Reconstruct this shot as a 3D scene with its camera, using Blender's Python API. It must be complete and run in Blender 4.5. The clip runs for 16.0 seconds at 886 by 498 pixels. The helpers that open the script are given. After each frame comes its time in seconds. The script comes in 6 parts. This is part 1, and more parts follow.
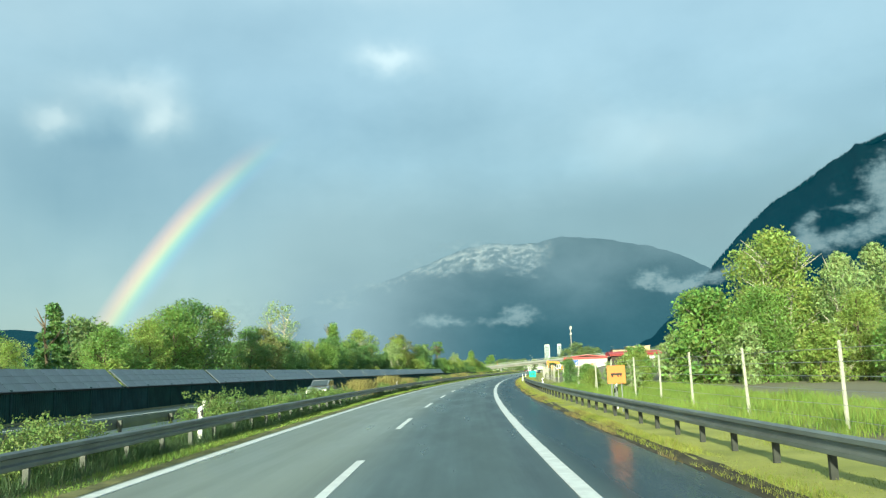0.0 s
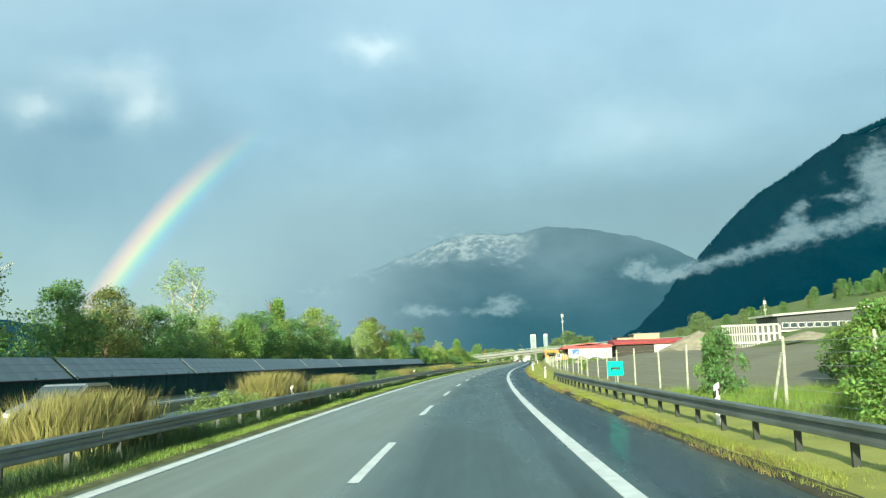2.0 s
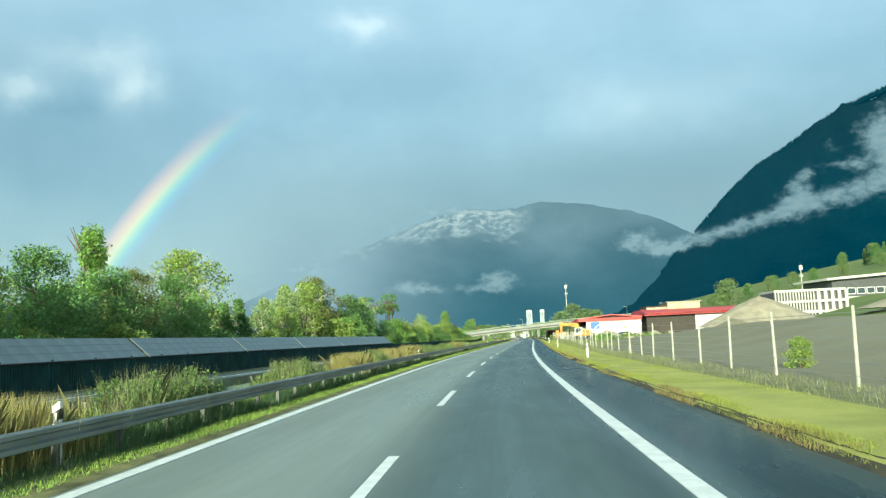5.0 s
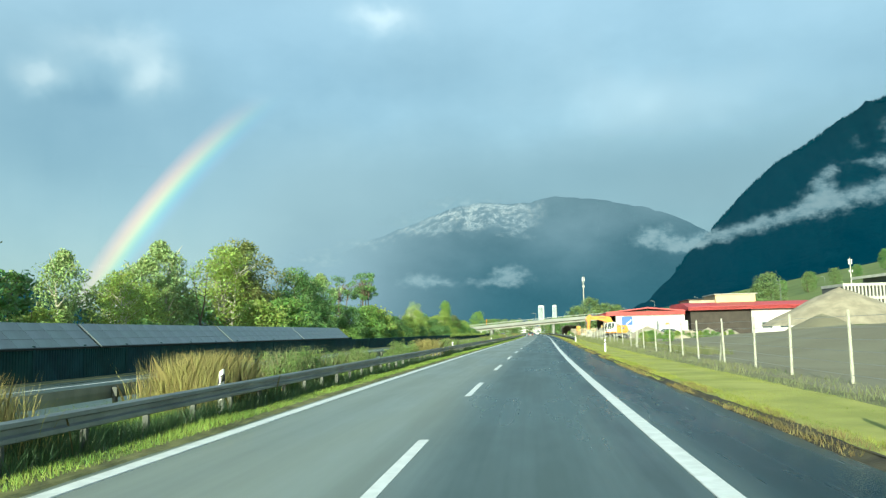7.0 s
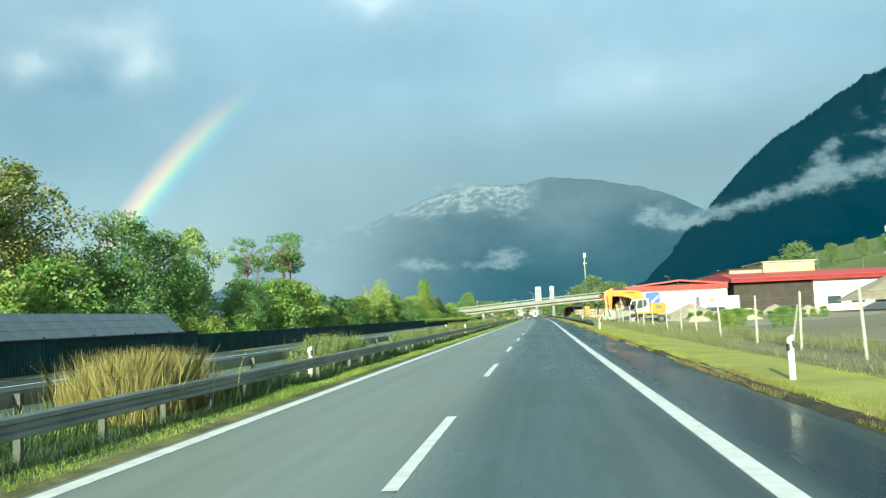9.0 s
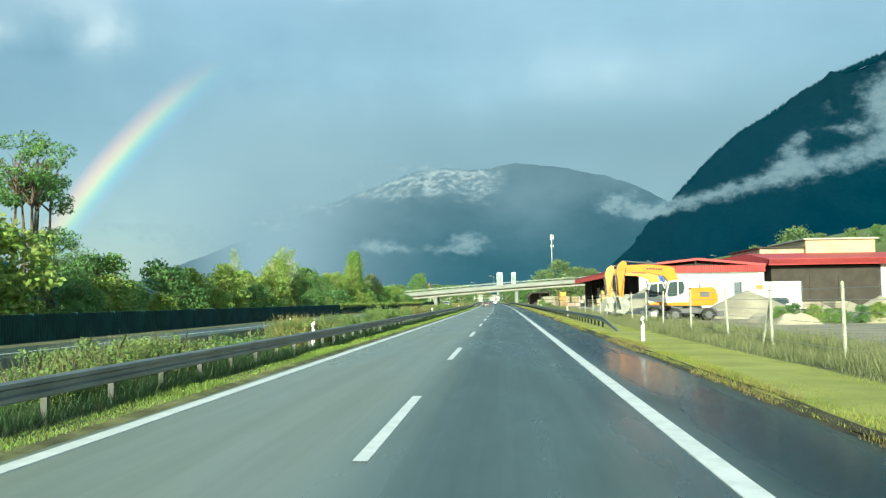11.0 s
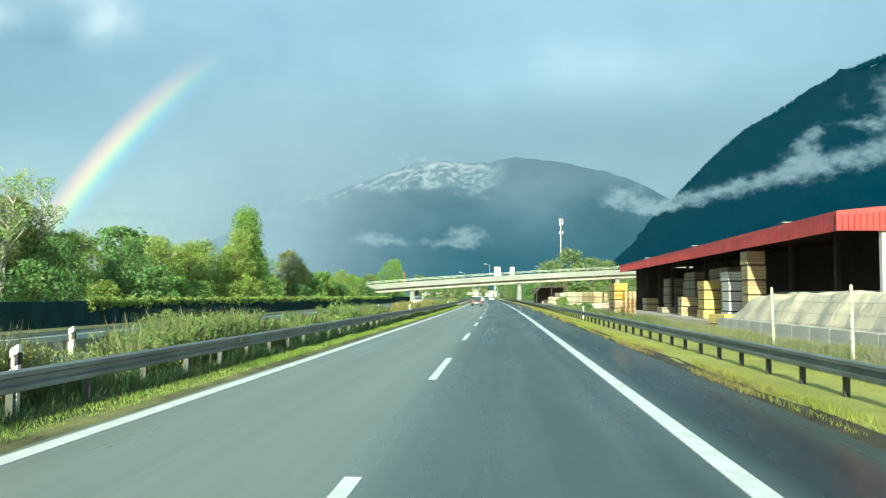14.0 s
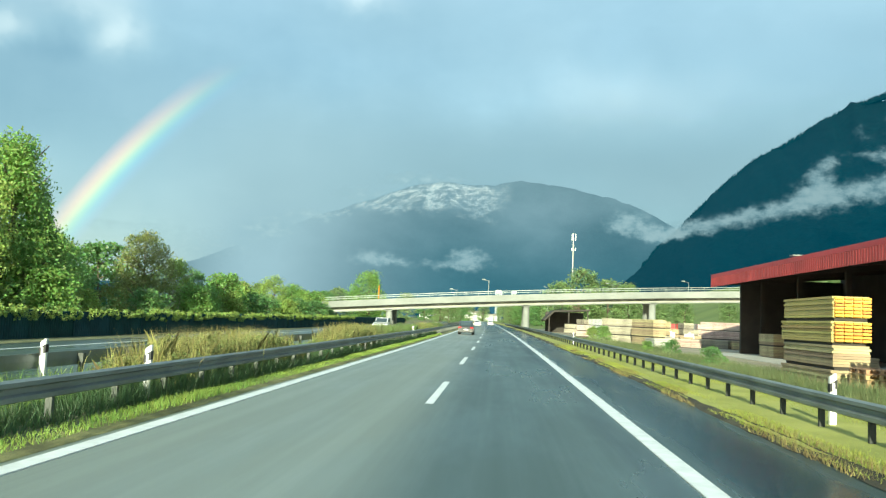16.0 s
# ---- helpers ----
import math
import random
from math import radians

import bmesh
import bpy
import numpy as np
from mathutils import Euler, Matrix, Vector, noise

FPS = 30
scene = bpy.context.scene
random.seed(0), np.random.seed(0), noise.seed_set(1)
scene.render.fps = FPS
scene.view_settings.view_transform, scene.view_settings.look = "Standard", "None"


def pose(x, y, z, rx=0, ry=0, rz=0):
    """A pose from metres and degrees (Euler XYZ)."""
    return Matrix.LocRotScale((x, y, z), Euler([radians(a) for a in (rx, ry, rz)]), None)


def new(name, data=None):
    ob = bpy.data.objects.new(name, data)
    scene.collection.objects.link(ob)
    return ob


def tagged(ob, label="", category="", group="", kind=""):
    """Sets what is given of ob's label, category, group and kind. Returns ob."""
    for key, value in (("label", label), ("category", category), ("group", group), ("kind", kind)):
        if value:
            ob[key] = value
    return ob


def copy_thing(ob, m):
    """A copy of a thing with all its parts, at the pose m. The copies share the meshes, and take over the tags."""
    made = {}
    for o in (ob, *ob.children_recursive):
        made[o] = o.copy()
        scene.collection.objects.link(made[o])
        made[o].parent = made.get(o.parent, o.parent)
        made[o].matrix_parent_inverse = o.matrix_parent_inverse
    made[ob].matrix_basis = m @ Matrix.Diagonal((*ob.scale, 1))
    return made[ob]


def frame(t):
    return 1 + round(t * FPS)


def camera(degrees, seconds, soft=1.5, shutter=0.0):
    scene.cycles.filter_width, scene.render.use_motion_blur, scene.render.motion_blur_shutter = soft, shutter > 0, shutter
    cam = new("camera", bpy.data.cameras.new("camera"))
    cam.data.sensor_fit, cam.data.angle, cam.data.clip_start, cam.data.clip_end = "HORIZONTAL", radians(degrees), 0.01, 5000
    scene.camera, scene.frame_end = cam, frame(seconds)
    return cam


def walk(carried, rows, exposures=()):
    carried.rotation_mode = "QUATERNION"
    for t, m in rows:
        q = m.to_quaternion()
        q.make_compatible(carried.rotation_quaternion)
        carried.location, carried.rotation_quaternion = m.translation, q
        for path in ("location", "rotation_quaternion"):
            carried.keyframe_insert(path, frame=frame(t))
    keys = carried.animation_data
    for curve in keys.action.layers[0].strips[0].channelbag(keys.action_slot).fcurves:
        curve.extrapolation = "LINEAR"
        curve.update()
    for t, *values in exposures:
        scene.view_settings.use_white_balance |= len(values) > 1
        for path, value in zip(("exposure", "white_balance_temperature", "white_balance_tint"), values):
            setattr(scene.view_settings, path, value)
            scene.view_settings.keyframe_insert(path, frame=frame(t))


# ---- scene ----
cam = camera(56.98, 16.0, 1.3)
PATH = [
    (0, pose(12.178, 1.724, 1.726, 98.571, 2.067, 7.869)),
    (0.5, pose(10.784, 12.547, 1.726, 98.743, 2.895, 7.577)),
    (1, pose(9.441, 23.384, 1.726, 98.358, 1.846, 7.133)),
    (1.5, pose(8.195, 34.239, 1.726, 98.136, 1.282, 6.763)),
    (2, pose(7.111, 45.119, 1.726, 97.877, 1.950, 6.750)),
    (2.5, pose(6.120, 56.015, 1.726, 97.612, 3.004, 6.853)),
    (3, pose(5.174, 66.923, 1.726, 97.313, 3.258, 6.480)),
    (3.5, pose(4.317, 77.847, 1.726, 97.196, 3.091, 6.222)),
    (4, pose(3.595, 88.789, 1.726, 96.676, 3.262, 6.075)),
    (4.2, pose(3.368, 93.172, 1.726, 96.364, 3.024, 6.123)),
    (4.6, pose(2.899, 101.941, 1.726, 96.352, 2.905, 6.192)),
    (5.0, pose(2.475, 110.718, 1.726, 96.321, 2.608, 6.362)),
    (5.4, pose(2.094, 119.502, 1.726, 96.282, 2.229, 6.579)),
    (5.8, pose(1.755, 128.294, 1.726, 96.245, 1.861, 6.789)),
    (6.2, pose(1.456, 137.094, 1.726, 96.218, 1.600, 6.938)),
    (6.5, pose(1.258, 143.699, 1.726, 96.211, 1.531, 6.978)),
    (7, pose(0.961, 154.716, 1.726, 95.924, 1.352, 7.107)),
    (7.5, pose(0.678, 165.744, 1.726, 95.341, 1.176, 7.108)),
    (8, pose(0.455, 176.784, 1.726, 94.625, 1.847, 7.178)),
    (8.5, pose(0.283, 187.837, 1.726, 94.559, 2.106, 7.039)),
    (8.7, pose(0.204, 192.262, 1.726, 94.862, 2.475, 7.055)),
    (9.1, pose(0.131, 201.117, 1.726, 94.761, 2.333, 6.825)),
    (9.5, pose(0.073, 209.981, 1.726, 94.513, 1.982, 6.255)),
    (9.9, pose(0.028, 218.852, 1.726, 94.196, 1.533, 5.528)),
    (10.3, pose(-0.006, 227.731, 1.726, 93.889, 1.098, 4.822)),
    (10.7, pose(-0.030, 236.619, 1.726, 93.670, 0.789, 4.321)),
    (11, pose(-0.013, 243.290, 1.736, 93.612, 0.707, 4.187)),
    (11.5, pose(-0.029, 254.420, 1.726, 93.270, 0.255, 3.727)),
    (12, pose(-0.054, 265.563, 1.726, 93.455, -0.366, 4.029)),
    (12.5, pose(-0.120, 276.720, 1.726, 93.759, -0.755, 4.739)),
    (13, pose(-0.150, 287.891, 1.741, 93.775, -0.649, 4.957)),
    (13.5, pose(-0.185, 299.078, 1.744, 93.664, -0.734, 4.563)),
    (14, pose(-0.190, 310.279, 1.759, 93.241, -0.444, 4.014)),
    (14.5, pose(-0.190, 321.496, 1.778, 92.918, -0.317, 3.743)),
    (15, pose(-0.243, 332.728, 1.774, 93.464, -1.623, 4.042)),
    (15.5, pose(-0.259, 343.977, 1.802, 94.763, -2.699, 4.161)),
    (16, pose(-0.287, 355.242, 1.784, 94.815, -2.356, 4.043)),
]
walk(cam, PATH, ((0, 0.76, 6750, -6), (4, 0.80, 6550, -6), (7, 0.81, 6450, -6), (8.5, 0.86, 6650, -6), (11, 0.77, 6450, -6), (12, 0.75, 6500, -6), (13, 0.84, 6650, -6), (14.5, 0.95, 6550, -6), (16, 0.95, 6650, -6)))

# ---- world, sun and exposure ----
SUN_AZ, SUN_EL = radians(186.6), radians(16.0)          # low sun behind the traveller
ANTI = Vector((math.sin(radians(6.6)) * math.cos(SUN_EL), math.cos(radians(6.6)) * math.cos(SUN_EL), -math.sin(SUN_EL)))

sun_data = bpy.data.lights.new("sun", "SUN")
sun_data.energy, sun_data.angle, sun_data.color = 5.0, radians(0.53), (1.0, 0.95, 0.74)
sun = new("sun", sun_data)
sun.matrix_world = Matrix.Translation((0, -200, 120)) @ ANTI.to_track_quat("-Z", "Y").to_matrix().to_4x4()


class Nodes:
    """Short hand for node trees."""

    def __init__(self, tree):
        self.t = tree
        self.t.nodes.clear()

    def add(self, kind, **kw):
        n = self.t.nodes.new(kind)
        if "operation" in kw:
            n.operation = kw["operation"]
        if "use_clamp" in kw:
            n.use_clamp = kw["use_clamp"]
        if "interpolation_type" in kw:
            n.interpolation_type = kw["interpolation_type"]
        if "data_type" in kw:
            n.data_type = kw["data_type"]
        if "blend_type" in kw:
            n.blend_type = kw["blend_type"]
        if "sky_type" in kw:
            n.sky_type = kw["sky_type"]
        return n

    def link(self, a, b):
        self.t.links.new(a, b)

    def put(self, socket, v):
        if isinstance(v, bpy.types.NodeSocket):
            self.link(v, socket)
        elif v is not None:
            socket.default_value = v

    def math(self, op, a, b=None, c=None, clamp=False):
        n = self.add("ShaderNodeMath", operation=op, use_clamp=clamp)
        for i, v in enumerate((a, b, c)):
            self.put(n.inputs[i], v)
        return n.outputs[0]

    def step(self, v, lo, hi, a=0.0, b=1.0):
        n = self.add("ShaderNodeMapRange", interpolation_type="SMOOTHSTEP")
        for i, x in enumerate((v, lo, hi, a, b)):
            self.put(n.inputs[i], x)
        return n.outputs[0]

    def mix(self, f, a, b, blend="MIX"):
        n = self.add("ShaderNodeMix", data_type="RGBA", blend_type=blend)
        self.put(n.inputs[0], f)
        self.put(n.inputs[6], (*a, 1) if isinstance(a, tuple) else a)
        self.put(n.inputs[7], (*b, 1) if isinstance(b, tuple) else b)
        return n.outputs[2]

    def noise(self, vec, scale, detail=4.0, rough=0.55, dist=0.0):
        n = self.add("ShaderNodeTexNoise")
        self.put(n.inputs["Vector"], vec)
        n.inputs["Scale"].default_value, n.inputs["Detail"].default_value = scale, detail
        n.inputs["Roughness"].default_value, n.inputs["Distortion"].default_value = rough, dist
        return n.outputs[0]

    def mapping(self, vec, scale=(1, 1, 1), loc=(0, 0, 0)):
        n = self.add("ShaderNodeMapping")
        self.put(n.inputs[0], vec)
        n.inputs["Location"].default_value, n.inputs["Scale"].default_value = loc, scale
        return n.outputs[0]

    def ramp(self, f, stops):
        n = self.add("ShaderNodeValToRGB")
        self.put(n.inputs[0], f)
        el = n.color_ramp.elements
        while len(el) < len(stops):
            el.new(0.5)
        for e, (p, c) in zip(el, stops):
            e.position, e.color = p, (*c, 1)
        return n.outputs[0]


def build_world():
    world = bpy.data.worlds.new("stormy_sky")
    scene.world = world
    world.use_nodes = True
    n = Nodes(world.node_tree)
    way = n.add("ShaderNodeTexCoord").outputs["Generated"]
    sep = n.add("ShaderNodeSeparateXYZ")
    n.link(way, sep.inputs[0])
    x, y, z = sep.outputs
    deg = 57.29578
    az = n.math("MULTIPLY", n.math("ARCTAN2", x, y), deg)
    el = n.math("MULTIPLY", n.math("ARCSINE", z), deg)
    wob = n.math("MULTIPLY", n.math("SUBTRACT", n.noise(way, 9.0, 3.5, 0.58), 0.5), 5.0)
    wob2 = n.math("MULTIPLY", n.math("SUBTRACT", n.noise(n.mapping(way, loc=(3, 7, 1)), 9.0, 4.0, 0.6), 0.5), 4.0)
    azw, elw = n.math("ADD", az, wob), n.math("ADD", el, wob2)

    def patch(a, e, ra, re, amount):
        p = n.math("POWER", n.math("DIVIDE", n.math("SUBTRACT", azw, a), ra), 2.0)
        q = n.math("POWER", n.math("DIVIDE", n.math("SUBTRACT", elw, e), re), 2.0)
        return n.math("MULTIPLY", n.math("EXPONENT", n.math("MULTIPLY", n.math("ADD", p, q), -1.0)), amount)

    broad = n.noise(n.mapping(way, (1, 1, 1.5)), 3.4, 5.0, 0.5)
    fine = n.noise(n.mapping(way, (1, 1, 1.6)), 10.0, 3.0, 0.5)
    lum = n.math("ADD", n.math("MULTIPLY", broad, 0.7), n.math("MULTIPLY", fine, 0.3))
    lum = n.math("ADD", n.step(lum, 0.30, 0.72, -0.065, 0.065), 0.50)
    shafts = n.noise(n.mapping(way, (1.0, 1.0, 0.07)), 26.0, 3.0, 0.5)                   # faint upright shafts of rain
    lum = n.math("ADD", lum, n.math("MULTIPLY", n.step(shafts, 0.3, 0.7, -0.022, 0.022), n.step(el, 26.0, 6.0)))
    lum = n.math("ADD", n.math("ADD", lum, n.step(el, 15.0, 30.0, 0.0, 0.04)), n.step(el, 14.0, 5.0, 0.0, 0.13))
    # bright openings and dark folds of the cloud deck
    for a, e, ra, re, amount in ((-33.2, 17.1, 1.5, 0.95, 0.46), (-27.3, 17.3, 1.8, 1.3, 0.52), (-30.3, 19.2, 3.4, 1.0, 0.32), (-27.6, 19.2, 2.6, 1.4, 0.14), (-11.0, 21.8, 2.5, 0.85, 0.40), (-11.8, 26.8, 8.0, 1.6, 0.20),
                                 (7.0, 15.3, 4.0, 2.0, 0.23), (13.0, 14.9, 6.0, 2.2, 0.18), (20.0, 22.0, 10.0, 6.0, 0.05), (-14.0, 9.0, 7.0, 5.0, 0.09), (-38.0, 22.0, 6.0, 4.0, 0.08),
                                 (-31.5, 12.0, 5.0, 3.2, -0.13), (-30.6, 16.2, 1.8, 0.9, -0.12), (-17.0, 17.5, 7.0, 3.0, -0.08), (-22.0, 21.0, 6.0, 3.0, -0.05), (10.0, 10.6, 5.5, 1.5, -0.11), (2.0, 10.8, 5.0, 1.2, -0.06)):
        lum = n.math("ADD", lum, patch(a, e, ra, re, amount))
    cloud = n.ramp(lum, [(0.0, (0.105, 0.172, 0.255)), (0.32, (0.188, 0.300, 0.405)), (0.55, (0.311, 0.435, 0.540)), (0.78, (0.443, 0.550, 0.640)), (1.0, (0.70, 0.77, 0.83))])
    # primary bow: 42 degrees round the point opposite the sun
    dot = n.add("ShaderNodeVectorMath", operation="DOT_PRODUCT")
    n.link(way, dot.inputs[0])
    dot.inputs[1].default_value = ANTI
    ang = n.math("MULTIPLY", n.math("ARCCOSINE", dot.outputs["Value"]), deg)
    ring = n.math("DIVIDE", n.math("SUBTRACT", ang, 39.8), 2.5, clamp=True)
    bow = n.ramp(ring, [(0.0, (0, 0, 0)), (0.12, (0.03, 0.06, 0.20)), (0.28, (0.0, 0.28, 0.42)), (0.42, (0.32, 0.72, 0.26)), (0.55, (1.12, 0.86, 0.10)),
                        (0.68, (1.25, 0.50, 0.08)), (0.84, (0.66, 0.20, 0.10)), (1.0, (0, 0, 0))])
    fade = n.math("MULTIPLY", n.math("MULTIPLY", n.step(el, 9.5, 17.0, 0.66, 0.0), n.step(el, 1.5, 8.0, 0.40, 1.0)), n.step(az, -10.0, -16.0, 0.0, 1.0))
    inside = n.math("MULTIPLY", n.step(ang, 41.0, 36.0, 0.0, 0.07), fade)
    sky = n.mix(1.0, cloud, n.mix(fade, (0.0, 0.0, 0.0), bow), "ADD")
    both = n.add("ShaderNodeMix", data_type="RGBA", blend_type="ADD")
    n.put(both.inputs[0], inside)
    n.link(sky, both.inputs[6])
    both.inputs[7].default_value = (1, 1, 1, 1)
    clear = n.add("ShaderNodeTexSky", sky_type="NISHITA")
    clear.sun_disc, clear.sun_elevation, clear.sun_rotation = False, SUN_EL, SUN_AZ
    bg1, bg2, out = n.add("ShaderNodeBackground"), n.add("ShaderNodeBackground"), n.add("ShaderNodeOutputWorld")
    add = n.add("ShaderNodeAddShader")
    n.link(both.outputs[2], bg1.inputs[0])
    bg1.inputs[1].default_value = 0.60
    n.link(clear.outputs[0], bg2.inputs[0])
    bg2.inputs[1].default_value = 0.05
    n.link(bg1.outputs[0], add.inputs[0])
    n.link(bg2.outputs[0], add.inputs[1])
    n.link(add.outputs[0], out.inputs[0])


build_world()


# ---- materials ----
def material(name, colour, rough=0.6, metal=0.0, vary=0.25, scale=2.0, fine=40.0, bump=0.15, tint=None, spec=0.5, island=0.0, leaf=0.0, space="Object", stretch=(1, 1, 1), rough_vary=0.1, each=0.0, coat=0.0):
    m = bpy.data.materials.new(name)
    m.use_nodes = True
    n = Nodes(m.node_tree)
    vec = n.mapping(n.add("ShaderNodeTexCoord").outputs[space], stretch)
    big, small = n.noise(vec, scale, 4.0), n.noise(vec, fine, 3.0, 0.6)
    dark = tuple(c * (1 - vary) for c in colour)
    light = tint or tuple(min(1, c * (1 + vary)) for c in colour)
    col = n.mix(n.step(big, 0.3, 0.7), dark, light)
    col = n.mix(0.35 * min(1, vary * 2.5), col, n.mix(n.step(small, 0.25, 0.75), tuple(c * 0.55 for c in colour), tuple(min(1, c * 1.35) for c in colour)))
    if island:
        rnd = n.add("ShaderNodeNewGeometry").outputs["Random Per Island"]
        hsv = n.add("ShaderNodeHueSaturation")
        n.link(n.math("ADD", n.math("MULTIPLY", rnd, island), 1 - island / 2), hsv.inputs["Value"])
        n.link(n.math("ADD", n.math("MULTIPLY", rnd, 0.06), 0.47), hsv.inputs["Hue"])
        n.link(col, hsv.inputs["Color"])
        col = hsv.outputs[0]
    if each:
        rnd = n.add("ShaderNodeObjectInfo").outputs["Random"]
        hsv = n.add("ShaderNodeHueSaturation")
        n.link(n.math("ADD", n.math("MULTIPLY", rnd, each), 1 - each / 2), hsv.inputs["Value"])
        n.link(n.math("ADD", n.math("MULTIPLY", rnd, 0.05), 0.475), hsv.inputs["Hue"])
        n.link(col, hsv.inputs["Color"])
        col = hsv.outputs[0]
    b = n.add("ShaderNodeBsdfPrincipled")
    n.link(col, b.inputs["Base Color"])
    n.put(b.inputs["Roughness"], n.step(small, 0.2, 0.8, max(0.02, rough - rough_vary), min(1, rough + rough_vary)))
    b.inputs["Metallic"].default_value = metal
    b.inputs["Specular IOR Level"].default_value = spec
    b.inputs["Coat Weight"].default_value = coat
    if bump:
        bp = n.add("ShaderNodeBump")
        bp.inputs["Strength"].default_value, bp.inputs["Distance"].default_value = bump, 0.02
        n.link(n.math("ADD", small, n.math("MULTIPLY", big, 0.5)), bp.inputs["Height"])
        n.link(bp.outputs[0], b.inputs["Normal"])
    out = n.add("ShaderNodeOutputMaterial")
    surf = b.outputs[0]
    if leaf:
        tr = n.add("ShaderNodeBsdfTranslucent")
        n.link(n.mix(0.30, col, (0.26, 0.38, 0.06)), tr.inputs[0])
        ms = n.add("ShaderNodeMixShader")
        ms.inputs[0].default_value = leaf
        n.link(surf, ms.inputs[1])
        n.link(tr.outputs[0], ms.inputs[2])
        surf = ms.outputs[0]
    n.link(surf, out.inputs[0])
    return m


def wet_asphalt():
    m = bpy.data.materials.new("wet_asphalt")
    m.use_nodes = True
    n = Nodes(m.node_tree)
    pos = n.add("ShaderNodeTexCoord").outputs["UV"]
    along = n.mapping(pos, (0.9, 0.012, 1))
    streak, patch = n.noise(along, 1.0, 5.0, 0.6), n.noise(n.mapping(pos, (0.5, 0.09, 1)), 1.0, 4.0)
    grain = n.noise(pos, 60.0, 3.0, 0.7)
    base = n.mix(n.step(streak, 0.35, 0.68), (0.185, 0.212, 0.178), (0.230, 0.258, 0.212))
    base = n.mix(n.step(grain, 0.3, 0.75, 0.0, 0.28), base, (0.20, 0.23, 0.20))
    sep = n.add("ShaderNodeSeparateXYZ")
    n.link(pos, sep.inputs[0])
    wander = n.math("ADD", sep.outputs[0], n.math("MULTIPLY", n.math("SUBTRACT", n.noise(n.mapping(pos, (0.7, 0.06, 1)), 1.0, 4.0), 0.5), 0.9))
    shoulder = n.step(sep.outputs[0], 2.25, 2.75)         # smoother, darker hard shoulder
    pool = n.math("MULTIPLY", n.step(wander, 2.45, 3.0), n.step(wander, 4.1, 3.5))      # standing film of water on it
    silt = n.step(wander, 3.6, 4.3)                       # washed-in soil along the outer edge
    lane = n.math("MAXIMUM", n.step(sep.outputs[0], -2.4, -0.6), n.step(sep.outputs[0], -8.0, -9.0))      # drier passing lane, wetter slow lane and opposite road
    track = n.math("MULTIPLY", n.step(wander, 1.30, 1.62), n.step(wander, 2.02, 1.75))  # dark wheel streak beside the edge line
    base = n.mix(n.math("MULTIPLY", lane, 0.80), base, (0.026, 0.056, 0.056))
    base = n.mix(n.math("MULTIPLY", track, 0.45), base, (0.014, 0.026, 0.028))
    base = n.mix(n.math("MULTIPLY", shoulder, 0.94), base, (0.012, 0.032, 0.034))
    base = n.mix(n.math("MULTIPLY", pool, 0.85), base, (0.004, 0.018, 0.021))
    base = n.mix(n.math("MULTIPLY", silt, n.step(patch, 0.3, 0.65, 0.45, 0.9)), base, (0.052, 0.064, 0.050))
    film = n.math("ADD", n.step(streak, 0.36, 0.66, 0.42, 0.32), n.step(patch, 0.35, 0.7, 0.10, -0.07))
    film = n.math("SUBTRACT", n.math("SUBTRACT", film, n.math("MULTIPLY", shoulder, 0.10)), n.math("MULTIPLY", lane, 0.07))
    film = n.math("MAXIMUM", n.math("SUBTRACT", n.math("ADD", film, n.math("MULTIPLY", silt, 0.10)), n.math("MULTIPLY", pool, n.step(patch, 0.3, 0.7, 0.02, 0.11))), 0.19)
    b = n.add("ShaderNodeBsdfPrincipled")
    n.link(base, b.inputs["Base Color"])
    n.link(film, b.inputs["Roughness"])
    n.link(n.math("SUBTRACT", n.math("SUBTRACT", 0.5, n.math("MULTIPLY", lane, 0.20)), n.math("MULTIPLY", shoulder, 0.16)), b.inputs["Specular IOR Level"])
    bp = n.add("ShaderNodeBump")
    bp.inputs["Strength"].default_value, bp.inputs["Distance"].default_value = 0.22, 0.004
    n.link(grain, bp.inputs["Height"])
    n.link(bp.outputs[0], b.inputs["Normal"])
    n.link(b.outputs[0], n.add("ShaderNodeOutputMaterial").inputs[0])
    return m


def glass(name, tint=(0.05, 0.07, 0.08)):
    m = bpy.data.materials.new(name)
    m.use_nodes = True
    n = Nodes(m.node_tree)
    b = n.add("ShaderNodeBsdfPrincipled")
    b.inputs["Base Color"].default_value = (*tint, 1)
    b.inputs["Roughness"].default_value = 0.04
    n.link(b.outputs[0], n.add("ShaderNodeOutputMaterial").inputs[0])
    return m


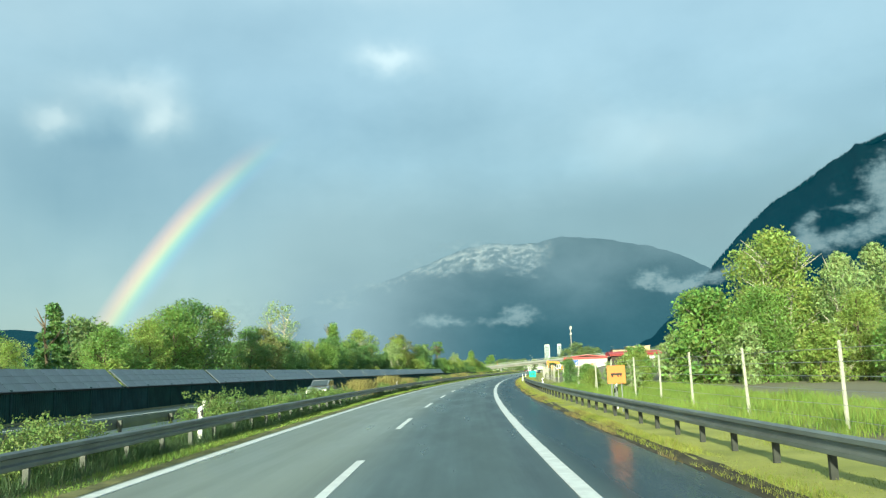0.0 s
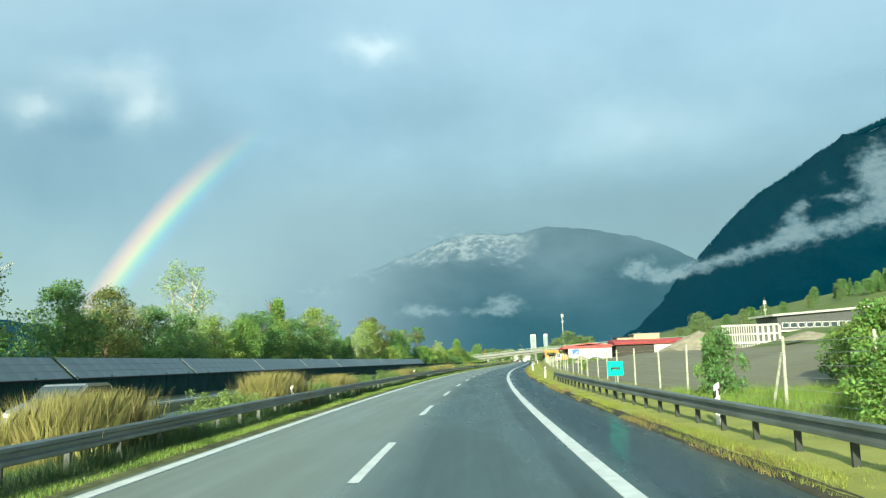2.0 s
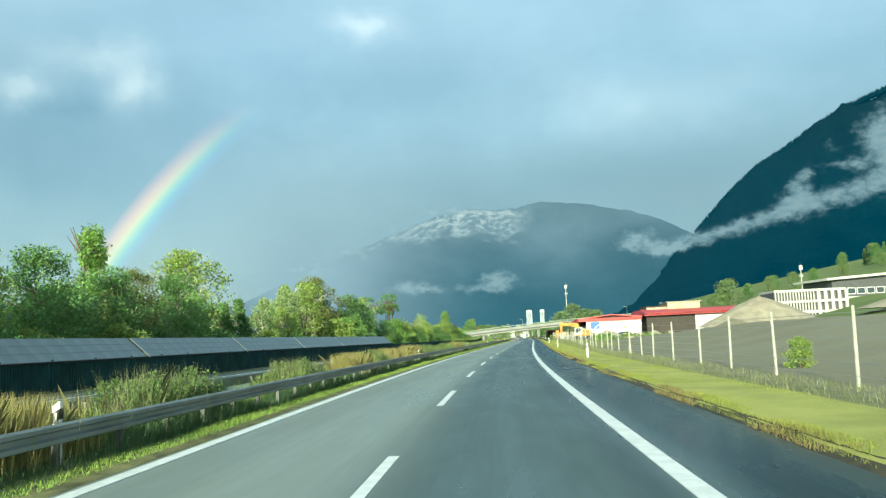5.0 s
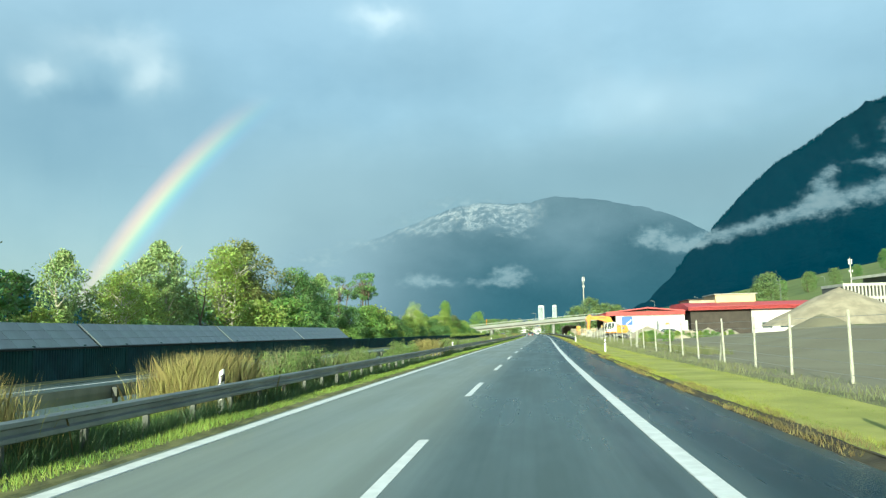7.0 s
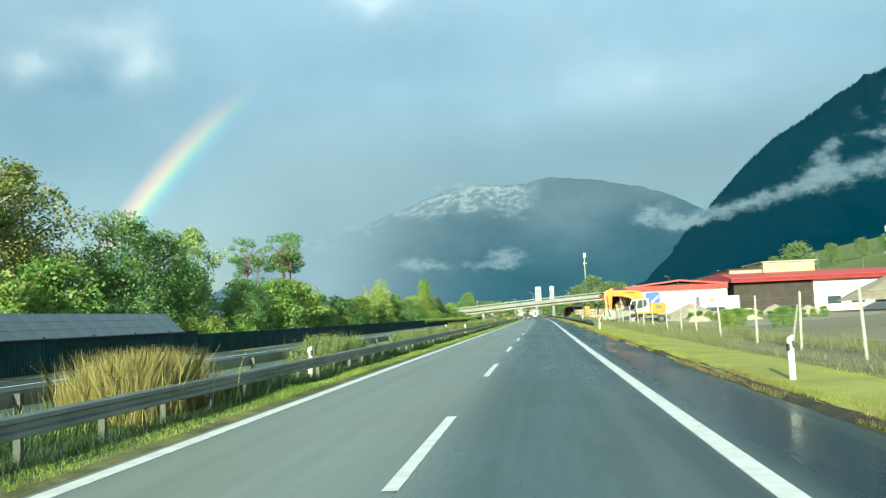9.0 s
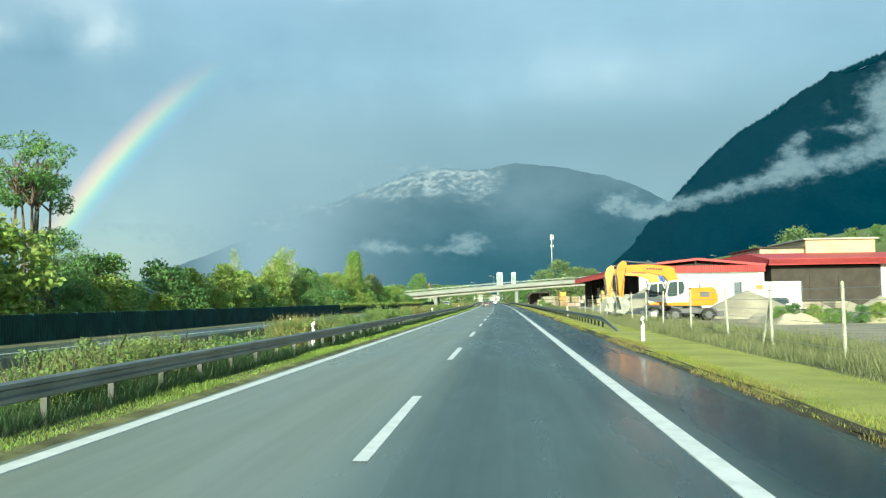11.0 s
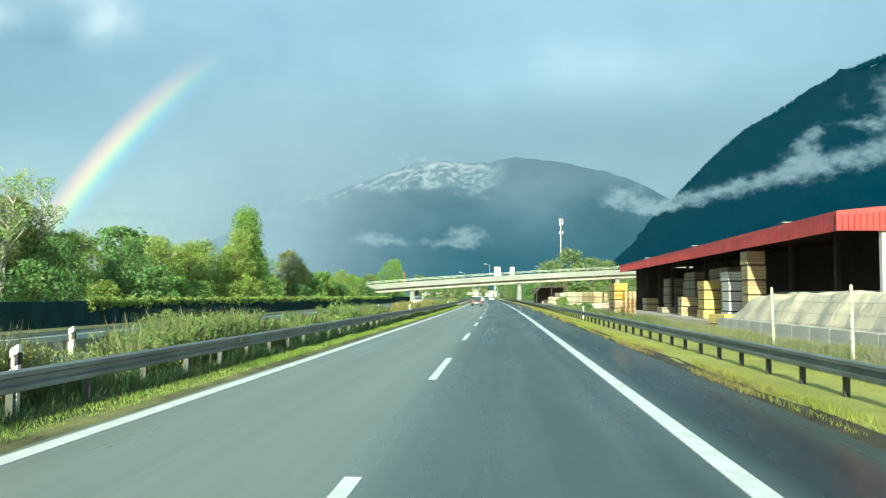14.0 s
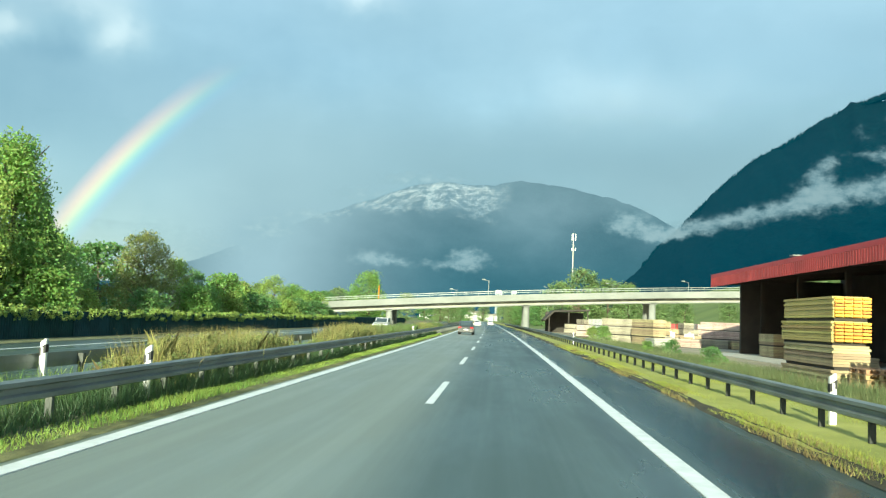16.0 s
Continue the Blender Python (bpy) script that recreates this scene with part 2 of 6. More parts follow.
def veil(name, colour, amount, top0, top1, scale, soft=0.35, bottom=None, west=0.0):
    """Rain and mist haze painted as emission between the viewer and the far slopes: partly see-through, fading out
    upwards.
    """
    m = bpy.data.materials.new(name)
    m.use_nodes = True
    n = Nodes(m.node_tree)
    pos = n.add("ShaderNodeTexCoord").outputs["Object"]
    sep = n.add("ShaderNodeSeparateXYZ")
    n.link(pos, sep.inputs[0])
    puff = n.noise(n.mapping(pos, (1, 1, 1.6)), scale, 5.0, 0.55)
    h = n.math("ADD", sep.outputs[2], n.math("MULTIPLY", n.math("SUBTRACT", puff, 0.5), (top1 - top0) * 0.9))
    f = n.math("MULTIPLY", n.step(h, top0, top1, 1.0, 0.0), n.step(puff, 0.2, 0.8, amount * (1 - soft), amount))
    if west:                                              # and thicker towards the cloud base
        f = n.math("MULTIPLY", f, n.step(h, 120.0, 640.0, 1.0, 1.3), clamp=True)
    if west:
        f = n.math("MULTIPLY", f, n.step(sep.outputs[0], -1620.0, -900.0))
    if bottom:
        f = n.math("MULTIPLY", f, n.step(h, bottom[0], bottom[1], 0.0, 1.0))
    if west:                                              # more of the painted rain haze towards the west
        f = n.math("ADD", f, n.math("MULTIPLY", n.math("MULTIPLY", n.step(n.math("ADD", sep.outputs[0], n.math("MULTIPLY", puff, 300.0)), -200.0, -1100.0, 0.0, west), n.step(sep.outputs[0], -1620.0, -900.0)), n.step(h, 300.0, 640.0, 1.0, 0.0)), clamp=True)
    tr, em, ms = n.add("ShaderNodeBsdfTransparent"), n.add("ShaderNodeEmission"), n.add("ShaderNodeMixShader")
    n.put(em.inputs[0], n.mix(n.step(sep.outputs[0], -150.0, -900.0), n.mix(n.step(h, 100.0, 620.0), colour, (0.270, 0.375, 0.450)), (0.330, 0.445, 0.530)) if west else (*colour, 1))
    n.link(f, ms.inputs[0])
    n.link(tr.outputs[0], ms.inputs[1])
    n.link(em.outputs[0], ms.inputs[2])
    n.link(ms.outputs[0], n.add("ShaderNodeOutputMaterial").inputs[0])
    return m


def cloud_layer(name, puffs, bank, thick, low, high):
    """Ragged valley cloud painted as emission on a sheet whose UV is (bearing, elevation) in degrees; puffs are
    (bearing, elevation, half sizes, weight).
    """
    m = bpy.data.materials.new(name)
    m.use_nodes = True
    n = Nodes(m.node_tree)
    uv = n.add("ShaderNodeTexCoord").outputs["UV"]
    sep = n.add("ShaderNodeSeparateXYZ")
    n.link(uv, sep.inputs[0])
    u, v = sep.outputs[0], sep.outputs[1]
    w1 = n.math("MULTIPLY", n.math("SUBTRACT", n.noise(uv, 0.8, 6.0, 0.62), 0.5), 1.5)
    w2 = n.math("MULTIPLY", n.math("SUBTRACT", n.noise(n.mapping(uv, loc=(7, 3, 0)), 0.9, 6.0, 0.62), 0.5), 1.2)
    uw, vw = n.math("ADD", u, w1), n.math("ADD", v, w2)
    total = None

    def bump(du, ru, dv, rv, weight):
        q = n.math("ADD", n.math("POWER", n.math("DIVIDE", du, ru), 2.0), n.math("POWER", n.math("DIVIDE", dv, rv), 2.0))
        return n.math("MULTIPLY", n.math("EXPONENT", n.math("MULTIPLY", q, -1.0)), weight)
    for a, e, ra, re, weight in puffs:
        g = bump(n.math("SUBTRACT", uw, a), ra, n.math("SUBTRACT", vw, e), re, weight)
        total = g if total is None else n.math("ADD", total, g)
    if bank:                                              # long bank climbing to the right
        mid = n.math("ADD", n.math("MULTIPLY", uw, 0.225), 3.45)
        wide = n.step(u, 9.0, 34.0, 0.50, 1.15)
        g = n.math("EXPONENT", n.math("MULTIPLY", n.math("POWER", n.math("DIVIDE", n.math("SUBTRACT", vw, mid), wide), 2.0), -1.0))
        total = n.math("ADD", total, n.math("MULTIPLY", g, n.step(uw, 8.0, 11.0, 0.0, 0.9)))
    wisp = n.noise(n.mapping(uv, (0.8, 1.2, 1)), 1.6, 8.0, 0.66)
    f = n.math("MULTIPLY", n.step(n.math("ADD", total, n.math("MULTIPLY", n.math("SUBTRACT", wisp, 0.5), 1.15)), 0.15, 1.0), thick, clamp=True)
    f = n.math("MULTIPLY", f, n.step(total, 0.02, 0.25))
    # The cloud glows by itself, its light and dark given as low and high.
    tr, em, ms = n.add("ShaderNodeBsdfTransparent"), n.add("ShaderNodeEmission"), n.add("ShaderNodeMixShader")
    n.link(n.mix(n.step(n.math("ADD", wisp, n.math("MULTIPLY", total, 0.25)), 0.4, 0.9), low, high), em.inputs[0])
    n.link(f, ms.inputs[0])
    n.link(tr.outputs[0], ms.inputs[1])
    n.link(em.outputs[0], ms.inputs[2])
    n.link(ms.outputs[0], n.add("ShaderNodeOutputMaterial").inputs[0])
    return m


def mountain_material(name, slope_tone, rock, snow_from, snow_to):
    m = bpy.data.materials.new(name)
    m.use_nodes = True
    n = Nodes(m.node_tree)
    pos = n.add("ShaderNodeTexCoord").outputs["Object"]
    sep = n.add("ShaderNodeSeparateXYZ")
    n.link(pos, sep.inputs[0])
    rough, trees = n.noise(pos, 0.006, 8.0, 0.62), n.noise(pos, 0.05, 4.0, 0.7)
    col = n.mix(n.step(trees, 0.3, 0.7), tuple(c * 0.45 for c in slope_tone), tuple(c * 1.5 for c in slope_tone))
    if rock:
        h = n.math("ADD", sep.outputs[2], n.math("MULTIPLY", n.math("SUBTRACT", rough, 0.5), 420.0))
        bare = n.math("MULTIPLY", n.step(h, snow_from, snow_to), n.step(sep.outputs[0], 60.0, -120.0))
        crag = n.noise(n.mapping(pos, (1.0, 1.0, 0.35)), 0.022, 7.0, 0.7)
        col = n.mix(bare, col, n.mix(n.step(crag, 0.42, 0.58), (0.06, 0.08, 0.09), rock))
    b = n.add("ShaderNodeBsdfPrincipled")
    n.link(col, b.inputs["Base Color"])
    b.inputs["Roughness"].default_value = 0.95
    b.inputs["Specular IOR Level"].default_value = 0.1
    bp = n.add("ShaderNodeBump")
    bp.inputs["Strength"].default_value, bp.inputs["Distance"].default_value = 0.8, 12.0
    n.link(n.math("ADD", trees, n.math("MULTIPLY", rough, 2.0)), bp.inputs["Height"])
    n.link(bp.outputs[0], b.inputs["Normal"])
    n.link(b.outputs[0], n.add("ShaderNodeOutputMaterial").inputs[0])
    return m


ASPHALT = wet_asphalt()
PAINT = material("road_paint", (0.74, 0.76, 0.74), 0.45, vary=0.12, scale=3, fine=60, bump=0.1)
GRASS = material("verge_grass_ground", (0.31, 0.33, 0.07), 0.9, vary=0.22, scale=0.5, fine=14, bump=0.6, tint=(0.40, 0.39, 0.10))
ROUGH = material("rough_weedy_ground", (0.15, 0.165, 0.07), 0.95, vary=0.35, scale=0.7, fine=9, bump=0.8, tint=(0.21, 0.20, 0.10))
MEADOW = material("meadow", (0.12, 0.18, 0.032), 0.95, vary=0.35, scale=0.02, fine=1.2, bump=0.5, tint=(0.16, 0.20, 0.05))
BLADE = material("grass_blade", (0.25, 0.30, 0.050), 0.6, vary=0.3, scale=0.4, fine=6, bump=0.0, tint=(0.40, 0.40, 0.085), island=0.6, leaf=0.35)
STRAW = material("dry_grass", (0.34, 0.30, 0.115), 0.7, vary=0.25, scale=1.2, fine=8, bump=0.0, island=0.6, leaf=0.3)
EDGESTRAW = material("brown_dead_grass", (0.20, 0.155, 0.065), 0.8, vary=0.3, scale=1.2, fine=8, bump=0.0, tint=(0.30, 0.25, 0.10), island=0.6, leaf=0.25)
SOIL = material("bare_soil", (0.225, 0.205, 0.130), 0.95, vary=0.25, scale=0.12, fine=5, bump=0.8, tint=(0.205, 0.20, 0.135))
DIRT = material("road_edge_dirt", (0.20, 0.19, 0.075), 0.95, vary=0.6, scale=1.3, fine=18, bump=0.8)
# Dark soil with the shadow of the raised grass edge mixed into its colour.
EDGESOIL = material("wet_edge_soil", (0.034, 0.030, 0.018), 0.95, vary=0.6, scale=1.3, fine=18, bump=0.8, tint=(0.085, 0.075, 0.036))
# Dark green of the weeds plus shade under the rail, both in this colour.
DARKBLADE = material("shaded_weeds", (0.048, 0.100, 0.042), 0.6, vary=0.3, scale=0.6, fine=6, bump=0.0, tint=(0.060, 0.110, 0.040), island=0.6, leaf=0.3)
PALLET = material("pallet_wood", (0.46, 0.30, 0.155), 0.8, vary=0.25, scale=2.0, fine=18, bump=0.2, each=0.4)
GRAVEL = material("gravel", (0.30, 0.265, 0.195), 0.95, vary=0.25, scale=0.5, fine=9, bump=0.9)
STEEL = material("galvanised_steel", (0.20, 0.225, 0.215), 0.45, metal=0.45, vary=0.25, scale=0.8, fine=12, bump=0.05)
POSTST = material("post_steel", (0.095, 0.105, 0.095), 0.6, metal=0.3, vary=0.3, scale=2, fine=20, bump=0.1)
# Darker copy of post_steel, with the shade behind the beam in its colour.
POSTSHADE = material("dark_post_steel", (0.045, 0.050, 0.046), 0.7, metal=0.2, vary=0.3, scale=2, fine=20, bump=0.1)
CONCRETE = material("concrete", (0.36, 0.36, 0.32), 0.85, vary=0.2, scale=0.5, fine=10, bump=0.2)
PALECON = material("pale_concrete", (0.46, 0.46, 0.42), 0.8, vary=0.15, scale=0.25, fine=4, bump=0.15)
FENCEPOST = material("fence_post_wood", (0.44, 0.44, 0.37), 0.85, vary=0.2, scale=3, fine=25, bump=0.2)
WIRE = material("fence_wire", (0.32, 0.33, 0.30), 0.5, metal=0.6, vary=0.1, bump=0)
BARRIER = material("barrier_panel", (0.015, 0.052, 0.052), 0.85, vary=0.35, scale=0.6, fine=6, bump=0.2, each=0.2, spec=0.2)
PVGLASS = material("solar_module", (0.085, 0.120, 0.130), 0.36, vary=0.2, scale=0.5, fine=5, bump=0.0, spec=0.6, each=0.07)
PVFRAME = material("module_frame", (0.045, 0.060, 0.065), 0.45, metal=0.4, vary=0.15, bump=0)
LEAF_A = material("leaf_mid_green", (0.204, 0.366, 0.094), 0.5, vary=0.35, scale=0.35, fine=5, bump=0, tint=(0.324, 0.486, 0.126), island=0.7, leaf=0.42)
LEAF_B = material("leaf_dark_green", (0.131, 0.269, 0.094), 0.5, vary=0.35, scale=0.35, fine=5, bump=0, tint=(0.225, 0.375, 0.115), island=0.7, leaf=0.38)
LEAF_C = material("leaf_yellow_green", (0.319, 0.437, 0.109), 0.5, vary=0.3, scale=0.35, fine=5, bump=0, tint=(0.437, 0.537, 0.147), island=0.7, leaf=0.45)
LEAF_D = material("leaf_silver_green", (0.302, 0.419, 0.168), 0.5, vary=0.3, scale=0.4, fine=5, bump=0, tint=(0.399, 0.503, 0.213), island=0.8, leaf=0.35)
LEAF_R = material("leaf_olive_brown", (0.180, 0.240, 0.072), 0.55, vary=0.35, scale=0.5, fine=5, bump=0, tint=(0.360, 0.324, 0.126), island=0.8, leaf=0.36)
# Distance haze is mixed into this muted leaf colour.
LEAF_E = material("leaf_muted_green", (0.180, 0.270, 0.108), 0.6, vary=0.3, scale=0.2, fine=4, bump=0, tint=(0.252, 0.342, 0.126), island=0.7, leaf=0.3)
BUSH_A = material("bush_leaf_green", (0.120, 0.225, 0.062), 0.65, vary=0.35, scale=1.2, fine=9, bump=0, tint=(0.245, 0.330, 0.095), island=0.8, leaf=0.3)
BUSH_C = material("bush_leaf_pale", (0.165, 0.265, 0.075), 0.65, vary=0.35, scale=1.2, fine=9, bump=0, tint=(0.270, 0.345, 0.110), island=0.8, leaf=0.3)
BUSH_R = material("bush_leaf_ochre", (0.185, 0.250, 0.075), 0.65, vary=0.35, scale=0.9, fine=9, bump=0, tint=(0.300, 0.275, 0.105), island=0.8, leaf=0.3)
BLADE_G = material("grass_blade_green", (0.190, 0.305, 0.055), 0.6, vary=0.3, scale=0.4, fine=6, bump=0.0, tint=(0.330, 0.420, 0.090), island=0.6, leaf=0.35)
BARK = material("bark", (0.13, 0.10, 0.07), 0.95, vary=0.35, scale=3, fine=25, bump=0.5)
BIRCHBARK = material("pale_bark", (0.42, 0.40, 0.33), 0.85, vary=0.35, scale=4, fine=18, bump=0.3)
WHITE = material("white_paint", (0.78, 0.78, 0.75), 0.5, vary=0.08, scale=0.6, fine=8, bump=0.03)
BLACK = material("black_plastic", (0.02, 0.02, 0.022), 0.5, vary=0.2, bump=0.03)
RED = material("red_sheet_metal", (0.34, 0.030, 0.032), 0.45, vary=0.2, scale=0.4, fine=8, bump=0.05, tint=(0.42, 0.045, 0.045))
REDROOF = material("red_roof_sheet", (0.46, 0.045, 0.05), 0.5, vary=0.15, scale=0.1, fine=3, bump=0.05)
RENDERWALL = material("white_render", (0.58, 0.575, 0.56), 0.8, vary=0.08, scale=0.3, fine=5, bump=0.08)
BEIGE = material("beige_cladding", (0.52, 0.40, 0.24), 0.75, vary=0.12, scale=0.25, fine=6, bump=0.1)
# Dark timber tone, used as well for the workshop's shaded opening.
DARKTIMBER = material("dark_timber_cladding", (0.045, 0.038, 0.032), 0.8, vary=0.3, scale=0.8, fine=12, bump=0.2)
BLUE = material("blue_panel", (0.015, 0.10, 0.42), 0.4, vary=0.1, bump=0.02)
TEAL = material("teal_sign_sheet", (0.0, 0.42, 0.36), 0.35, vary=0.08, bump=0.0)
ORANGE = material("orange_sign_sheet", (0.75, 0.22, 0.06), 0.4, vary=0.1, bump=0.0)
YELLOW = material("machine_yellow", (0.66, 0.215, 0.004), 0.35, vary=0.12, scale=1.0, fine=14, bump=0.04, coat=0.3)
MACHWHITE = material("machine_white", (0.70, 0.70, 0.66), 0.4, vary=0.1, scale=1.5, fine=14, bump=0.03)
MACHGREY = material("machine_grey", (0.10, 0.105, 0.11), 0.5, metal=0.3, vary=0.25, scale=2, fine=20, bump=0.1)
BUCKET = material("worn_bucket_steel", (0.27, 0.275, 0.25), 0.55, metal=0.3, vary=0.35, scale=3, fine=20, bump=0.15)
CHROME = material("cylinder_rod", (0.55, 0.56, 0.57), 0.2, metal=0.9, vary=0.1, bump=0)
RUBBER = material("tyre_rubber", (0.022, 0.022, 0.022), 0.85, vary=0.3, scale=5, fine=40, bump=0.2)
TIMBER = material("sawn_timber", (0.42, 0.335, 0.20), 0.8, vary=0.2, scale=1.0, fine=14, bump=0.2, each=0.45)
BLADE_D = material("dull_green_weeds", (0.105, 0.150, 0.062), 0.65, vary=0.3, scale=0.7, fine=6, bump=0.0, tint=(0.190, 0.210, 0.095), island=0.6, leaf=0.3)
REED = material("pale_green_grass_plume", (0.19, 0.225, 0.095), 0.7, vary=0.25, scale=1.2, fine=8, bump=0.0, tint=(0.31, 0.305, 0.165), island=0.7, leaf=0.35)
BRIDGECON = material("bridge_concrete", (0.225, 0.238, 0.225), 0.8, vary=0.18, scale=0.2, fine=3, bump=0.15)
PALESAND = material("pale_sand", (0.40, 0.355, 0.265), 0.95, vary=0.2, scale=0.5, fine=7, bump=0.8)
PALEWHITE = material("white_sheet_steel", (0.58, 0.61, 0.61), 0.5, vary=0.1, scale=0.6, fine=6, bump=0.05)
CREAM = material("cream_rubble", (0.56, 0.50, 0.39), 0.95, vary=0.2, scale=0.6, fine=7, bump=0.8)
ENDGRAIN = material("orange_beam_ends", (0.80, 0.36, 0.05), 0.6, vary=0.2, scale=2, fine=18, bump=0.1, each=0.3)
PINK = material("pink_insulation_wrap", (0.52, 0.38, 0.33), 0.6, vary=0.2, scale=2, fine=12, bump=0.1, each=0.3)
SHUTTER = material("yellow_shuttering", (0.50, 0.39, 0.14), 0.6, vary=0.18, scale=0.8, fine=12, bump=0.1, each=0.2)
GREYTIMBER = material("weathered_timber", (0.30, 0.27, 0.21), 0.85, vary=0.25, scale=1.0, fine=14, bump=0.2, each=0.4)
GLASS = glass("window_glass")
CARWHITE = material("white_car_paint", (0.72, 0.73, 0.74), 0.25, vary=0.05, bump=0, coat=0.8)
CARDARK = material("dark_car_paint", (0.03, 0.033, 0.04), 0.22, vary=0.1, bump=0, coat=0.8)
CARSILVER = material("silver_car_paint", (0.38, 0.40, 0.42), 0.25, metal=0.5, vary=0.08, bump=0, coat=0.8)
LAMPRED = material("red_lens", (0.45, 0.01, 0.015), 0.15, vary=0.1, bump=0)
TOWERWHITE = material("white_tower_cladding", (0.34, 0.42, 0.46), 0.6, vary=0.06, scale=0.02, fine=0.6, bump=0.05)


# ---- building tools ----
BEND_S = (-20, 25, 60, 95, 130, 165, 200, 260, 400, 640)
BEND_K = (9.45e-4, 8.72e-4, 7.59e-4, 5.97e-4, 5.20e-4, 5.23e-4, 1.97e-4, 2.6e-5, -1.28e-4, 0.0)
S_AXIS = np.arange(-120.0, 1400.0, 2.0)
_k = np.interp(S_AXIS, BEND_S, BEND_K)
TH = np.concatenate([[0], np.cumsum((_k[1:] + _k[:-1]))])
TH -= TH[210]
RX = np.concatenate([[0], np.cumsum(np.sin(TH[1:]) + np.sin(TH[:-1]))])
RY = np.concatenate([[0], np.cumsum(np.cos(TH[1:]) + np.cos(TH[:-1]))])
RX, RY = RX - RX[210], RY - RY[210] + 300.0


def turn(s):
    """The road's heading at s metres along it, clockwise from +y."""
    return float(np.interp(s, S_AXIS, TH))


def at(s, d, z=0.0):
    """World place s metres along the road, d to the right of the traveller's line."""
    t = turn(s)
    return Vector((float(np.interp(s, S_AXIS, RX)) + d * math.cos(t), float(np.interp(s, S_AXIS, RY)) - d * math.sin(t), z))


def on_road(s, d, z=0.0, rz=0.0, sc=1.0):
    """A pose on the road's own axes: x to the right, y ahead."""
    return Matrix.Translation(at(s, d, z)) @ Matrix.Rotation(-turn(s) + radians(rz), 4, "Z") @ Matrix.Diagonal((sc, sc, sc, 1))


def mesh_ob(name, verts, faces, mat, parent=None, label="", smooth=False, uv=None):
    me = bpy.data.meshes.new(name)
    me.from_pydata([tuple(v) for v in verts], [], [tuple(f) for f in faces])
    me.materials.append(mat)
    if smooth:
        me.polygons.foreach_set("use_smooth", [True] * len(me.polygons))
    if uv is not None:
        layer = me.uv_layers.new(name="UVMap")
        idx = np.empty(len(me.loops), dtype=np.int32)
        me.loops.foreach_get("vertex_index", idx)
        layer.data.foreach_set("uv", np.asarray(uv, dtype=np.float32)[idx].ravel())
    ob = new(name, me)
    ob.parent = parent
    if label:
        tagged(ob, label)
    return ob


def part(name, bm, mat, parent=None, label="", m=None, smooth=False):
    me = bpy.data.meshes.new(name)
    bmesh.ops.recalc_face_normals(bm, faces=bm.faces[:])
    bm.to_mesh(me)
    bm.free()
    me.materials.append(mat)
    if smooth:
        me.polygons.foreach_set("use_smooth", [True] * len(me.polygons))
    ob = new(name, me)
    ob.parent = parent
    if m is not None:
        ob.matrix_basis = m
    if label:
        tagged(ob, label)
    return ob


def share(ob, m, parent=None):
    """Another object on the same mesh."""
    o = new(ob.name.split(".")[0], ob.data)
    o.parent = parent if parent is not None else ob.parent
    o.matrix_basis = m
    return o


def thing(name, label, category, m=None, group="", kind=""):
    ob = new(name)
    ob.empty_display_size = 0.2
    if m is not None:
        ob.matrix_basis = m
    return tagged(ob, label, category, group, kind)


def box(bm, x0, x1, y0, y1, z0, z1, bevel=0.0):
    vs = [bm.verts.new((x, y, z)) for z in (z0, z1) for y in (y0, y1) for x in (x0, x1)]
    fs = [bm.faces.new([vs[i] for i in f]) for f in ((0, 2, 3, 1), (4, 5, 7, 6), (0, 1, 5, 4), (2, 6, 7, 3), (0, 4, 6, 2), (1, 3, 7, 5))]
    if bevel:
        bmesh.ops.bevel(bm, geom=list({e for f in fs for e in f.edges}), offset=bevel, segments=2, affect="EDGES")
    return bm


def prism(bm, pts, a, b, axis="y", bevel=0.0):
    """A side outline pulled through from a to b along the axis."""
    def put(p, q):
        return (p[0], q, p[1]) if axis == "y" else (q, p[0], p[1]) if axis == "x" else (p[0], p[1], q)
    lo, hi = [bm.verts.new(put(p, a)) for p in pts], [bm.verts.new(put(p, b)) for p in pts]
    k = len(pts)
    fs = [bm.faces.new(lo), bm.faces.new(hi[::-1])] + [bm.faces.new((lo[i], hi[i], hi[(i + 1) % k], lo[(i + 1) % k])) for i in range(k)]
    if bevel:
        bmesh.ops.bevel(bm, geom=list({e for f in fs for e in f.edges}), offset=bevel, segments=2, affect="EDGES")
    return bm


def tube(bm, a, b, r0, r1=None, n=8):
    a, b = Vector(a), Vector(b)
    r1 = r0 if r1 is None else r1
    q = (b - a).to_track_quat("Z", "Y").to_matrix()
    ring = [[bm.verts.new(p + q @ Vector((r * math.cos(2 * math.pi * i / n), r * math.sin(2 * math.pi * i / n), 0))) for i in range(n)] for p, r in ((a, r0), (b, r1))]
    bm.faces.new(ring[0][::-1])
    bm.faces.new(ring[1])
    for i in range(n):
        bm.faces.new((ring[0][i], ring[0][(i + 1) % n], ring[1][(i + 1) % n], ring[1][i]))
    return bm


def strip(name, s0, s1, profile, mat, parent=None, step=4.0, label="", closed=False, uv=False, wave=0.0, smooth=False):
    """An outline of (d, z) drawn along the road."""
    ss = np.linspace(s0, s1, max(2, int(round((s1 - s0) / step)) + 1))
    verts, uvs, faces, k = [], [], [], len(profile)
    for s in ss:
        for j, (d, z) in enumerate(profile):
            w = wave * (noise.noise(Vector((s * 0.35, j * 3.1, 0.5))) + 0.6 * noise.noise(Vector((s * 1.3, j * 3.1, 4.5)))) if wave else 0.0
            verts.append(at(s, d + w, z + w * 0.12))
            uvs.append((d, s))
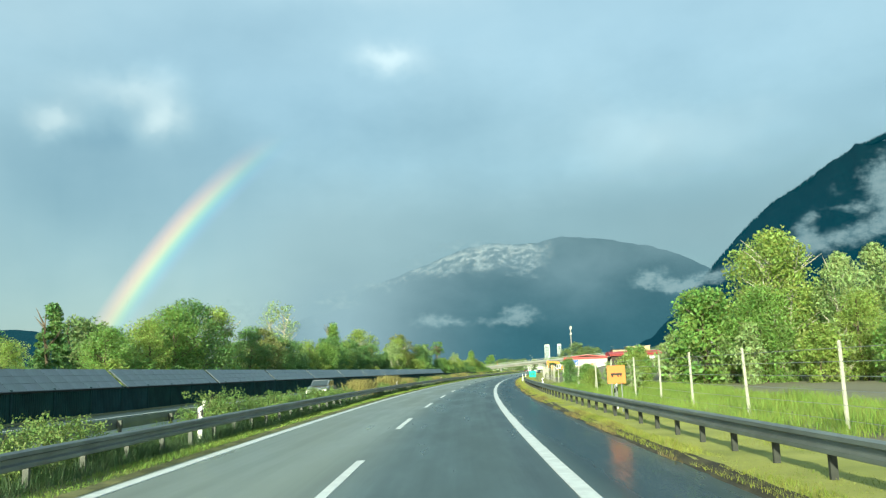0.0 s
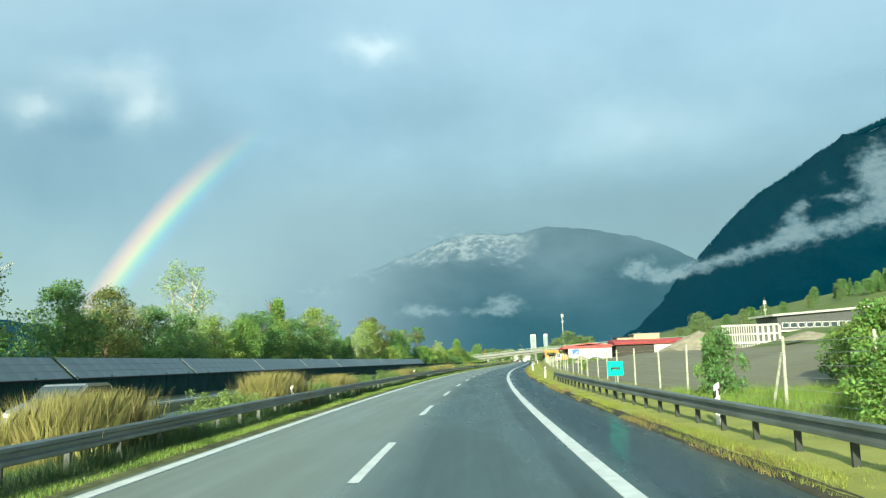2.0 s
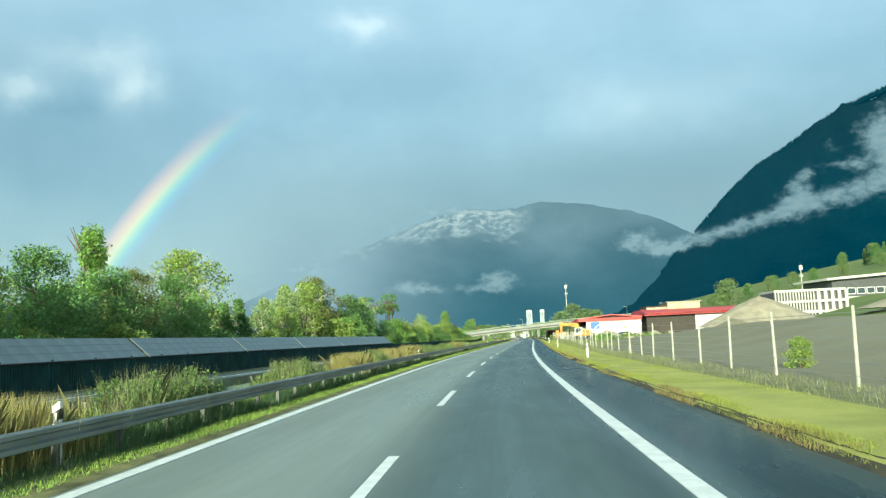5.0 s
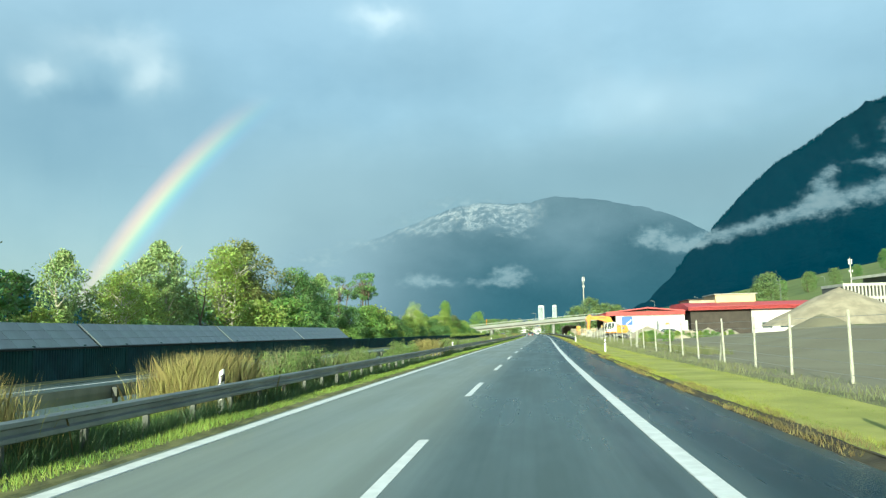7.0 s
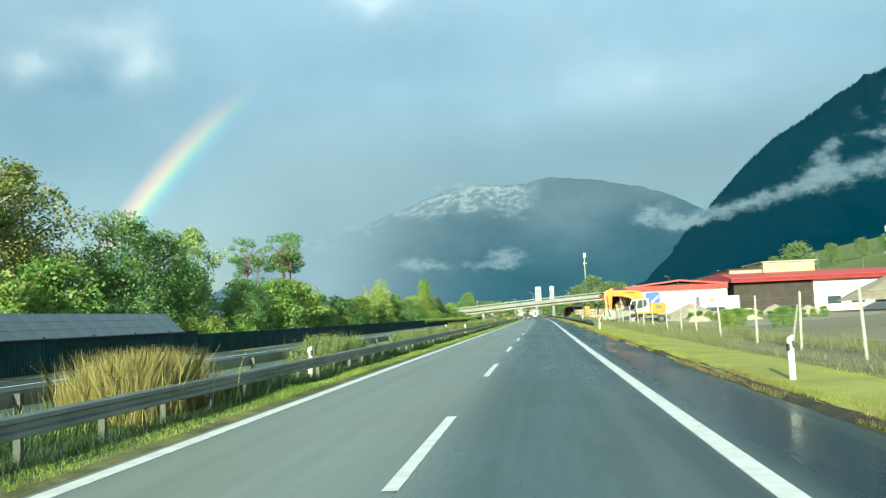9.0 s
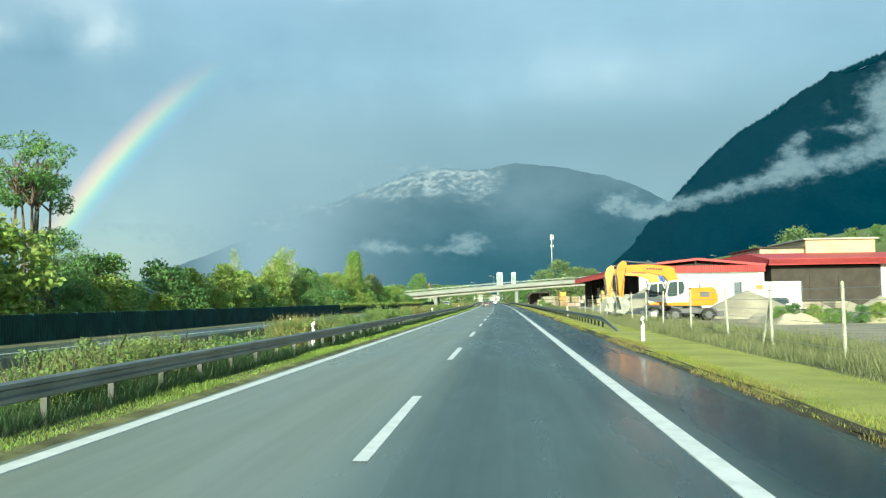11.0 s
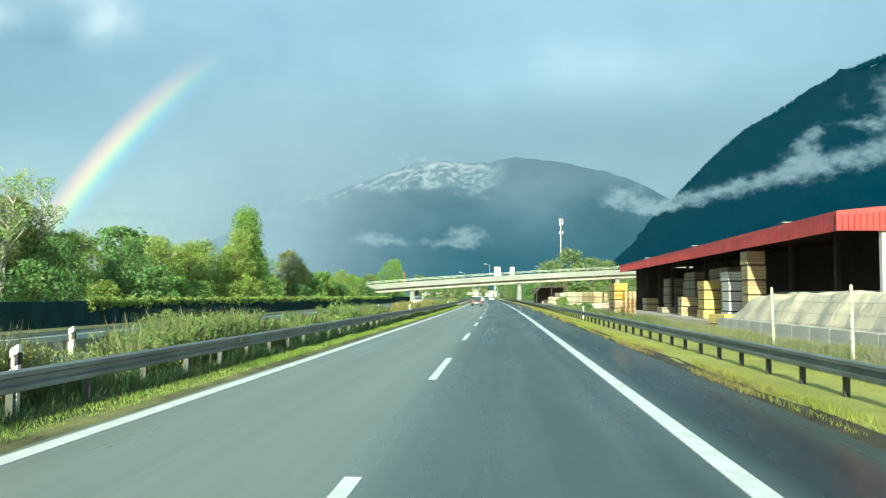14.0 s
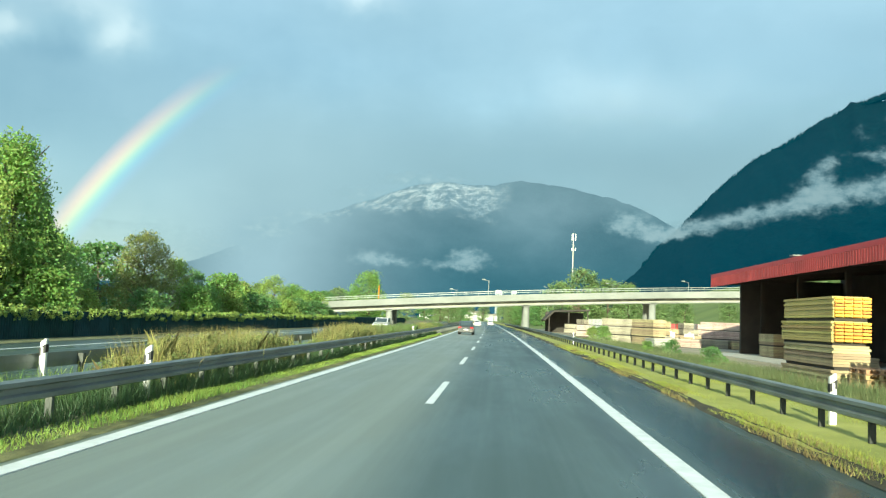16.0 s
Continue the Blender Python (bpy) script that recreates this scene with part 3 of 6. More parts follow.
    for i in range(len(ss) - 1):
        for j in range(k if closed else k - 1):
            a, b = i * k + j, i * k + (j + 1) % k
            faces.append((a, b, b + k, a + k))
    if closed:
        faces += [tuple(range(k))[::-1], tuple(range((len(ss) - 1) * k, len(ss) * k))]
    return mesh_ob(name, verts, faces, mat, parent, label, smooth, uvs if uv else None)


# ---- ground, road and the far slopes ----
def smooth01(v, a, b):
    t = np.clip((v - a) / (b - a), 0, 1)
    return t * t * (3 - 2 * t)


def land(x, y):
    """Height of the open land: flat valley floor, rising to a grassy hillside on the right."""
    h = -0.12 - 0.18 * smooth01(np.abs(x), 30, 60)
    h = h + smooth01(x, 58, 130) * 9.5 + np.maximum(x - 100, 0) * (0.06 + 0.16 * smooth01(y, 420, 620))
    return h


def build_ground():
    xs = np.concatenate([np.linspace(-5200, -400, 13), np.linspace(-300, -30, 10), np.linspace(-24, 58, 18), np.linspace(66, 330, 34), np.linspace(400, 5200, 13)])
    ys = np.concatenate([np.linspace(-1500, -150, 7), np.linspace(-100, 900, 51), np.linspace(1000, 5600, 15)])
    verts, faces = [], []
    for y in ys:
        for x in xs:
            lift = 0.5 * noise.noise(Vector((x * 0.03, y * 0.03, 0))) if x > 66 else 0.0
            verts.append((x, y, float(land(np.float64(min(x, 700)), np.float64(y))) + lift))
    w = len(xs)
    for j in range(len(ys) - 1):
        for i in range(w - 1):
            a = j * w + i
            faces.append((a, a + 1, a + 1 + w, a + w))
    g = mesh_ob("ground", verts, faces, MEADOW, smooth=True)
    tagged(g, "grassy valley floor rising to a green hillside", "ground", kind="structure")


def build_road():
    r = strip("road", -110, 1100, [(-5.85, -0.3), (-5.8, 0.0), (-1.5, 0.012), (4.5, 0.0), (4.55, -0.3)], ASPHALT, step=5, uv=True)
    tagged(r, "wet grey asphalt carriageway with darker hard shoulder", "road", kind="structure")
    o = strip("road_opposite", -110, 1100, [(-20.6, -0.3), (-20.55, -0.02), (-9.7, -0.02), (-9.65, -0.3)], ASPHALT, step=8, uv=True)
    tagged(o, "wet asphalt carriageway of the opposite direction", "road", kind="structure")
    for name, d, w, s0, s1 in (("lane_marking_left", -5.32, 0.13, -60, 900), ("lane_marking_right", 2.155, 0.135, -60, 900), ("lane_marking_opposite_near", -10.2, 0.1, -60, 900), ("lane_marking_opposite_far", -18.2, 0.1, -60, 900)):
        z = 0.018 if d > -6 else -0.012
        k = strip(name, s0, s1, [(d - w, z - 0.02), (d - w, z), (d + w, z), (d + w, z - 0.02)], PAINT, step=4)
        tagged(k, "worn white edge line painted on wet asphalt", "road marking", kind="structure")
    dashes = thing("lane_dashes", "row of white lane dashes on wet asphalt", "road marking", kind="structure")
    first = 12.115 - 15 * 5
    for i in range(52):
        s = first + 15 * i
        strip("dash", s, s + 6, [(-1.665, 0.0), (-1.665, 0.02), (-1.495, 0.02), (-1.495, 0.0)], PAINT, dashes, step=3)
    v = strip("verge_right", -110, 900, [(4.47, 0.02), (4.52, 0.075), (4.66, 0.095), (5.0, 0.10), (6.2, 0.11), (7.0, 0.09), (7.4, 0.02)], GRASS, step=0.5, wave=0.10)
    tagged(v, "mown yellow-green grass verge beside the shoulder", "verge", kind="structure")
    v = strip("verge_rough", -110, 900, [(6.7, 0.0), (7.3, 0.05), (8.6, 0.04), (10.6, -0.03), (13.5, -0.2)], ROUGH, step=2, wave=0.08)
    tagged(v, "rough weedy ground along the fence", "verge", kind="structure")
    e = strip("road_edge_dirt", -110, 900, [(4.27, 0.002), (4.33, 0.016), (4.44, 0.055), (4.56, 0.092), (4.66, 0.06)], EDGESOIL, step=0.4, wave=0.14)
    tagged(e, "dark earth along the asphalt edge with grass-edge shadow in its colour", "road edge", kind="structure")
    e = strip("road_edge_dirt_left", -110, 900, [(-6.05, 0.045), (-5.84, 0.04), (-5.70, 0.028), (-5.60, 0.003)], DIRT, step=0.5, wave=0.05)
    tagged(e, "tan earth along the inner asphalt edge", "road edge", kind="structure")
    v = strip("verge_median", -110, 900, [(-9.75, -0.01), (-9.2, 0.03), (-7.6, 0.10), (-6.4, 0.06), (-5.95, 0.03)], ROUGH, step=3, wave=0.05)
    tagged(v, "narrow grassy central reservation", "verge", kind="structure")
    v = strip("verge_barrier", -110, 900, [(-40, -0.2), (-23.0, 0.0), (-21.0, 0.05), (-20.4, -0.01)], ROUGH, step=6, wave=0.05)
    tagged(v, "grass strip under the noise barrier", "verge", kind="structure")


def build_field():
    """Bare soil heaped up behind the fence."""
    ss, ds = np.arange(-60, 262, 2.5), np.concatenate([np.arange(7.5, 34, 1.1), np.arange(36, 76, 5.0)])
    verts, faces = [], []
    for s in ss:
        grow = 2.0 * float(smooth01(np.float64(s), 50, 105)) * float(1 - 0.75 * smooth01(np.float64(s), 190, 285))
        for d in ds:
            z = grow * float(smooth01(np.float64(d), 11.5, 27)) + 0.10 * float(smooth01(np.float64(d), 7.5, 8.6)) - 0.01
            z = max(z, float(land(np.float64(at(s, d).x), np.float64(s))) + 0.12 + 0.1 * float(smooth01(np.float64(d), 40, 60)))
            z += (0.16 * noise.noise(Vector((s * 0.2, d * 0.2, 1))) + 0.05 * noise.noise(Vector((s * 0.9, d * 0.9, 2)))) * min(1.0, (d - 7.5) / 3)
            verts.append(at(s, d, z))
    k = len(ds)
    for i in range(len(ss) - 1):
        for j in range(k - 1):
            a = i * k + j
            faces.append((a, a + 1, a + 1 + k, a + k))
    f = mesh_ob("soil_field", verts, faces, SOIL, smooth=True)
    tagged(f, "bare grey-brown soil field heaped behind the fence", "field", kind="structure")
    y = strip("yard", 262, 560, [(10.4, -0.05), (16, 0.05), (34, 0.08), (62, 0.05)], GRAVEL, step=6, wave=0.04)
    tagged(y, "pale gravel yard of the builders' depot", "yard", kind="structure")


def ridge_mesh(name, label, knots, near, far, az0, az1, mat, seed, depth=0.4, rows=34, cols=150):
    """A slope that climbs from the valley to a skyline given by a few (bearing, elevation) pairs, seen from the valley road."""
    ka, ke = [k[0] for k in knots], [k[1] for k in knots]
    verts, faces = [], []
    for j in range(rows + 1):
        v = j / rows
        for i in range(cols + 1):
            a = az0 + (az1 - az0) * i / cols
            top = math.tan(radians(float(np.interp(a, ka, ke)))) * far
            dist = near + (far - near) * v
            gully = noise.fractal(Vector((a * 0.28, v * 1.3, seed)), 0.9, 2.1, 5)
            spur = noise.fractal(Vector((a * 1.1 + v * 2, v * 2.5, seed + 9)), 0.9, 2.1, 4)
            h = top * (v ** 0.85) + top * depth * (0.10 * gully + 0.035 * spur) * v * (1.25 - v) * 2
            h += (12 if far < 4000 else 5) * spur * v
            dist += 160 * gully * (1 - v)
            verts.append((dist * math.sin(radians(a)), 170 + dist * math.cos(radians(a)), h if j else -30))
    w = cols + 1
    for j in range(rows):
        for i in range(cols):
            a = j * w + i
            faces.append((a, a + 1, a + 1 + w, a + w))
    # back of the ridge
    base = len(verts)
    for i in range(w):
        x, y, z = verts[rows * w + i]
        verts.append((x * 1.015, 170 + (y - 170) * 1.015, z * 0.6))
    for i in range(cols):
        faces.append((rows * w + i, rows * w + i + 1, base + i + 1, base + i))
    return tagged(mesh_ob(name, verts, faces, mat, smooth=True), label, "mountain", kind="structure")


RIDGE = ((4, 0.4), (6.8, 1.8), (9.2, 4.1), (9.8, 4.9), (11.0, 6.0), (12.4, 7.5), (13.4, 8.5), (14.4, 9.45), (15.7, 10.5), (17.3, 11.3), (18.5, 12.05), (19.7, 12.75), (21.3, 13.5), (22.6, 13.95), (24.2, 14.4), (27, 15.6), (33, 17.5), (60, 17))      # bearing and elevation of the near skyline


def build_mountains():
    # The far slope's base tone is a dark blue-green.
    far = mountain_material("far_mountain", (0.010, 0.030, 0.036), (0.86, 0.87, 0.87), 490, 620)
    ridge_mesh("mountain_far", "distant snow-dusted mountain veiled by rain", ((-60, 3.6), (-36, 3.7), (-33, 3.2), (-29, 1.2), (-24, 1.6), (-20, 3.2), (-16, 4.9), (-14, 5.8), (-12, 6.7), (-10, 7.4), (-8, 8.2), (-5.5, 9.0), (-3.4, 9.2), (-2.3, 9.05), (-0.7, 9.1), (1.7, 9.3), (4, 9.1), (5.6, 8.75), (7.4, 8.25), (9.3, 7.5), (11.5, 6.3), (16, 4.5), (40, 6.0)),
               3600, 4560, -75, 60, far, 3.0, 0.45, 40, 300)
    # Near-black teal puts cloud shade and distance blue into the forest colour.
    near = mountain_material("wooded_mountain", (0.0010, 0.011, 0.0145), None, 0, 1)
    ridge_mesh("mountain_right", "conifer-covered mountainside with cloud shade painted into its dark colour", RIDGE,
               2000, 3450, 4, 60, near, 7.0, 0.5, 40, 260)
    # skyline firs on the near mountain
    rng = random.Random(5)
    verts, faces = [], []
    ka, ke = [k[0] for k in RIDGE], [k[1] for k in RIDGE]
    for _ in range(2600):
        a = rng.uniform(9, 33)
        d = 3450 - rng.uniform(0, 25)
        z = math.tan(radians(float(np.interp(a, ka, ke)))) * 3450 - rng.uniform(4, 10)
        c = Vector((d * math.sin(radians(a)), 170 + d * math.cos(radians(a)), z))
        h, r, b = rng.uniform(8, 19), rng.uniform(3, 5.5), len(verts)
        verts += [c + Vector((r * math.cos(q), r * math.sin(q), -8)) for q in (0.3, 1.9, 3.4, 5.0)] + [c + Vector((0, 0, h))]
        faces += [(b, b + 1, b + 4), (b + 1, b + 2, b + 4), (b + 2, b + 3, b + 4), (b + 3, b, b + 4)]
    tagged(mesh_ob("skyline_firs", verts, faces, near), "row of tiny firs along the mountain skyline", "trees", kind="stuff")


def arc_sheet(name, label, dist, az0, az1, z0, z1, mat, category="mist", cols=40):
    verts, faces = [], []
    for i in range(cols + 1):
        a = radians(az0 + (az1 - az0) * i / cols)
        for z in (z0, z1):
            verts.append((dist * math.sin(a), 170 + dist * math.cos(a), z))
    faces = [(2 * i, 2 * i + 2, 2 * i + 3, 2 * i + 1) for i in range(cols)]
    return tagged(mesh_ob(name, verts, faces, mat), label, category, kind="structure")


def build_mist():
    # Two glowing see-through sheets stand in for rain and haze.
    arc_sheet("rain_veil", "glowing grey sheet painting distant rain haze before the far mountain", 3575, -78, 78, -30, 1900, veil("rain_veil", (0.086, 0.194, 0.256), 0.66, 620, 1000, 0.0018, west=0.60))
    arc_sheet("valley_haze", "glowing blue sheet painting thin haze before the wooded mountain", 1750, -78, 78, -30, 1400, veil("valley_haze", (0.0, 0.060, 0.104), 0.46, 250, 900, 0.002, 0.2))
    near = cloud_layer("bank_cloud", ((8.1, 6.5, 1.3, 0.75, 0.80), (6.9, 6.0, 1.3, 0.5, 0.55), (9.3, 5.6, 1.3, 0.45, 0.75), (18.5, 8.9, 0.7, 0.9, 0.85), (19.1, 9.9, 0.5, 0.5, 0.55), (17.8, 8.1, 1.0, 0.6, 0.5),
                                      (21.6, 10.1, 1.5, 0.4, 0.60), (23.7, 11.7, 1.4, 1.5, 0.95), (24.6, 10.2, 1.3, 1.2, 0.70), (20.7, 11.4, 0.5, 0.6, 0.45), (29.0, 13.4, 3.5, 1.4, 0.9)), True, 0.74, (0.17, 0.28, 0.345), (0.37, 0.475, 0.53))
    far = cloud_layer("valley_cloud", ((-8.9, 3.8, 1.7, 0.55, 0.85), (-7.3, 3.55, 1.3, 0.3, 0.55), (-2.3, 3.95, 1.5, 0.75, 0.95), (-4.2, 3.5, 1.6, 0.35, 0.5), (-5.5, 9.15, 3.4, 0.55, 0.70), (-9.5, 7.9, 2.4, 0.6, 0.62), (-12.6, 6.4, 2.2, 0.45, 0.70),
                                       (-15.5, 5.4, 2.2, 0.7, 0.75), (-19.5, 4.0, 4.0, 1.2, 0.55), (-24.5, 5.0, 3.0, 0.8, 0.35)), False, 0.62, (0.25, 0.37, 0.44), (0.42, 0.53, 0.59))
    for name, label, dist, a0, a1, e0, e1, mat in (("cloud_bank", "long ragged bank of grey-white cloud along the mountainside", 1800, 4.0, 40.0, 3.0, 18.0, near), ("cloud_tufts", "ragged grey-white cloud clinging to the far mountainside", 3520, -30.0, 4.0, 1.5, 11.5, far)):
        verts, uvs, faces, k = [], [], [], 24
        for j in range(k + 1):
            for i in range(k + 1):
                az, el = a0 + (a1 - a0) * i / k, e0 + (e1 - e0) * j / k
                verts.append((dist * math.sin(radians(az)), 170 + dist * math.cos(radians(az)), 1.7 + dist * math.tan(radians(el))))
                uvs.append((az, el))
        for j in range(k):
            for i in range(k):
                b = j * (k + 1) + i
                faces.append((b, b + 1, b + k + 2, b + k + 1))
        tagged(mesh_ob(name, verts, faces, mat, uv=uvs, smooth=True), label, "cloud", kind="structure")


build_ground()
build_road()
build_field()
build_mountains()
build_mist()


# ---- guard rails and roadside posts ----
BEAM = ((0.0, 0.45), (0.05, 0.47), (0.05, 0.53), (-0.015, 0.56), (-0.015, 0.63), (0.05, 0.66), (0.05, 0.72), (0.0, 0.75), (-0.02, 0.75), (-0.03, 0.60), (-0.02, 0.45))


def guardrail(name, label, d, side, s0, s1, gap, terminal=False, mat=STEEL, hook=False):
    g = thing(name, label, "guardrail", kind="structure")
    prof = [(d - side * a, z) for a, z in BEAM]
    s = s0
    while s < s1 - 0.1:
        e = min(s + 8.0, s1)
        strip("beam", s, e + 0.15, prof, mat, g, step=4, closed=True)
        s = e
    bm = bmesh.new()
    prism(bm, [(-0.05, -0.3), (-0.05, 0.62), (0.05, 0.70), (0.05, -0.3)], -0.035, 0.035, "y")
    if hook:                                              # bent spacer bracket between post and beam
        prism(bm, [(-0.12, 0.72), (0.04, 0.70), (0.10, 0.62), (0.11, 0.50), (0.05, 0.42), (-0.03, 0.40), (-0.03, 0.42), (0.04, 0.44), (0.09, 0.51), (0.08, 0.61), (0.03, 0.68), (-0.12, 0.70)], -0.05, 0.05, "y")
    else:
        box(bm, -0.055, 0.07, -0.06, 0.06, 0.50, 0.70)
    first = None
    k = 0
    while s0 + 0.6 + gap * k < s1:
        m = on_road(s0 + 0.6 + gap * k, d + side * 0.10)
        if first is None:
            first = part("post", bm, POSTSHADE if hook else POSTST, g, m=m)
        else:
            share(first, m, g)
        k += 1
    if terminal:
        for sa, sb in terminal:
            verts, faces = [], []
            for i in range(7):
                t = i / 6
                for a, z in BEAM:
                    verts.append(at(sa + (sb - sa) * t, d - side * a + side * 0.25 * t, z * (1 - t) - 0.12 * t + 0.1 * (1 - t) * t))
            k = len(BEAM)
            for i in range(6):
                for j in range(k):
                    p, q = i * k + j, i * k + (j + 1) % k
                    faces.append((p, q, q + k, p + k))
            mesh_ob("ramped_end", verts, faces, mat, g)
    return g


guardrail("guardrail_median", "weathered steel guardrail along the central reservation", -6.45, -1, -60, 640, 2.0)
guardrail("guardrail_opposite", "steel guardrail of the opposite carriageway", -9.35, 1, -60, 640, 4.0)
guardrail("guardrail_right", "steel guardrail with close-set posts beside the shoulder", 5.35, 1, -60, 104, 2.0, ((104, 110),), hook=True)
guardrail("guardrail_right", "steel guardrail with close-set posts beside the shoulder", 5.55, 1, 290, 640, 2.0, ((290, 283),), hook=True)


def delineator():
    t = thing("delineator", "white plastic delineator post with black band and reflector", "road post", group="delineator posts")
    bm = bmesh.new()
    prism(bm, [(-0.06, -0.25), (-0.06, 0.98), (0.06, 1.06), (0.06, -0.25)], -0.05, 0.05, "y", 0.012)
    part("body", bm, WHITE, t)
    bm = bmesh.new()
    prism(bm, [(-0.066, 0.70), (-0.066, 0.86), (0.066, 0.94), (0.066, 0.78)], -0.056, 0.056, "y")
    part("band", bm, BLACK, t, "black band")
    bm = bmesh.new()
    box(bm, -0.022, 0.022, -0.062, -0.05, 0.74, 0.88)
    part("reflector", bm, WHITE, t)
    return t


post0 = delineator()
post0.matrix_basis = on_road(114.9, 5.25)
for s, d in ((64.0, 5.75), (33.1, 6.3), (166.4, 5.38), (217.2, 5.3), (275.1, 5.3), (320.5, 6.0), (371.0, 6.0), (421.5, 6.0), (24.0, -6.75), (76.0, -6.75), (123.0, -6.75), (172.6, -6.75),
             (222.5, -6.75), (272.0, -6.75), (321.0, -6.75), (370.3, -6.75), (420.0, -6.75), (31.9, -9.2), (176.4, -9.2), (278.0, -9.2), (371.0, -9.2), (327.0, -9.2)):
    copy_thing(post0, on_road(s, d))


def sign(name, label, s, d, z, w, h, mat, rz, legs=(0.0,)):
    t = thing(name, label, "road sign", on_road(s, d, 0, rz))
    bm = bmesh.new()
    box(bm, -w / 2, w / 2, -0.02, 0.02, z - h / 2, z + h / 2, 0.012)
    part("panel", bm, mat, t)
    for i, (x0, x1, z0, z1) in enumerate(((-0.3, 0.3, -0.04, 0.08), (-0.28, -0.18, -0.14, -0.04), (0.05, 0.13, -0.14, -0.04), (0.2, 0.28, -0.12, -0.04))):
        bm = bmesh.new()
        box(bm, x0 * w, x1 * w, -0.028, -0.0205, z + z0 * h, z + z1 * h)
        part("symbol_bar", bm, BLACK, t, "dark pictogram")
    for x in legs:
        bm = bmesh.new()
        tube(bm, (x, 0.035, -0.2), (x, 0.035, z + h / 2 - 0.05), 0.025)
        part("leg", bm, STEEL, t)
    return t


sign("orange_sign", "small orange work-site sign on two posts behind the guardrail", 30.5, 5.9, 1.42, 0.64, 0.62, ORANGE, 4, (-0.18, 0.18))
sign("teal_sign", "small teal emergency sign on a steel post behind the guardrail", 77.0, 5.6, 1.25, 0.62, 0.56, TEAL, 4)


# ---- noise barrier with solar tables ----
def barrier_panel_mesh(length, height):
    bm = bmesh.new()
    k = int(length / 0.2)
    pts = []
    for i in range(k):
        y = -length / 2 + i * 0.2
        pts += [(0.03, y), (0.03, y + 0.11), (-0.02, y + 0.13), (-0.02, y + 0.18)]
    pts += [(0.03, length / 2), (-0.1, length / 2), (-0.1, -length / 2)]
    prism(bm, pts, 0, height, "z")
    return bm


def build_barrier():
    wall = thing("noise_barrier", "dark ribbed noise barrier along the opposite carriageway", "noise barrier", kind="structure")
    tall, low, col_t, col_l = None, None, None, None
    for i in range(151):
        s = -40 + 4 * i
        solar = s < 247
        h, d = (1.62, -21.3) if solar else (1.38, -21.9)
        if 17 < s < 19:
            continue
        m = on_road(s + 2, d, -0.05)
        if solar:
            tall = share(tall, m) if tall else part("panel", barrier_panel_mesh(3.88, h), BARRIER, wall, m=m)
        else:
            low = share(low, m) if low else part("panel", barrier_panel_mesh(3.88, h), BARRIER, wall, m=m)
        bm = None
        m = on_road(s, d, -0.05)
        ref = col_t if solar else col_l
        if ref is None:
            bm = bmesh.new()
            box(bm, -0.14, 0.08, -0.075, 0.075, 0, h + 0.04)
            ref = part("column", bm, BARRIER, wall, m=m)
            if solar:
                col_t = ref
            else:
                col_l = ref
        else:
            share(ref, m)
    # one table of modules, tilted back over the wall's crest
    table, length = None, 17.6
    for i in range(17):
        s = 246.1 - length * (i + 0.5)
        if table is None:
            table = thing("solar_table", "row of tilted grey solar modules on top of the barrier", "solar panel", on_road(s, -21.2, 1.53), group="solar tables on the barrier")
            tilt = Matrix.Rotation(math.atan2(1.14, 1.25), 4, "Y")
            bm = bmesh.new()
            box(bm, -1.69, 0.02, -8.79, 8.79, -0.07, -0.035)
            part("frame", bm, PVFRAME, table, m=tilt)
            bm = bmesh.new()
            box(bm, 0.0, 0.05, -8.7, 8.7, -0.11, 0.02)
            part("gutter_edge", bm, PVFRAME, table, m=tilt)
            one = None
            for k in range(11):
                for r in range(3):
                    m = tilt @ Matrix.Translation((-0.285 - 0.562 * r, -7.9 + 1.58 * k, 0))
                    if one is None:
                        bm = bmesh.new()
                        box(bm, -0.273, 0.273, -0.782, 0.782, -0.035, 0.0)
                        one = part("module", bm, PVGLASS, table, m=m)
                    else:
                        share(one, m, table)
            for k in range(5):                            # stays behind the modules
                bm = bmesh.new()
                tube(bm, (-1.2, -7.6 + 3.8 * k, 0.95), (-0.12, -7.6 + 3.8 * k, 0.02), 0.04, 0.04, 6)
                part("stay", bm, PVFRAME, table)
        else:
            copy_thing(table, on_road(s, -21.2, 1.53))


build_barrier()


# ---- fence on the right ----
def build_fence():
    f = thing("wire_fence", "wire fence on pale wooden posts beside the verge", "fence", kind="structure")
    one = None
    idx, far = (-11, -6, -5, -3, 0, 4, 15, 17, 22, 24, 32, 34, 44), (14, 43.3, 49.7, 63.0, 79.5, 103.4, 166.4, 178.2, 204.7, 216.3, 265.2, 277.0, 338.0)
    spots = [(float(np.interp(i, idx, far)), 8.9 + 0.12 * math.sin(i * 1.7)) for i in range(-11, 45)]
    rng = random.Random(8)
    brace = None
    for i, (s, d) in enumerate(spots):
        lean = Matrix.Rotation(radians(rng.uniform(-2.5, 2.5)), 4, "X") @ Matrix.Rotation(radians(rng.uniform(-2, 2)), 4, "Y")
        m = on_road(s, d, -0.1) @ lean
        if one is None:
            bm = bmesh.new()
            tube(bm, (0, 0, -0.3), (0, 0, 2.18), 0.05, 0.042, 7)
            tube(bm, (0, 0, 2.18), (0, 0, 2.22), 0.042, 0.02, 7)
            one = part("post", bm, FENCEPOST, f, m=m)
        else:
            share(one, m)
        if i - 11 in (-4, -2, 6, 16, 20, 26, 33, 40):
            m = on_road(s, d, -0.1)
            if brace is None:
                bm = bmesh.new()
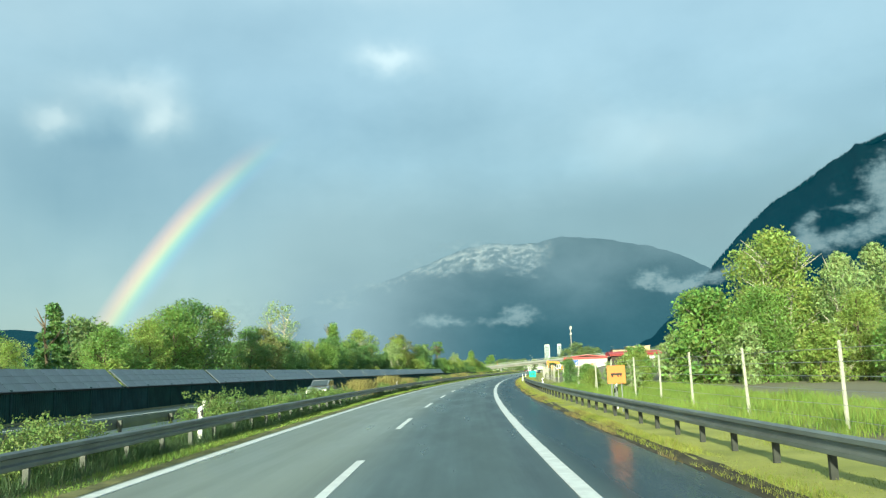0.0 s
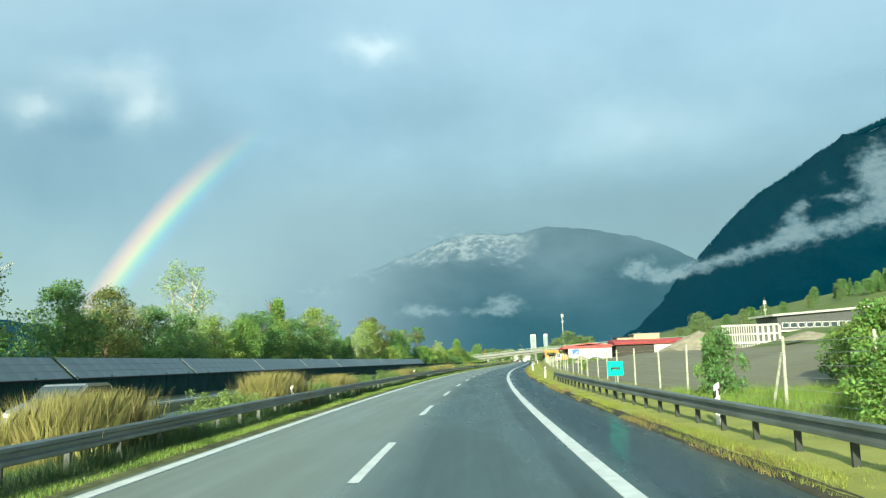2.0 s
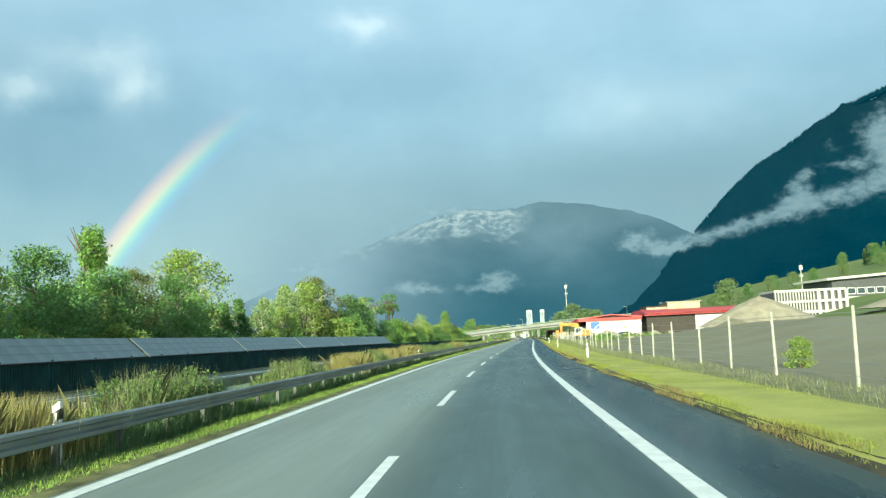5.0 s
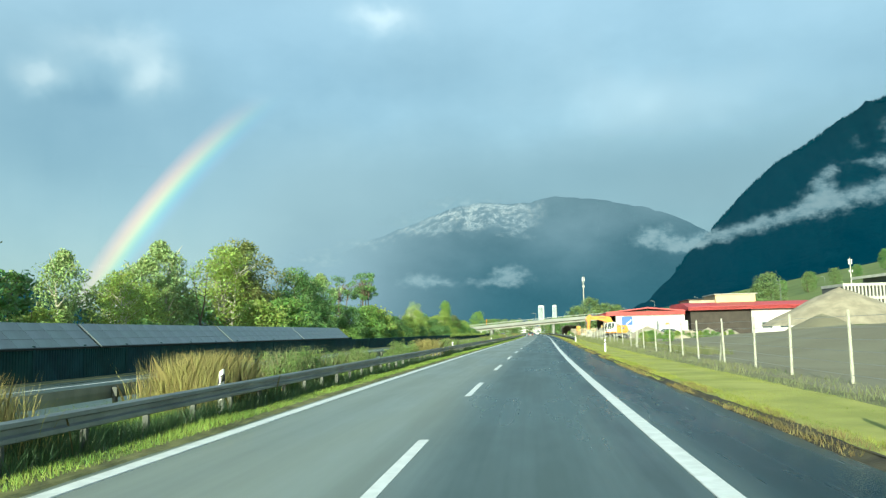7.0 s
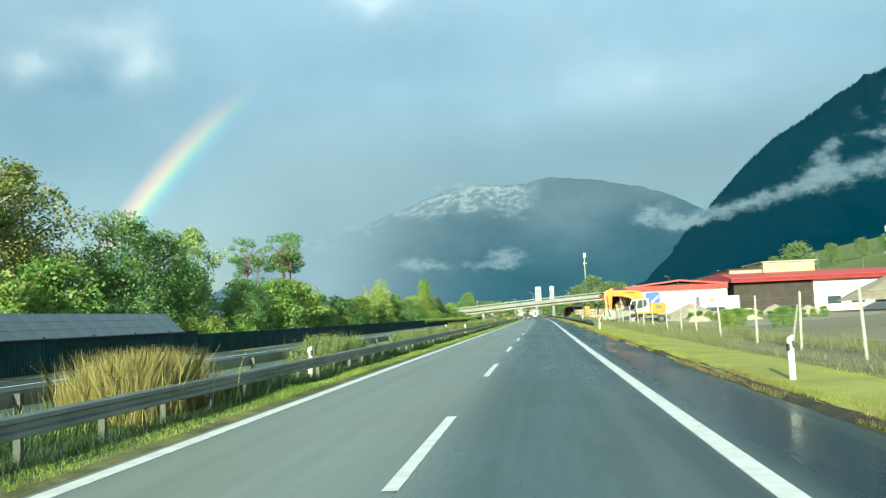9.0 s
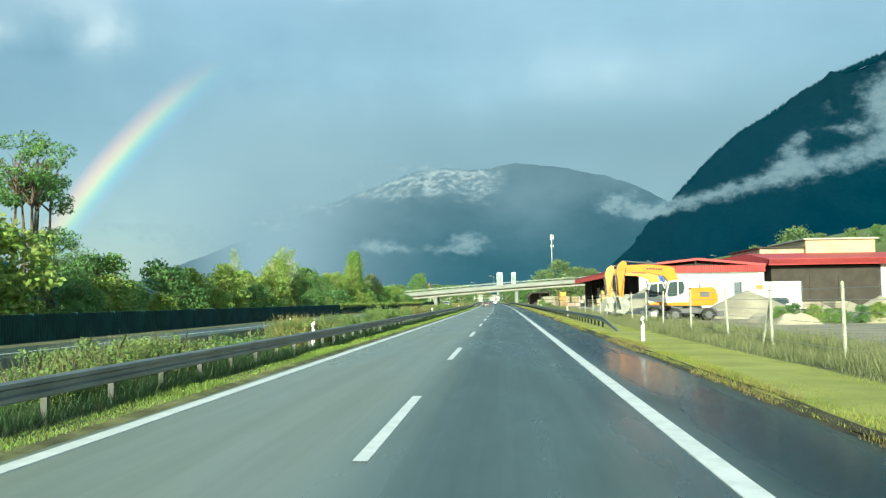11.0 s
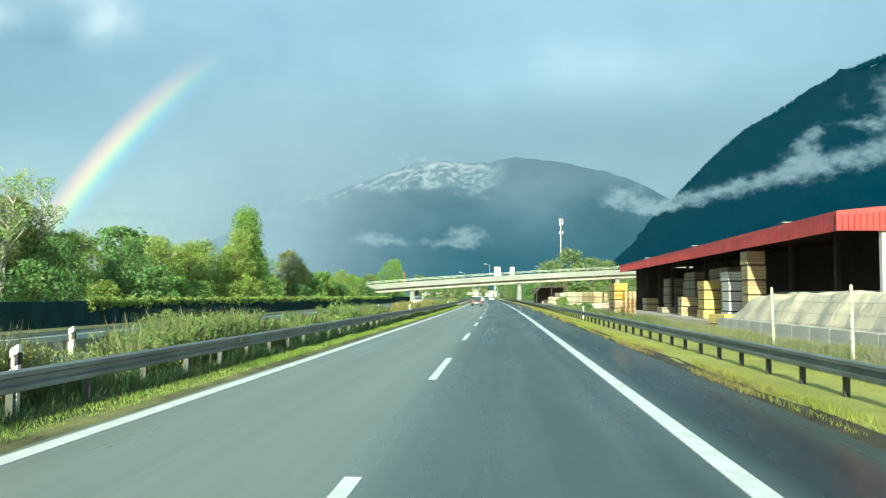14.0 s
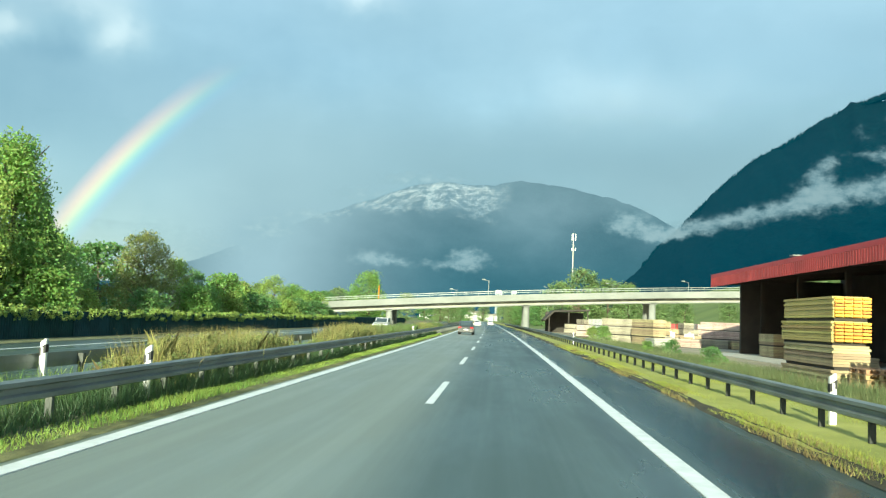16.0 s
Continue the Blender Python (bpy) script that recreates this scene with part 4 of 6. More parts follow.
                tube(bm, (0, 1.15, 0.0), (0, 0.06, 1.75), 0.045, 0.04, 6)
                brace = part("brace", bm, FENCEPOST, f, m=m)
            else:
                share(brace, m)
    for z in (0.12, 0.45, 0.78, 1.1, 1.42, 1.74, 2.04):
        verts, faces = [], []
        for i, (s, d) in enumerate(spots):
            for a, b in ((-0.006, -0.006), (0.006, -0.006), (0.0, 0.006)):
                verts.append(at(s, d - 0.07 + a, z - 0.1 + b))
        for i in range(len(spots) - 1):
            for j in range(3):
                p, q = 3 * i + j, 3 * i + (j + 1) % 3
                faces.append((p, q, q + 3, p + 3))
        mesh_ob("wire", verts, faces, WIRE, f)


build_fence()


# ---- trees, shrubs and grass ----
def leaf_cloud(rng, centres, radii, per, size, flat=0.8, droop=0.0):
    """Many small leaf blades round the given clump centres, as arrays for one mesh."""
    centres, radii = np.asarray(centres), np.asarray(radii)
    n = len(centres) * per
    c = np.repeat(centres, per, axis=0)
    r = np.repeat(radii, per)
    v = rng.normal(size=(n, 3))
    v /= np.linalg.norm(v, axis=1)[:, None]
    p = c + v * (r * rng.uniform(0.35, 1.0, n) ** 0.6)[:, None] * np.array([1, 1, flat])
    u = rng.normal(size=(n, 3))
    u /= np.linalg.norm(u, axis=1)[:, None]
    u[:, 2] -= droop
    w = np.cross(u, v + rng.normal(size=(n, 3)) * 0.6)
    w /= np.linalg.norm(w, axis=1)[:, None] + 1e-9
    s = (size * rng.uniform(0.6, 1.35, n))[:, None]
    verts = np.stack([p - u * s, p + w * s * 0.55 + v * s * 0.18, p + u * s, p - w * s * 0.55 + v * s * 0.18], 1).reshape(-1, 3)
    faces = np.arange(n * 4).reshape(-1, 4)
    return verts, faces


def raw_mesh(name, verts, faces, mat, parent=None):
    me = bpy.data.meshes.new(name)
    me.vertices.add(len(verts))
    me.vertices.foreach_set("co", np.asarray(verts, dtype=np.float32).ravel())
    k = faces.shape[1]
    me.loops.add(faces.size)
    me.loops.foreach_set("vertex_index", faces.astype(np.int32).ravel())
    me.polygons.add(len(faces))
    me.polygons.foreach_set("loop_start", np.arange(0, faces.size, k, dtype=np.int32))
    me.update(calc_edges=True)
    me.materials.append(mat)
    ob = new(name, me)
    ob.parent = parent
    return ob


def tree(label, h, wide, leaf, bark, seed, crown_from=0.12, clumps=120, per=34, size=0.20, sparse=0.0, shape="round", stems=1):
    """A tree h metres high: tapered trunk with limbs, crown of many leaf clumps with gaps."""
    rng, pr = np.random.default_rng(seed), random.Random(seed)
    t = thing("tree", label, "tree", Matrix.Translation((0, -400, -60)), group="roadside trees")
    bm = bmesh.new()
    tips = []
    for k in range(stems):
        lean = Vector((pr.uniform(-0.12, 0.12), pr.uniform(-0.12, 0.12), 1)) * (1 if stems == 1 else 0.95)
        root = Vector((pr.uniform(-0.3, 0.3), pr.uniform(-0.3, 0.3), -0.3)) if stems > 1 else Vector((0, 0, -0.3))
        pts = [root]
        for i in range(5):
            pts.append(root + lean * (h * 0.92 * (i + 1) / 5) + Vector((pr.uniform(-0.2, 0.2), pr.uniform(-0.2, 0.2), 0)))
        r0 = h * 0.020 / math.sqrt(stems) + 0.04
        for i in range(5):
            tube(bm, pts[i], pts[i + 1], r0 * (1 - i / 5.6), r0 * (1 - (i + 1) / 5.6), 6)
        for i in range(11):
            f = pr.uniform(crown_from + 0.05, 0.85)
            a = root + lean * (h * f)
            q = pr.uniform(0, 2 * math.pi)
            reach = wide * (0.85 if shape == "round" else 0.36 if shape == "tier" else 0.6) * (1.1 - 0.6 * f)
            b = a + Vector((math.cos(q) * reach, math.sin(q) * reach, h * pr.uniform(0.08, 0.2)))
            tube(bm, a, b, r0 * 0.35, r0 * 0.08, 5)
            tips.append(b)
    part("trunk", bm, bark, t)
    cen, rad = [], []
    while len(cen) < clumps:
        f = pr.uniform(0, 1)
        if shape == "round":
            prof = math.sqrt(max(0.0, 1 - ((f - 0.42) / 0.60) ** 2))
        elif shape == "tier":
            prof = ((1 - f) ** 0.95 * (0.74 + 0.26 * math.sin(f * 15)) + 0.04) * (0.65 + 0.35 * min(1.0, f * 6))
        elif shape == "cone":
            prof = (1 - f) ** 0.8 + 0.06
        else:
            prof = 0.62 + 0.38 * math.sin(f * 9 + seed) if f < 0.86 else 0.5 * (1 - f) / 0.14
        q, rr = pr.uniform(0, 2 * math.pi), math.sqrt(pr.uniform(0.08, 1.0))
        bump = 0.78 + 0.42 * noise.noise(Vector((math.cos(q) * 1.4, math.sin(q) * 1.4, f * 3 + seed * 3.7)))
        if sparse and noise.noise(Vector((math.cos(q) * rr * 2.2, math.sin(q) * rr * 2.2, f * 5 + seed))) < sparse - 0.5:
            continue
        cen.append((math.cos(q) * rr * wide * prof * bump, math.sin(q) * rr * wide * prof * bump, h * (crown_from + (1 - crown_from) * f * 0.97)))
        rad.append(wide * pr.uniform(0.16, 0.34) * (0.6 if shape in ("cone", "tier") else 1))
    v, f = leaf_cloud(rng, cen, rad, per, size, 0.75, 0.4 if shape == "weep" else 0.0)
    raw_mesh("crown", v, f, leaf, t)
    return t


KINDS = {
    "round": tree("broad leafy tree with sunlit green crown behind the barrier", 9.0, 3.6, LEAF_A, BARK, 11, 0.05, 170, 90, 0.100),
    "dark": tree("dense dark-green tree with rounded crown", 9.0, 3.4, LEAF_B, BARK, 12, 0.05, 160, 88, 0.100),
    "light": tree("yellow-green tree with a ragged sunlit crown", 9.0, 3.1, LEAF_C, BARK, 13, 0.08, 150, 88, 0.098),
    "birch": tree("tall birch with drooping pale-green foliage", 10.0, 2.7, LEAF_D, BIRCHBARK, 14, 0.10, 190, 56, 0.105, shape="weep"),
    "pale": tree("multi-stemmed tree with pale trunks and yellow-green leaves", 10.0, 3.4, LEAF_C, BIRCHBARK, 15, 0.22, 130, 56, 0.115, 0.25, stems=4),
    "poplar": tree("tall leafy tree with tiered upright crown", 11.0, 2.7, LEAF_A, BARK, 17, 0.06, 180, 60, 0.12, shape="weep"),
    "tier": tree("tall leafy tree with a broad tiered pyramid crown", 12.0, 6.6, LEAF_A, BARK, 27, 0.05, 250, 70, 0.10, 0.48, shape="tier"),
    "fir": tree("dark conifer with pointed top", 8.0, 2.2, LEAF_B, BARK, 18, 0.05, 170, 40, 0.12, shape="cone"),
    "shrub": tree("bushy green shrub with bright leaves", 5.0, 2.6, LEAF_A, BARK, 19, 0.02, 110, 50, 0.12),
    "shrubd": tree("bushy dark shrub in the hedge behind the barrier", 5.0, 2.7, LEAF_B, BARK, 20, 0.02, 90, 36, 0.15),
    "shrubl": tree("bushy yellow-green shrub beside the road", 5.0, 2.4, LEAF_C, BARK, 21, 0.02, 100, 46, 0.13),
    "airy": tree("tall airy tree with thin upright limbs and sparse pale leaves", 12.0, 2.6, LEAF_D, BIRCHBARK, 31, 0.40, 90, 40, 0.085, 0.40, stems=3),
    "tuft": tree("tall tree whose bare forked limbs end in leafy tufts", 12.0, 2.5, LEAF_B, BARK, 33, 0.62, 26, 150, 0.085, 0.42, stems=3),
    "rust": tree("broad tree with olive leaves turning brown at the tips", 9.0, 3.5, LEAF_R, BARK, 35, 0.06, 190, 84, 0.095, 0.2),
    "reed": tree("tall pale reed-like shrubbery", 4.5, 1.6, LEAF_D, BIRCHBARK, 22, 0.02, 90, 44, 0.12, shape="weep"),
    "back": tree("leafy green tree standing in the second row", 9.0, 3.7, LEAF_E, BARK, 23, 0.05, 110, 44, 0.17),
    "backd": tree("dark leafy tree standing in the second row", 9.0, 3.6, LEAF_B, BARK, 24, 0.05, 110, 34, 0.21),
}
HIGH = {"round": 9, "dark": 9, "light": 9, "birch": 10, "pale": 10, "poplar": 11, "tier": 12, "fir": 8, "shrub": 5, "shrubd": 5, "shrubl": 5, "airy": 12, "tuft": 12, "rust": 9, "reed": 4.5, "back": 9, "backd": 9}


def plant(kind, place, h, rz, wide=1.0):
    k = h / HIGH[kind]
    return copy_thing(KINDS[kind], Matrix.Translation(place) @ Matrix.Rotation(radians(rz), 4, "Z") @ Matrix.Diagonal((k * wide, k * wide, k, 1)))


LEFT = ((30, -30, 6.0, "round"), (43, -29, 5.0, "light"), (51, -28, 4.8, "light"), (56, -28, 7.5, "fir"), (66, -29, 6.4, "round"), (71, -28, 7.4, "light"), (77, -28, 8.8, "round"), (81, -28, 9.6, "dark"), (88, -28, 9.6, "pale"), (97, -27, 7.8, "dark"), (105.5, -28, 8.2, "rust"),
        (113, -28, 7.2, "dark"), (120, -28, 7.0, "dark"), (127, -28, 7.4, "light"), (133, -27, 7.2, "round"), (138, -28, 8.0, "dark"), (142.7, -37.4, 15.4, "airy"), (144, -28, 8.6, "dark"), (151, -28, 8.0, "light"), (158, -28, 8.4, "dark"), (165, -27, 7.6, "dark"), (170, -28, 8.0, "rust"), (178, -28, 8.2, "dark"),
        (181.5, -37.6, 13.6, "poplar"), (194.9, -34.4, 12.6, "pale"), (188.4, -28, 6.4, "fir"), (192.6, -28, 7.0, "fir"), (201, -28, 7.4, "birch"), (208, -28, 6.6, "pale"), (220.9, -31.6, 10.3, "birch"), (217.5, -31.0, 8.6, "birch"), (213, -29, 6.0, "light"), (243.5, -35.1, 12.2, "pale"), (249.9, -35.5, 13.4, "rust"), (247, -34, 9.6, "rust"), (236, -28, 5.6, "shrubl"), (243, -28, 6.0, "shrub"),
        (256.5, -30.8, 10.4, "dark"), (262, -30.5, 9.6, "dark"), (268.8, -30.8, 10.8, "birch"), (271, -27, 6.0, "dark"), (277, -26, 6.2, "shrub"), (283, -26, 6.4, "shrubl"), (288.9, -32.9, 12.3, "tuft"), (291.2, -29.4, 12.8, "tuft"), (295.4, -30.5, 13.3, "tuft"), (293.5, -28.5, 6.6, "dark"), (298, -28, 5.2, "shrub"), (306, -27, 5.1, "shrubd"),
        (311, -28, 5.0, "light"), (315, -28, 4.9, "shrubl"), (321.5, -27, 5.5, "shrubl"), (331, -28, 5.0, "pale"), (336, -27, 5.2, "shrubl"), (342, -28, 5.8, "light"), (350.5, -30, 7.6, "pale"), (358.8, -31.1, 9.6, "airy"), (357, -32, 9.0, "airy"), (363.4, -33.3, 8.2, "rust"), (364.6, -32.5, 10.4, "airy"), (360, -28, 5.2, "dark"), (366, -30, 6.2, "light"), (370, -28, 5.8, "dark"), (377, -29, 6.6, "pale"),
        (384, -29, 6.6, "light"), (390.5, -30, 7.2, "light"), (409, -31, 6.4, "round"), (417.5, -27.8, 7.5, "rust"), (424, -28, 6.0, "pale"), (429, -28, 5.2, "dark"), (434, -27, 5.2, "shrub"), (443, -28, 4.8, "shrubl"), (456, -28, 6.2, "light"),
        (466, -28, 5.6, "round"), (475, -29, 5.0, "shrubl"), (488, -30, 5.2, "shrub"), (503, -32, 5.6, "light"), (538, -28, 11.6, "round"), (556, -30, 7.0, "dark"), (580, -32, 8.0, "light"), (610, -34, 8.0, "round"))
_r = random.Random(31)
for s, d, h, kind in LEFT:
    plant(kind, at(s, d, -0.1), h, _r.uniform(0, 360), _r.uniform(0.95, 1.2))
plant("airy", at(325.5, -27.5, -0.1), 7.6, 200, 0.5)
plant("tier", at(400.4, -28.5, -0.1), 11.5, 40, 1.1)
plant("light", at(395.6, -28.3, -0.1), 7.0, 140, 1.1)
plant("light", at(398.6, -28.8, -0.1), 9.0, 20, 0.72)
plant("round", at(402.9, -29.0, -0.1), 9.3, 310, 0.72)
plant("round", at(403.4, -28.6, -0.1), 6.8, 250, 1.1)


def dead_tree(place, h, seed):
    """A leafless forked trunk with a few thin limbs."""
    pr = random.Random(seed)
    t = thing("dead_tree", "bare dead tree with dark forked trunk behind the barrier", "tree", Matrix.Translation(place), group="roadside trees")
    bm = bmesh.new()
    fork = Vector((0, 0, h * 0.42))
    tube(bm, (0, 0, -0.3), fork, 0.17, 0.12, 8)
    part("trunk", bm, BARK, t)
    for dx, top in ((-0.55, 0.96), (0.5, 1.0)):
        bm = bmesh.new()
        pts = [fork + Vector((dx * k / 3 + pr.uniform(-0.08, 0.08), dx * 0.5 * k / 3, (h * top - fork.z) * k / 3)) for k in range(4)]
        for k in range(3):
            tube(bm, pts[k] - Vector((0, 0, 0.05)), pts[k + 1], 0.10 - 0.027 * k, 0.073 - 0.027 * k, 6)
        for k in range(9):
            a = pts[1].lerp(pts[3], pr.uniform(0.05, 0.95))
            q = pr.uniform(0, 6.28)
            tube(bm, a, a + Vector((math.cos(q) * 0.7, math.sin(q) * 0.7, pr.uniform(0.2, 0.7))), 0.028, 0.008, 5)
        part("limb", bm, BARK, t)


dead_tree(at(228, -31, -0.1), 7.9, 4)
for i in range(64):                                     # second row behind
    s = 20 + 8.2 * i + _r.uniform(-2, 2)
    low = 295 < s < 345 or 430 < s < 520
    plant(_r.choice(("back", "backd", "backd")), at(s, -33 - _r.uniform(0, 5), -0.2), (4.6 if low else 7.0) * _r.uniform(0.85, 1.1), _r.uniform(0, 360), 1.2)
for i in range(70):                                     # undergrowth right behind the barrier
    s = 24 + 6.6 * i + _r.uniform(-2, 2)
    plant(_r.choice(("shrub", "shrubd", "shrubl", "shrubd")), at(s, -25.0 - _r.uniform(0, 1.2), -0.1), _r.uniform(2.4, 3.8), _r.uniform(0, 360), 1.2)

# trees and scrub on the right before the soil field
for s, d, h, kind in ((63, 17.6, 7.0, "shrub"), (66, 18.6, 7.4, "dark"), (63, 23.0, 11.4, "pale"), (69, 25.0, 11.8, "light"), (60, 21.0, 7.0, "round"), (62, 27.6, 9.4, "birch"), (65, 31.5, 10.4, "birch"), (58, 27.0, 6.4, "light"), (57, 36.0, 8.6, "birch"), (50, 35, 8.2, "light"), (44, 37, 9.0, "birch"), (70, 34, 8.6, "light"), (75, 30, 8.0, "round"), (72, 22, 7.0, "birch"),
                      (74, 17.0, 3.6, "reed"), (78, 15.5, 3.0, "shrubl"), (82, 16.5, 2.6, "shrub"), (58, 19.4, 4.4, "reed"), (60, 22.6, 4.2, "reed"), (58, 25.2, 4.4, "reed"), (55, 28.2, 4.4, "reed"), (62, 18.8, 3.8, "reed"), (52, 30.6, 4.4, "reed"), (48, 32.4, 4.2, "reed"), (57, 23.8, 4.0, "shrubl"), (53, 27.4, 4.2, "shrub"), (50, 29.6, 4.0, "shrubl"), (45, 33.4, 4.2, "shrub"),
                      (68, 16.4, 4.2, "reed"), (64, 15.4, 3.4, "reed"), (60, 11.4, 2.6, "reed"), (57, 11.0, 2.4, "shrubl"), (54, 10.8, 2.2, "reed"), (63, 12.6, 2.8, "shrubl"), (67, 11.2, 2.2, "reed"), (70, 13.4, 2.4, "shrub"), (74, 14.4, 3.4, "shrub"), (42, 33, 4.2, "reed"), (38, 34, 4.4, "shrub")):
    plant(kind, at(s, d, -0.1), h, _r.uniform(0, 360), 1.0)
plant("shrubd", at(73.5, 8.6, 0.0), 2.5, 20, 0.62)        # ivy-clad clump on the fence
plant("shrub", at(75.0, 8.8, 0.0), 2.3, 120, 0.6)
for s, d, h, kind in ((62, 8.9, 1.9, "shrub"), (59, 8.9, 1.6, "shrubl"), (142, 11.0, 1.2, "shrubl"), (258, 13, 1.4, "shrubl"), (400, 9.2, 1.1, "shrubd"), (389, 8.4, 1.05, "shrubd"), (404, 8.6, 0.9, "shrub"), (430, 9.5, 1.6, "shrub"), (440, 9.8, 1.5, "shrubl"), (262, 14.5, 1.5, "shrub"), (268, 15, 1.4, "shrub"), (252, 15, 1.5, "shrub")):
    plant(kind, at(s, d, 0.0), h, _r.uniform(0, 360), 1.1)

# trees on the hillside and beyond the bridge
for x, y, h, kind in ((27.5, 642, 20.4, "back"), (20, 646, 16.0, "back"), (36, 640, 17.0, "back"), (43, 640, 16, "back"), (56, 650, 12, "back"), (30, 655, 12, "backd"), (66, 660, 11, "back"), (80, 650, 11, "back"), (92, 665, 12, "back"), (105, 640, 12, "back"), (118, 655, 10, "back"), (97.5, 520, 19, "back"), (135, 690, 12, "back"), (150, 690, 10, "backd"),
                      (165, 640, 10, "back"), (180, 650, 9, "backd"), (195, 640, 9, "back"), (210, 620, 9, "back"), (224, 610, 10, "backd"), (17, 700, 12, "backd"), (4, 720, 10, "back"), (-18, 640, 9, "back"), (-30, 610, 9, "back"), (-45, 600, 9, "backd"), (-25, 690, 10, "back"),
                      (75, 700, 12, "backd"), (60, 720, 13, "back"), (34, 730, 14, "back"), (-60, 640, 10, "back"), (-48, 560, 7, "back"), (36, 700, 13, "back"), (150, 640, 11, "back"), (170, 700, 11, "backd"), (-55, 535, 8, "back")):
    plant(kind, (x, y, float(land(np.float64(x), np.float64(y)))), h, _r.uniform(0, 360), 1.15)
for i in range(46):
    x, y = 228 + _r.uniform(-6, 46), 470 + i * 6.0
    plant(_r.choice(("fir", "fir", "back", "backd")), (x, y, float(land(np.float64(x), np.float64(y)))), _r.uniform(9, 15), _r.uniform(0, 360), 0.9)


def shrub_patch(label, s, length, height, leaf, seed, d=-7.7, wide=0.75, blades=False):
    """A low clump in the central reservation."""
    rng, pr = np.random.default_rng(seed), random.Random(seed)
    b = thing("bush", label, "bush", on_road(s, d, 0.05), group="central reservation bushes")
    bm = bmesh.new()
    for i in range(int(length * 3)):
        y = pr.uniform(-length / 2, length / 2)
        tube(bm, (pr.uniform(-0.4, 0.4), y, -0.15), (pr.uniform(-0.6, 0.6), y + pr.uniform(-0.3, 0.3), height * pr.uniform(0.5, 0.85)), 0.008, 0.003, 4)
    tagged(part("stem", bm, BARK, b), kind="stuff")
    if blades != 1:
        low = 0.98 if blades else 1.0
        cen, rad = [], []
        for i in range(int((46 if not blades else 58) * length)):
            y = pr.uniform(-0.5, 0.5)
            top = height * (1 - (2 * y) ** 4) * (0.8 + 0.35 * noise.noise(Vector((y * length * 1.1, seed, 0))))
            cen.append((pr.uniform(-wide, wide), y * length, pr.uniform(0.06, 0.95) * top * low))
            rad.append(pr.uniform(0.12, 0.26))
        v, f = leaf_cloud(rng, cen, rad, 54, 0.033, 0.9)
        raw_mesh("foliage", v, f, leaf, b)
    if blades:
        n = int((2600 if blades == 1 else 260 if blades == 2 else 420) * length)
        y = rng.uniform(-0.5, 0.5, n)
        x = rng.normal(0, wide * 0.5, n)
        hh = height * (1 - (2 * y) ** 6) * rng.uniform(0.45, 1.05, n)
        p = np.stack([x, y * length, np.zeros(n)], 1)
        lean = rng.normal(0, 0.22, (n, 3)) * hh[:, None]
        lean[:, 2] = 0
        q = rng.uniform(0, math.pi, n)
        w = np.stack([np.cos(q), np.sin(q), np.zeros(n)], 1) * 0.0036
        mid = p + lean * 0.4 + np.stack([0 * x, 0 * x, hh * 0.62], 1)
        top = p + lean + np.stack([0 * x, 0 * x, hh], 1)
        v = np.stack([p - w, p + w, mid + w * 1.2, top, mid - w * 1.2], 1).reshape(-1, 3)
        plume = raw_mesh("plume", v, np.arange(n * 5).reshape(-1, 5), {1: leaf, 2: REED, 3: STRAW}[blades], b)
        tagged(plume, kind="stuff")
    return b


for i, (s, ln, h, lf, bl) in enumerate(((17, 4.5, 1.35, BUSH_C, 0), (29, 6, 1.5, BUSH_A, 0), (36.5, 6, 1.35, BUSH_A, 0), (46, 5, 1.35, BUSH_A, 0), (54, 4, 1.1, BUSH_A, 0), (61.5, 5.5, 1.45, STRAW, 1), (71, 6, 1.2, BUSH_C, 0), (77, 6.5, 1.6, STRAW, 1), (83.5, 4, 1.2, BUSH_A, 0), (90, 6, 1.3, STRAW, 1),
                                         (99, 4.0, 1.3, BUSH_A, 0), (112, 5, 1.35, BUSH_C, 0), (122, 6, 1.2, STRAW, 1), (129, 6, 1.5, BUSH_A, 0), (141, 6, 1.35, BUSH_C, 0), (152, 5, 1.3, STRAW, 1), (158, 4, 1.5, BUSH_C, 0), (164, 5, 1.35, STRAW, 1), (174, 4.6, 1.45, STRAW, 1), (181, 7.5, 1.5, BUSH_A, 0), (190, 5, 1.3, BUSH_C, 0), (203, 6, 1.5, BUSH_C, 0), (214, 4, 1.4, STRAW, 1), (229, 8, 1.4, BUSH_C, 0),
                                         (247, 6, 1.2, BUSH_C, 2), (259.5, 9, 1.15, BUSH_C, 2), (266, 3, 0.9, BUSH_A, 0), (273.5, 5, 1.35, BUSH_C, 3), (282, 6.5, 1.3, BUSH_A, 2), (294.5, 9, 1.5, BUSH_C, 0), (300, 3, 0.9, BUSH_A, 0),
                                         (304.8, 4.4, 1.35, BUSH_C, 0), (312.5, 8, 1.3, BUSH_R, 3), (320, 8, 1.25, BUSH_R, 2), (331, 13, 1.3, BUSH_C, 2), (341, 5.5, 1.05, BUSH_A, 2), (348.5, 7.5, 1.4, BUSH_C, 0), (357.5, 9, 1.2, BUSH_A, 2), (377.3, 13.5, 1.2, BUSH_R, 3),
                                         (397, 14, 1.25, BUSH_R, 3), (409, 10, 1.25, BUSH_C, 2), (424, 12, 1.2, BUSH_A, 2), (440, 12, 1.2, BUSH_C, 3), (458, 14, 1.2, BUSH_A, 2))):
    bl = bl or (2 if 120 < s < 245 and i % 3 else 0)
    words = "tall straw-yellow grass clump in the central reservation" if bl == 1 else "green bush mixed with pale grass plumes in the central reservation" if bl else "leafy green bush in the central reservation"
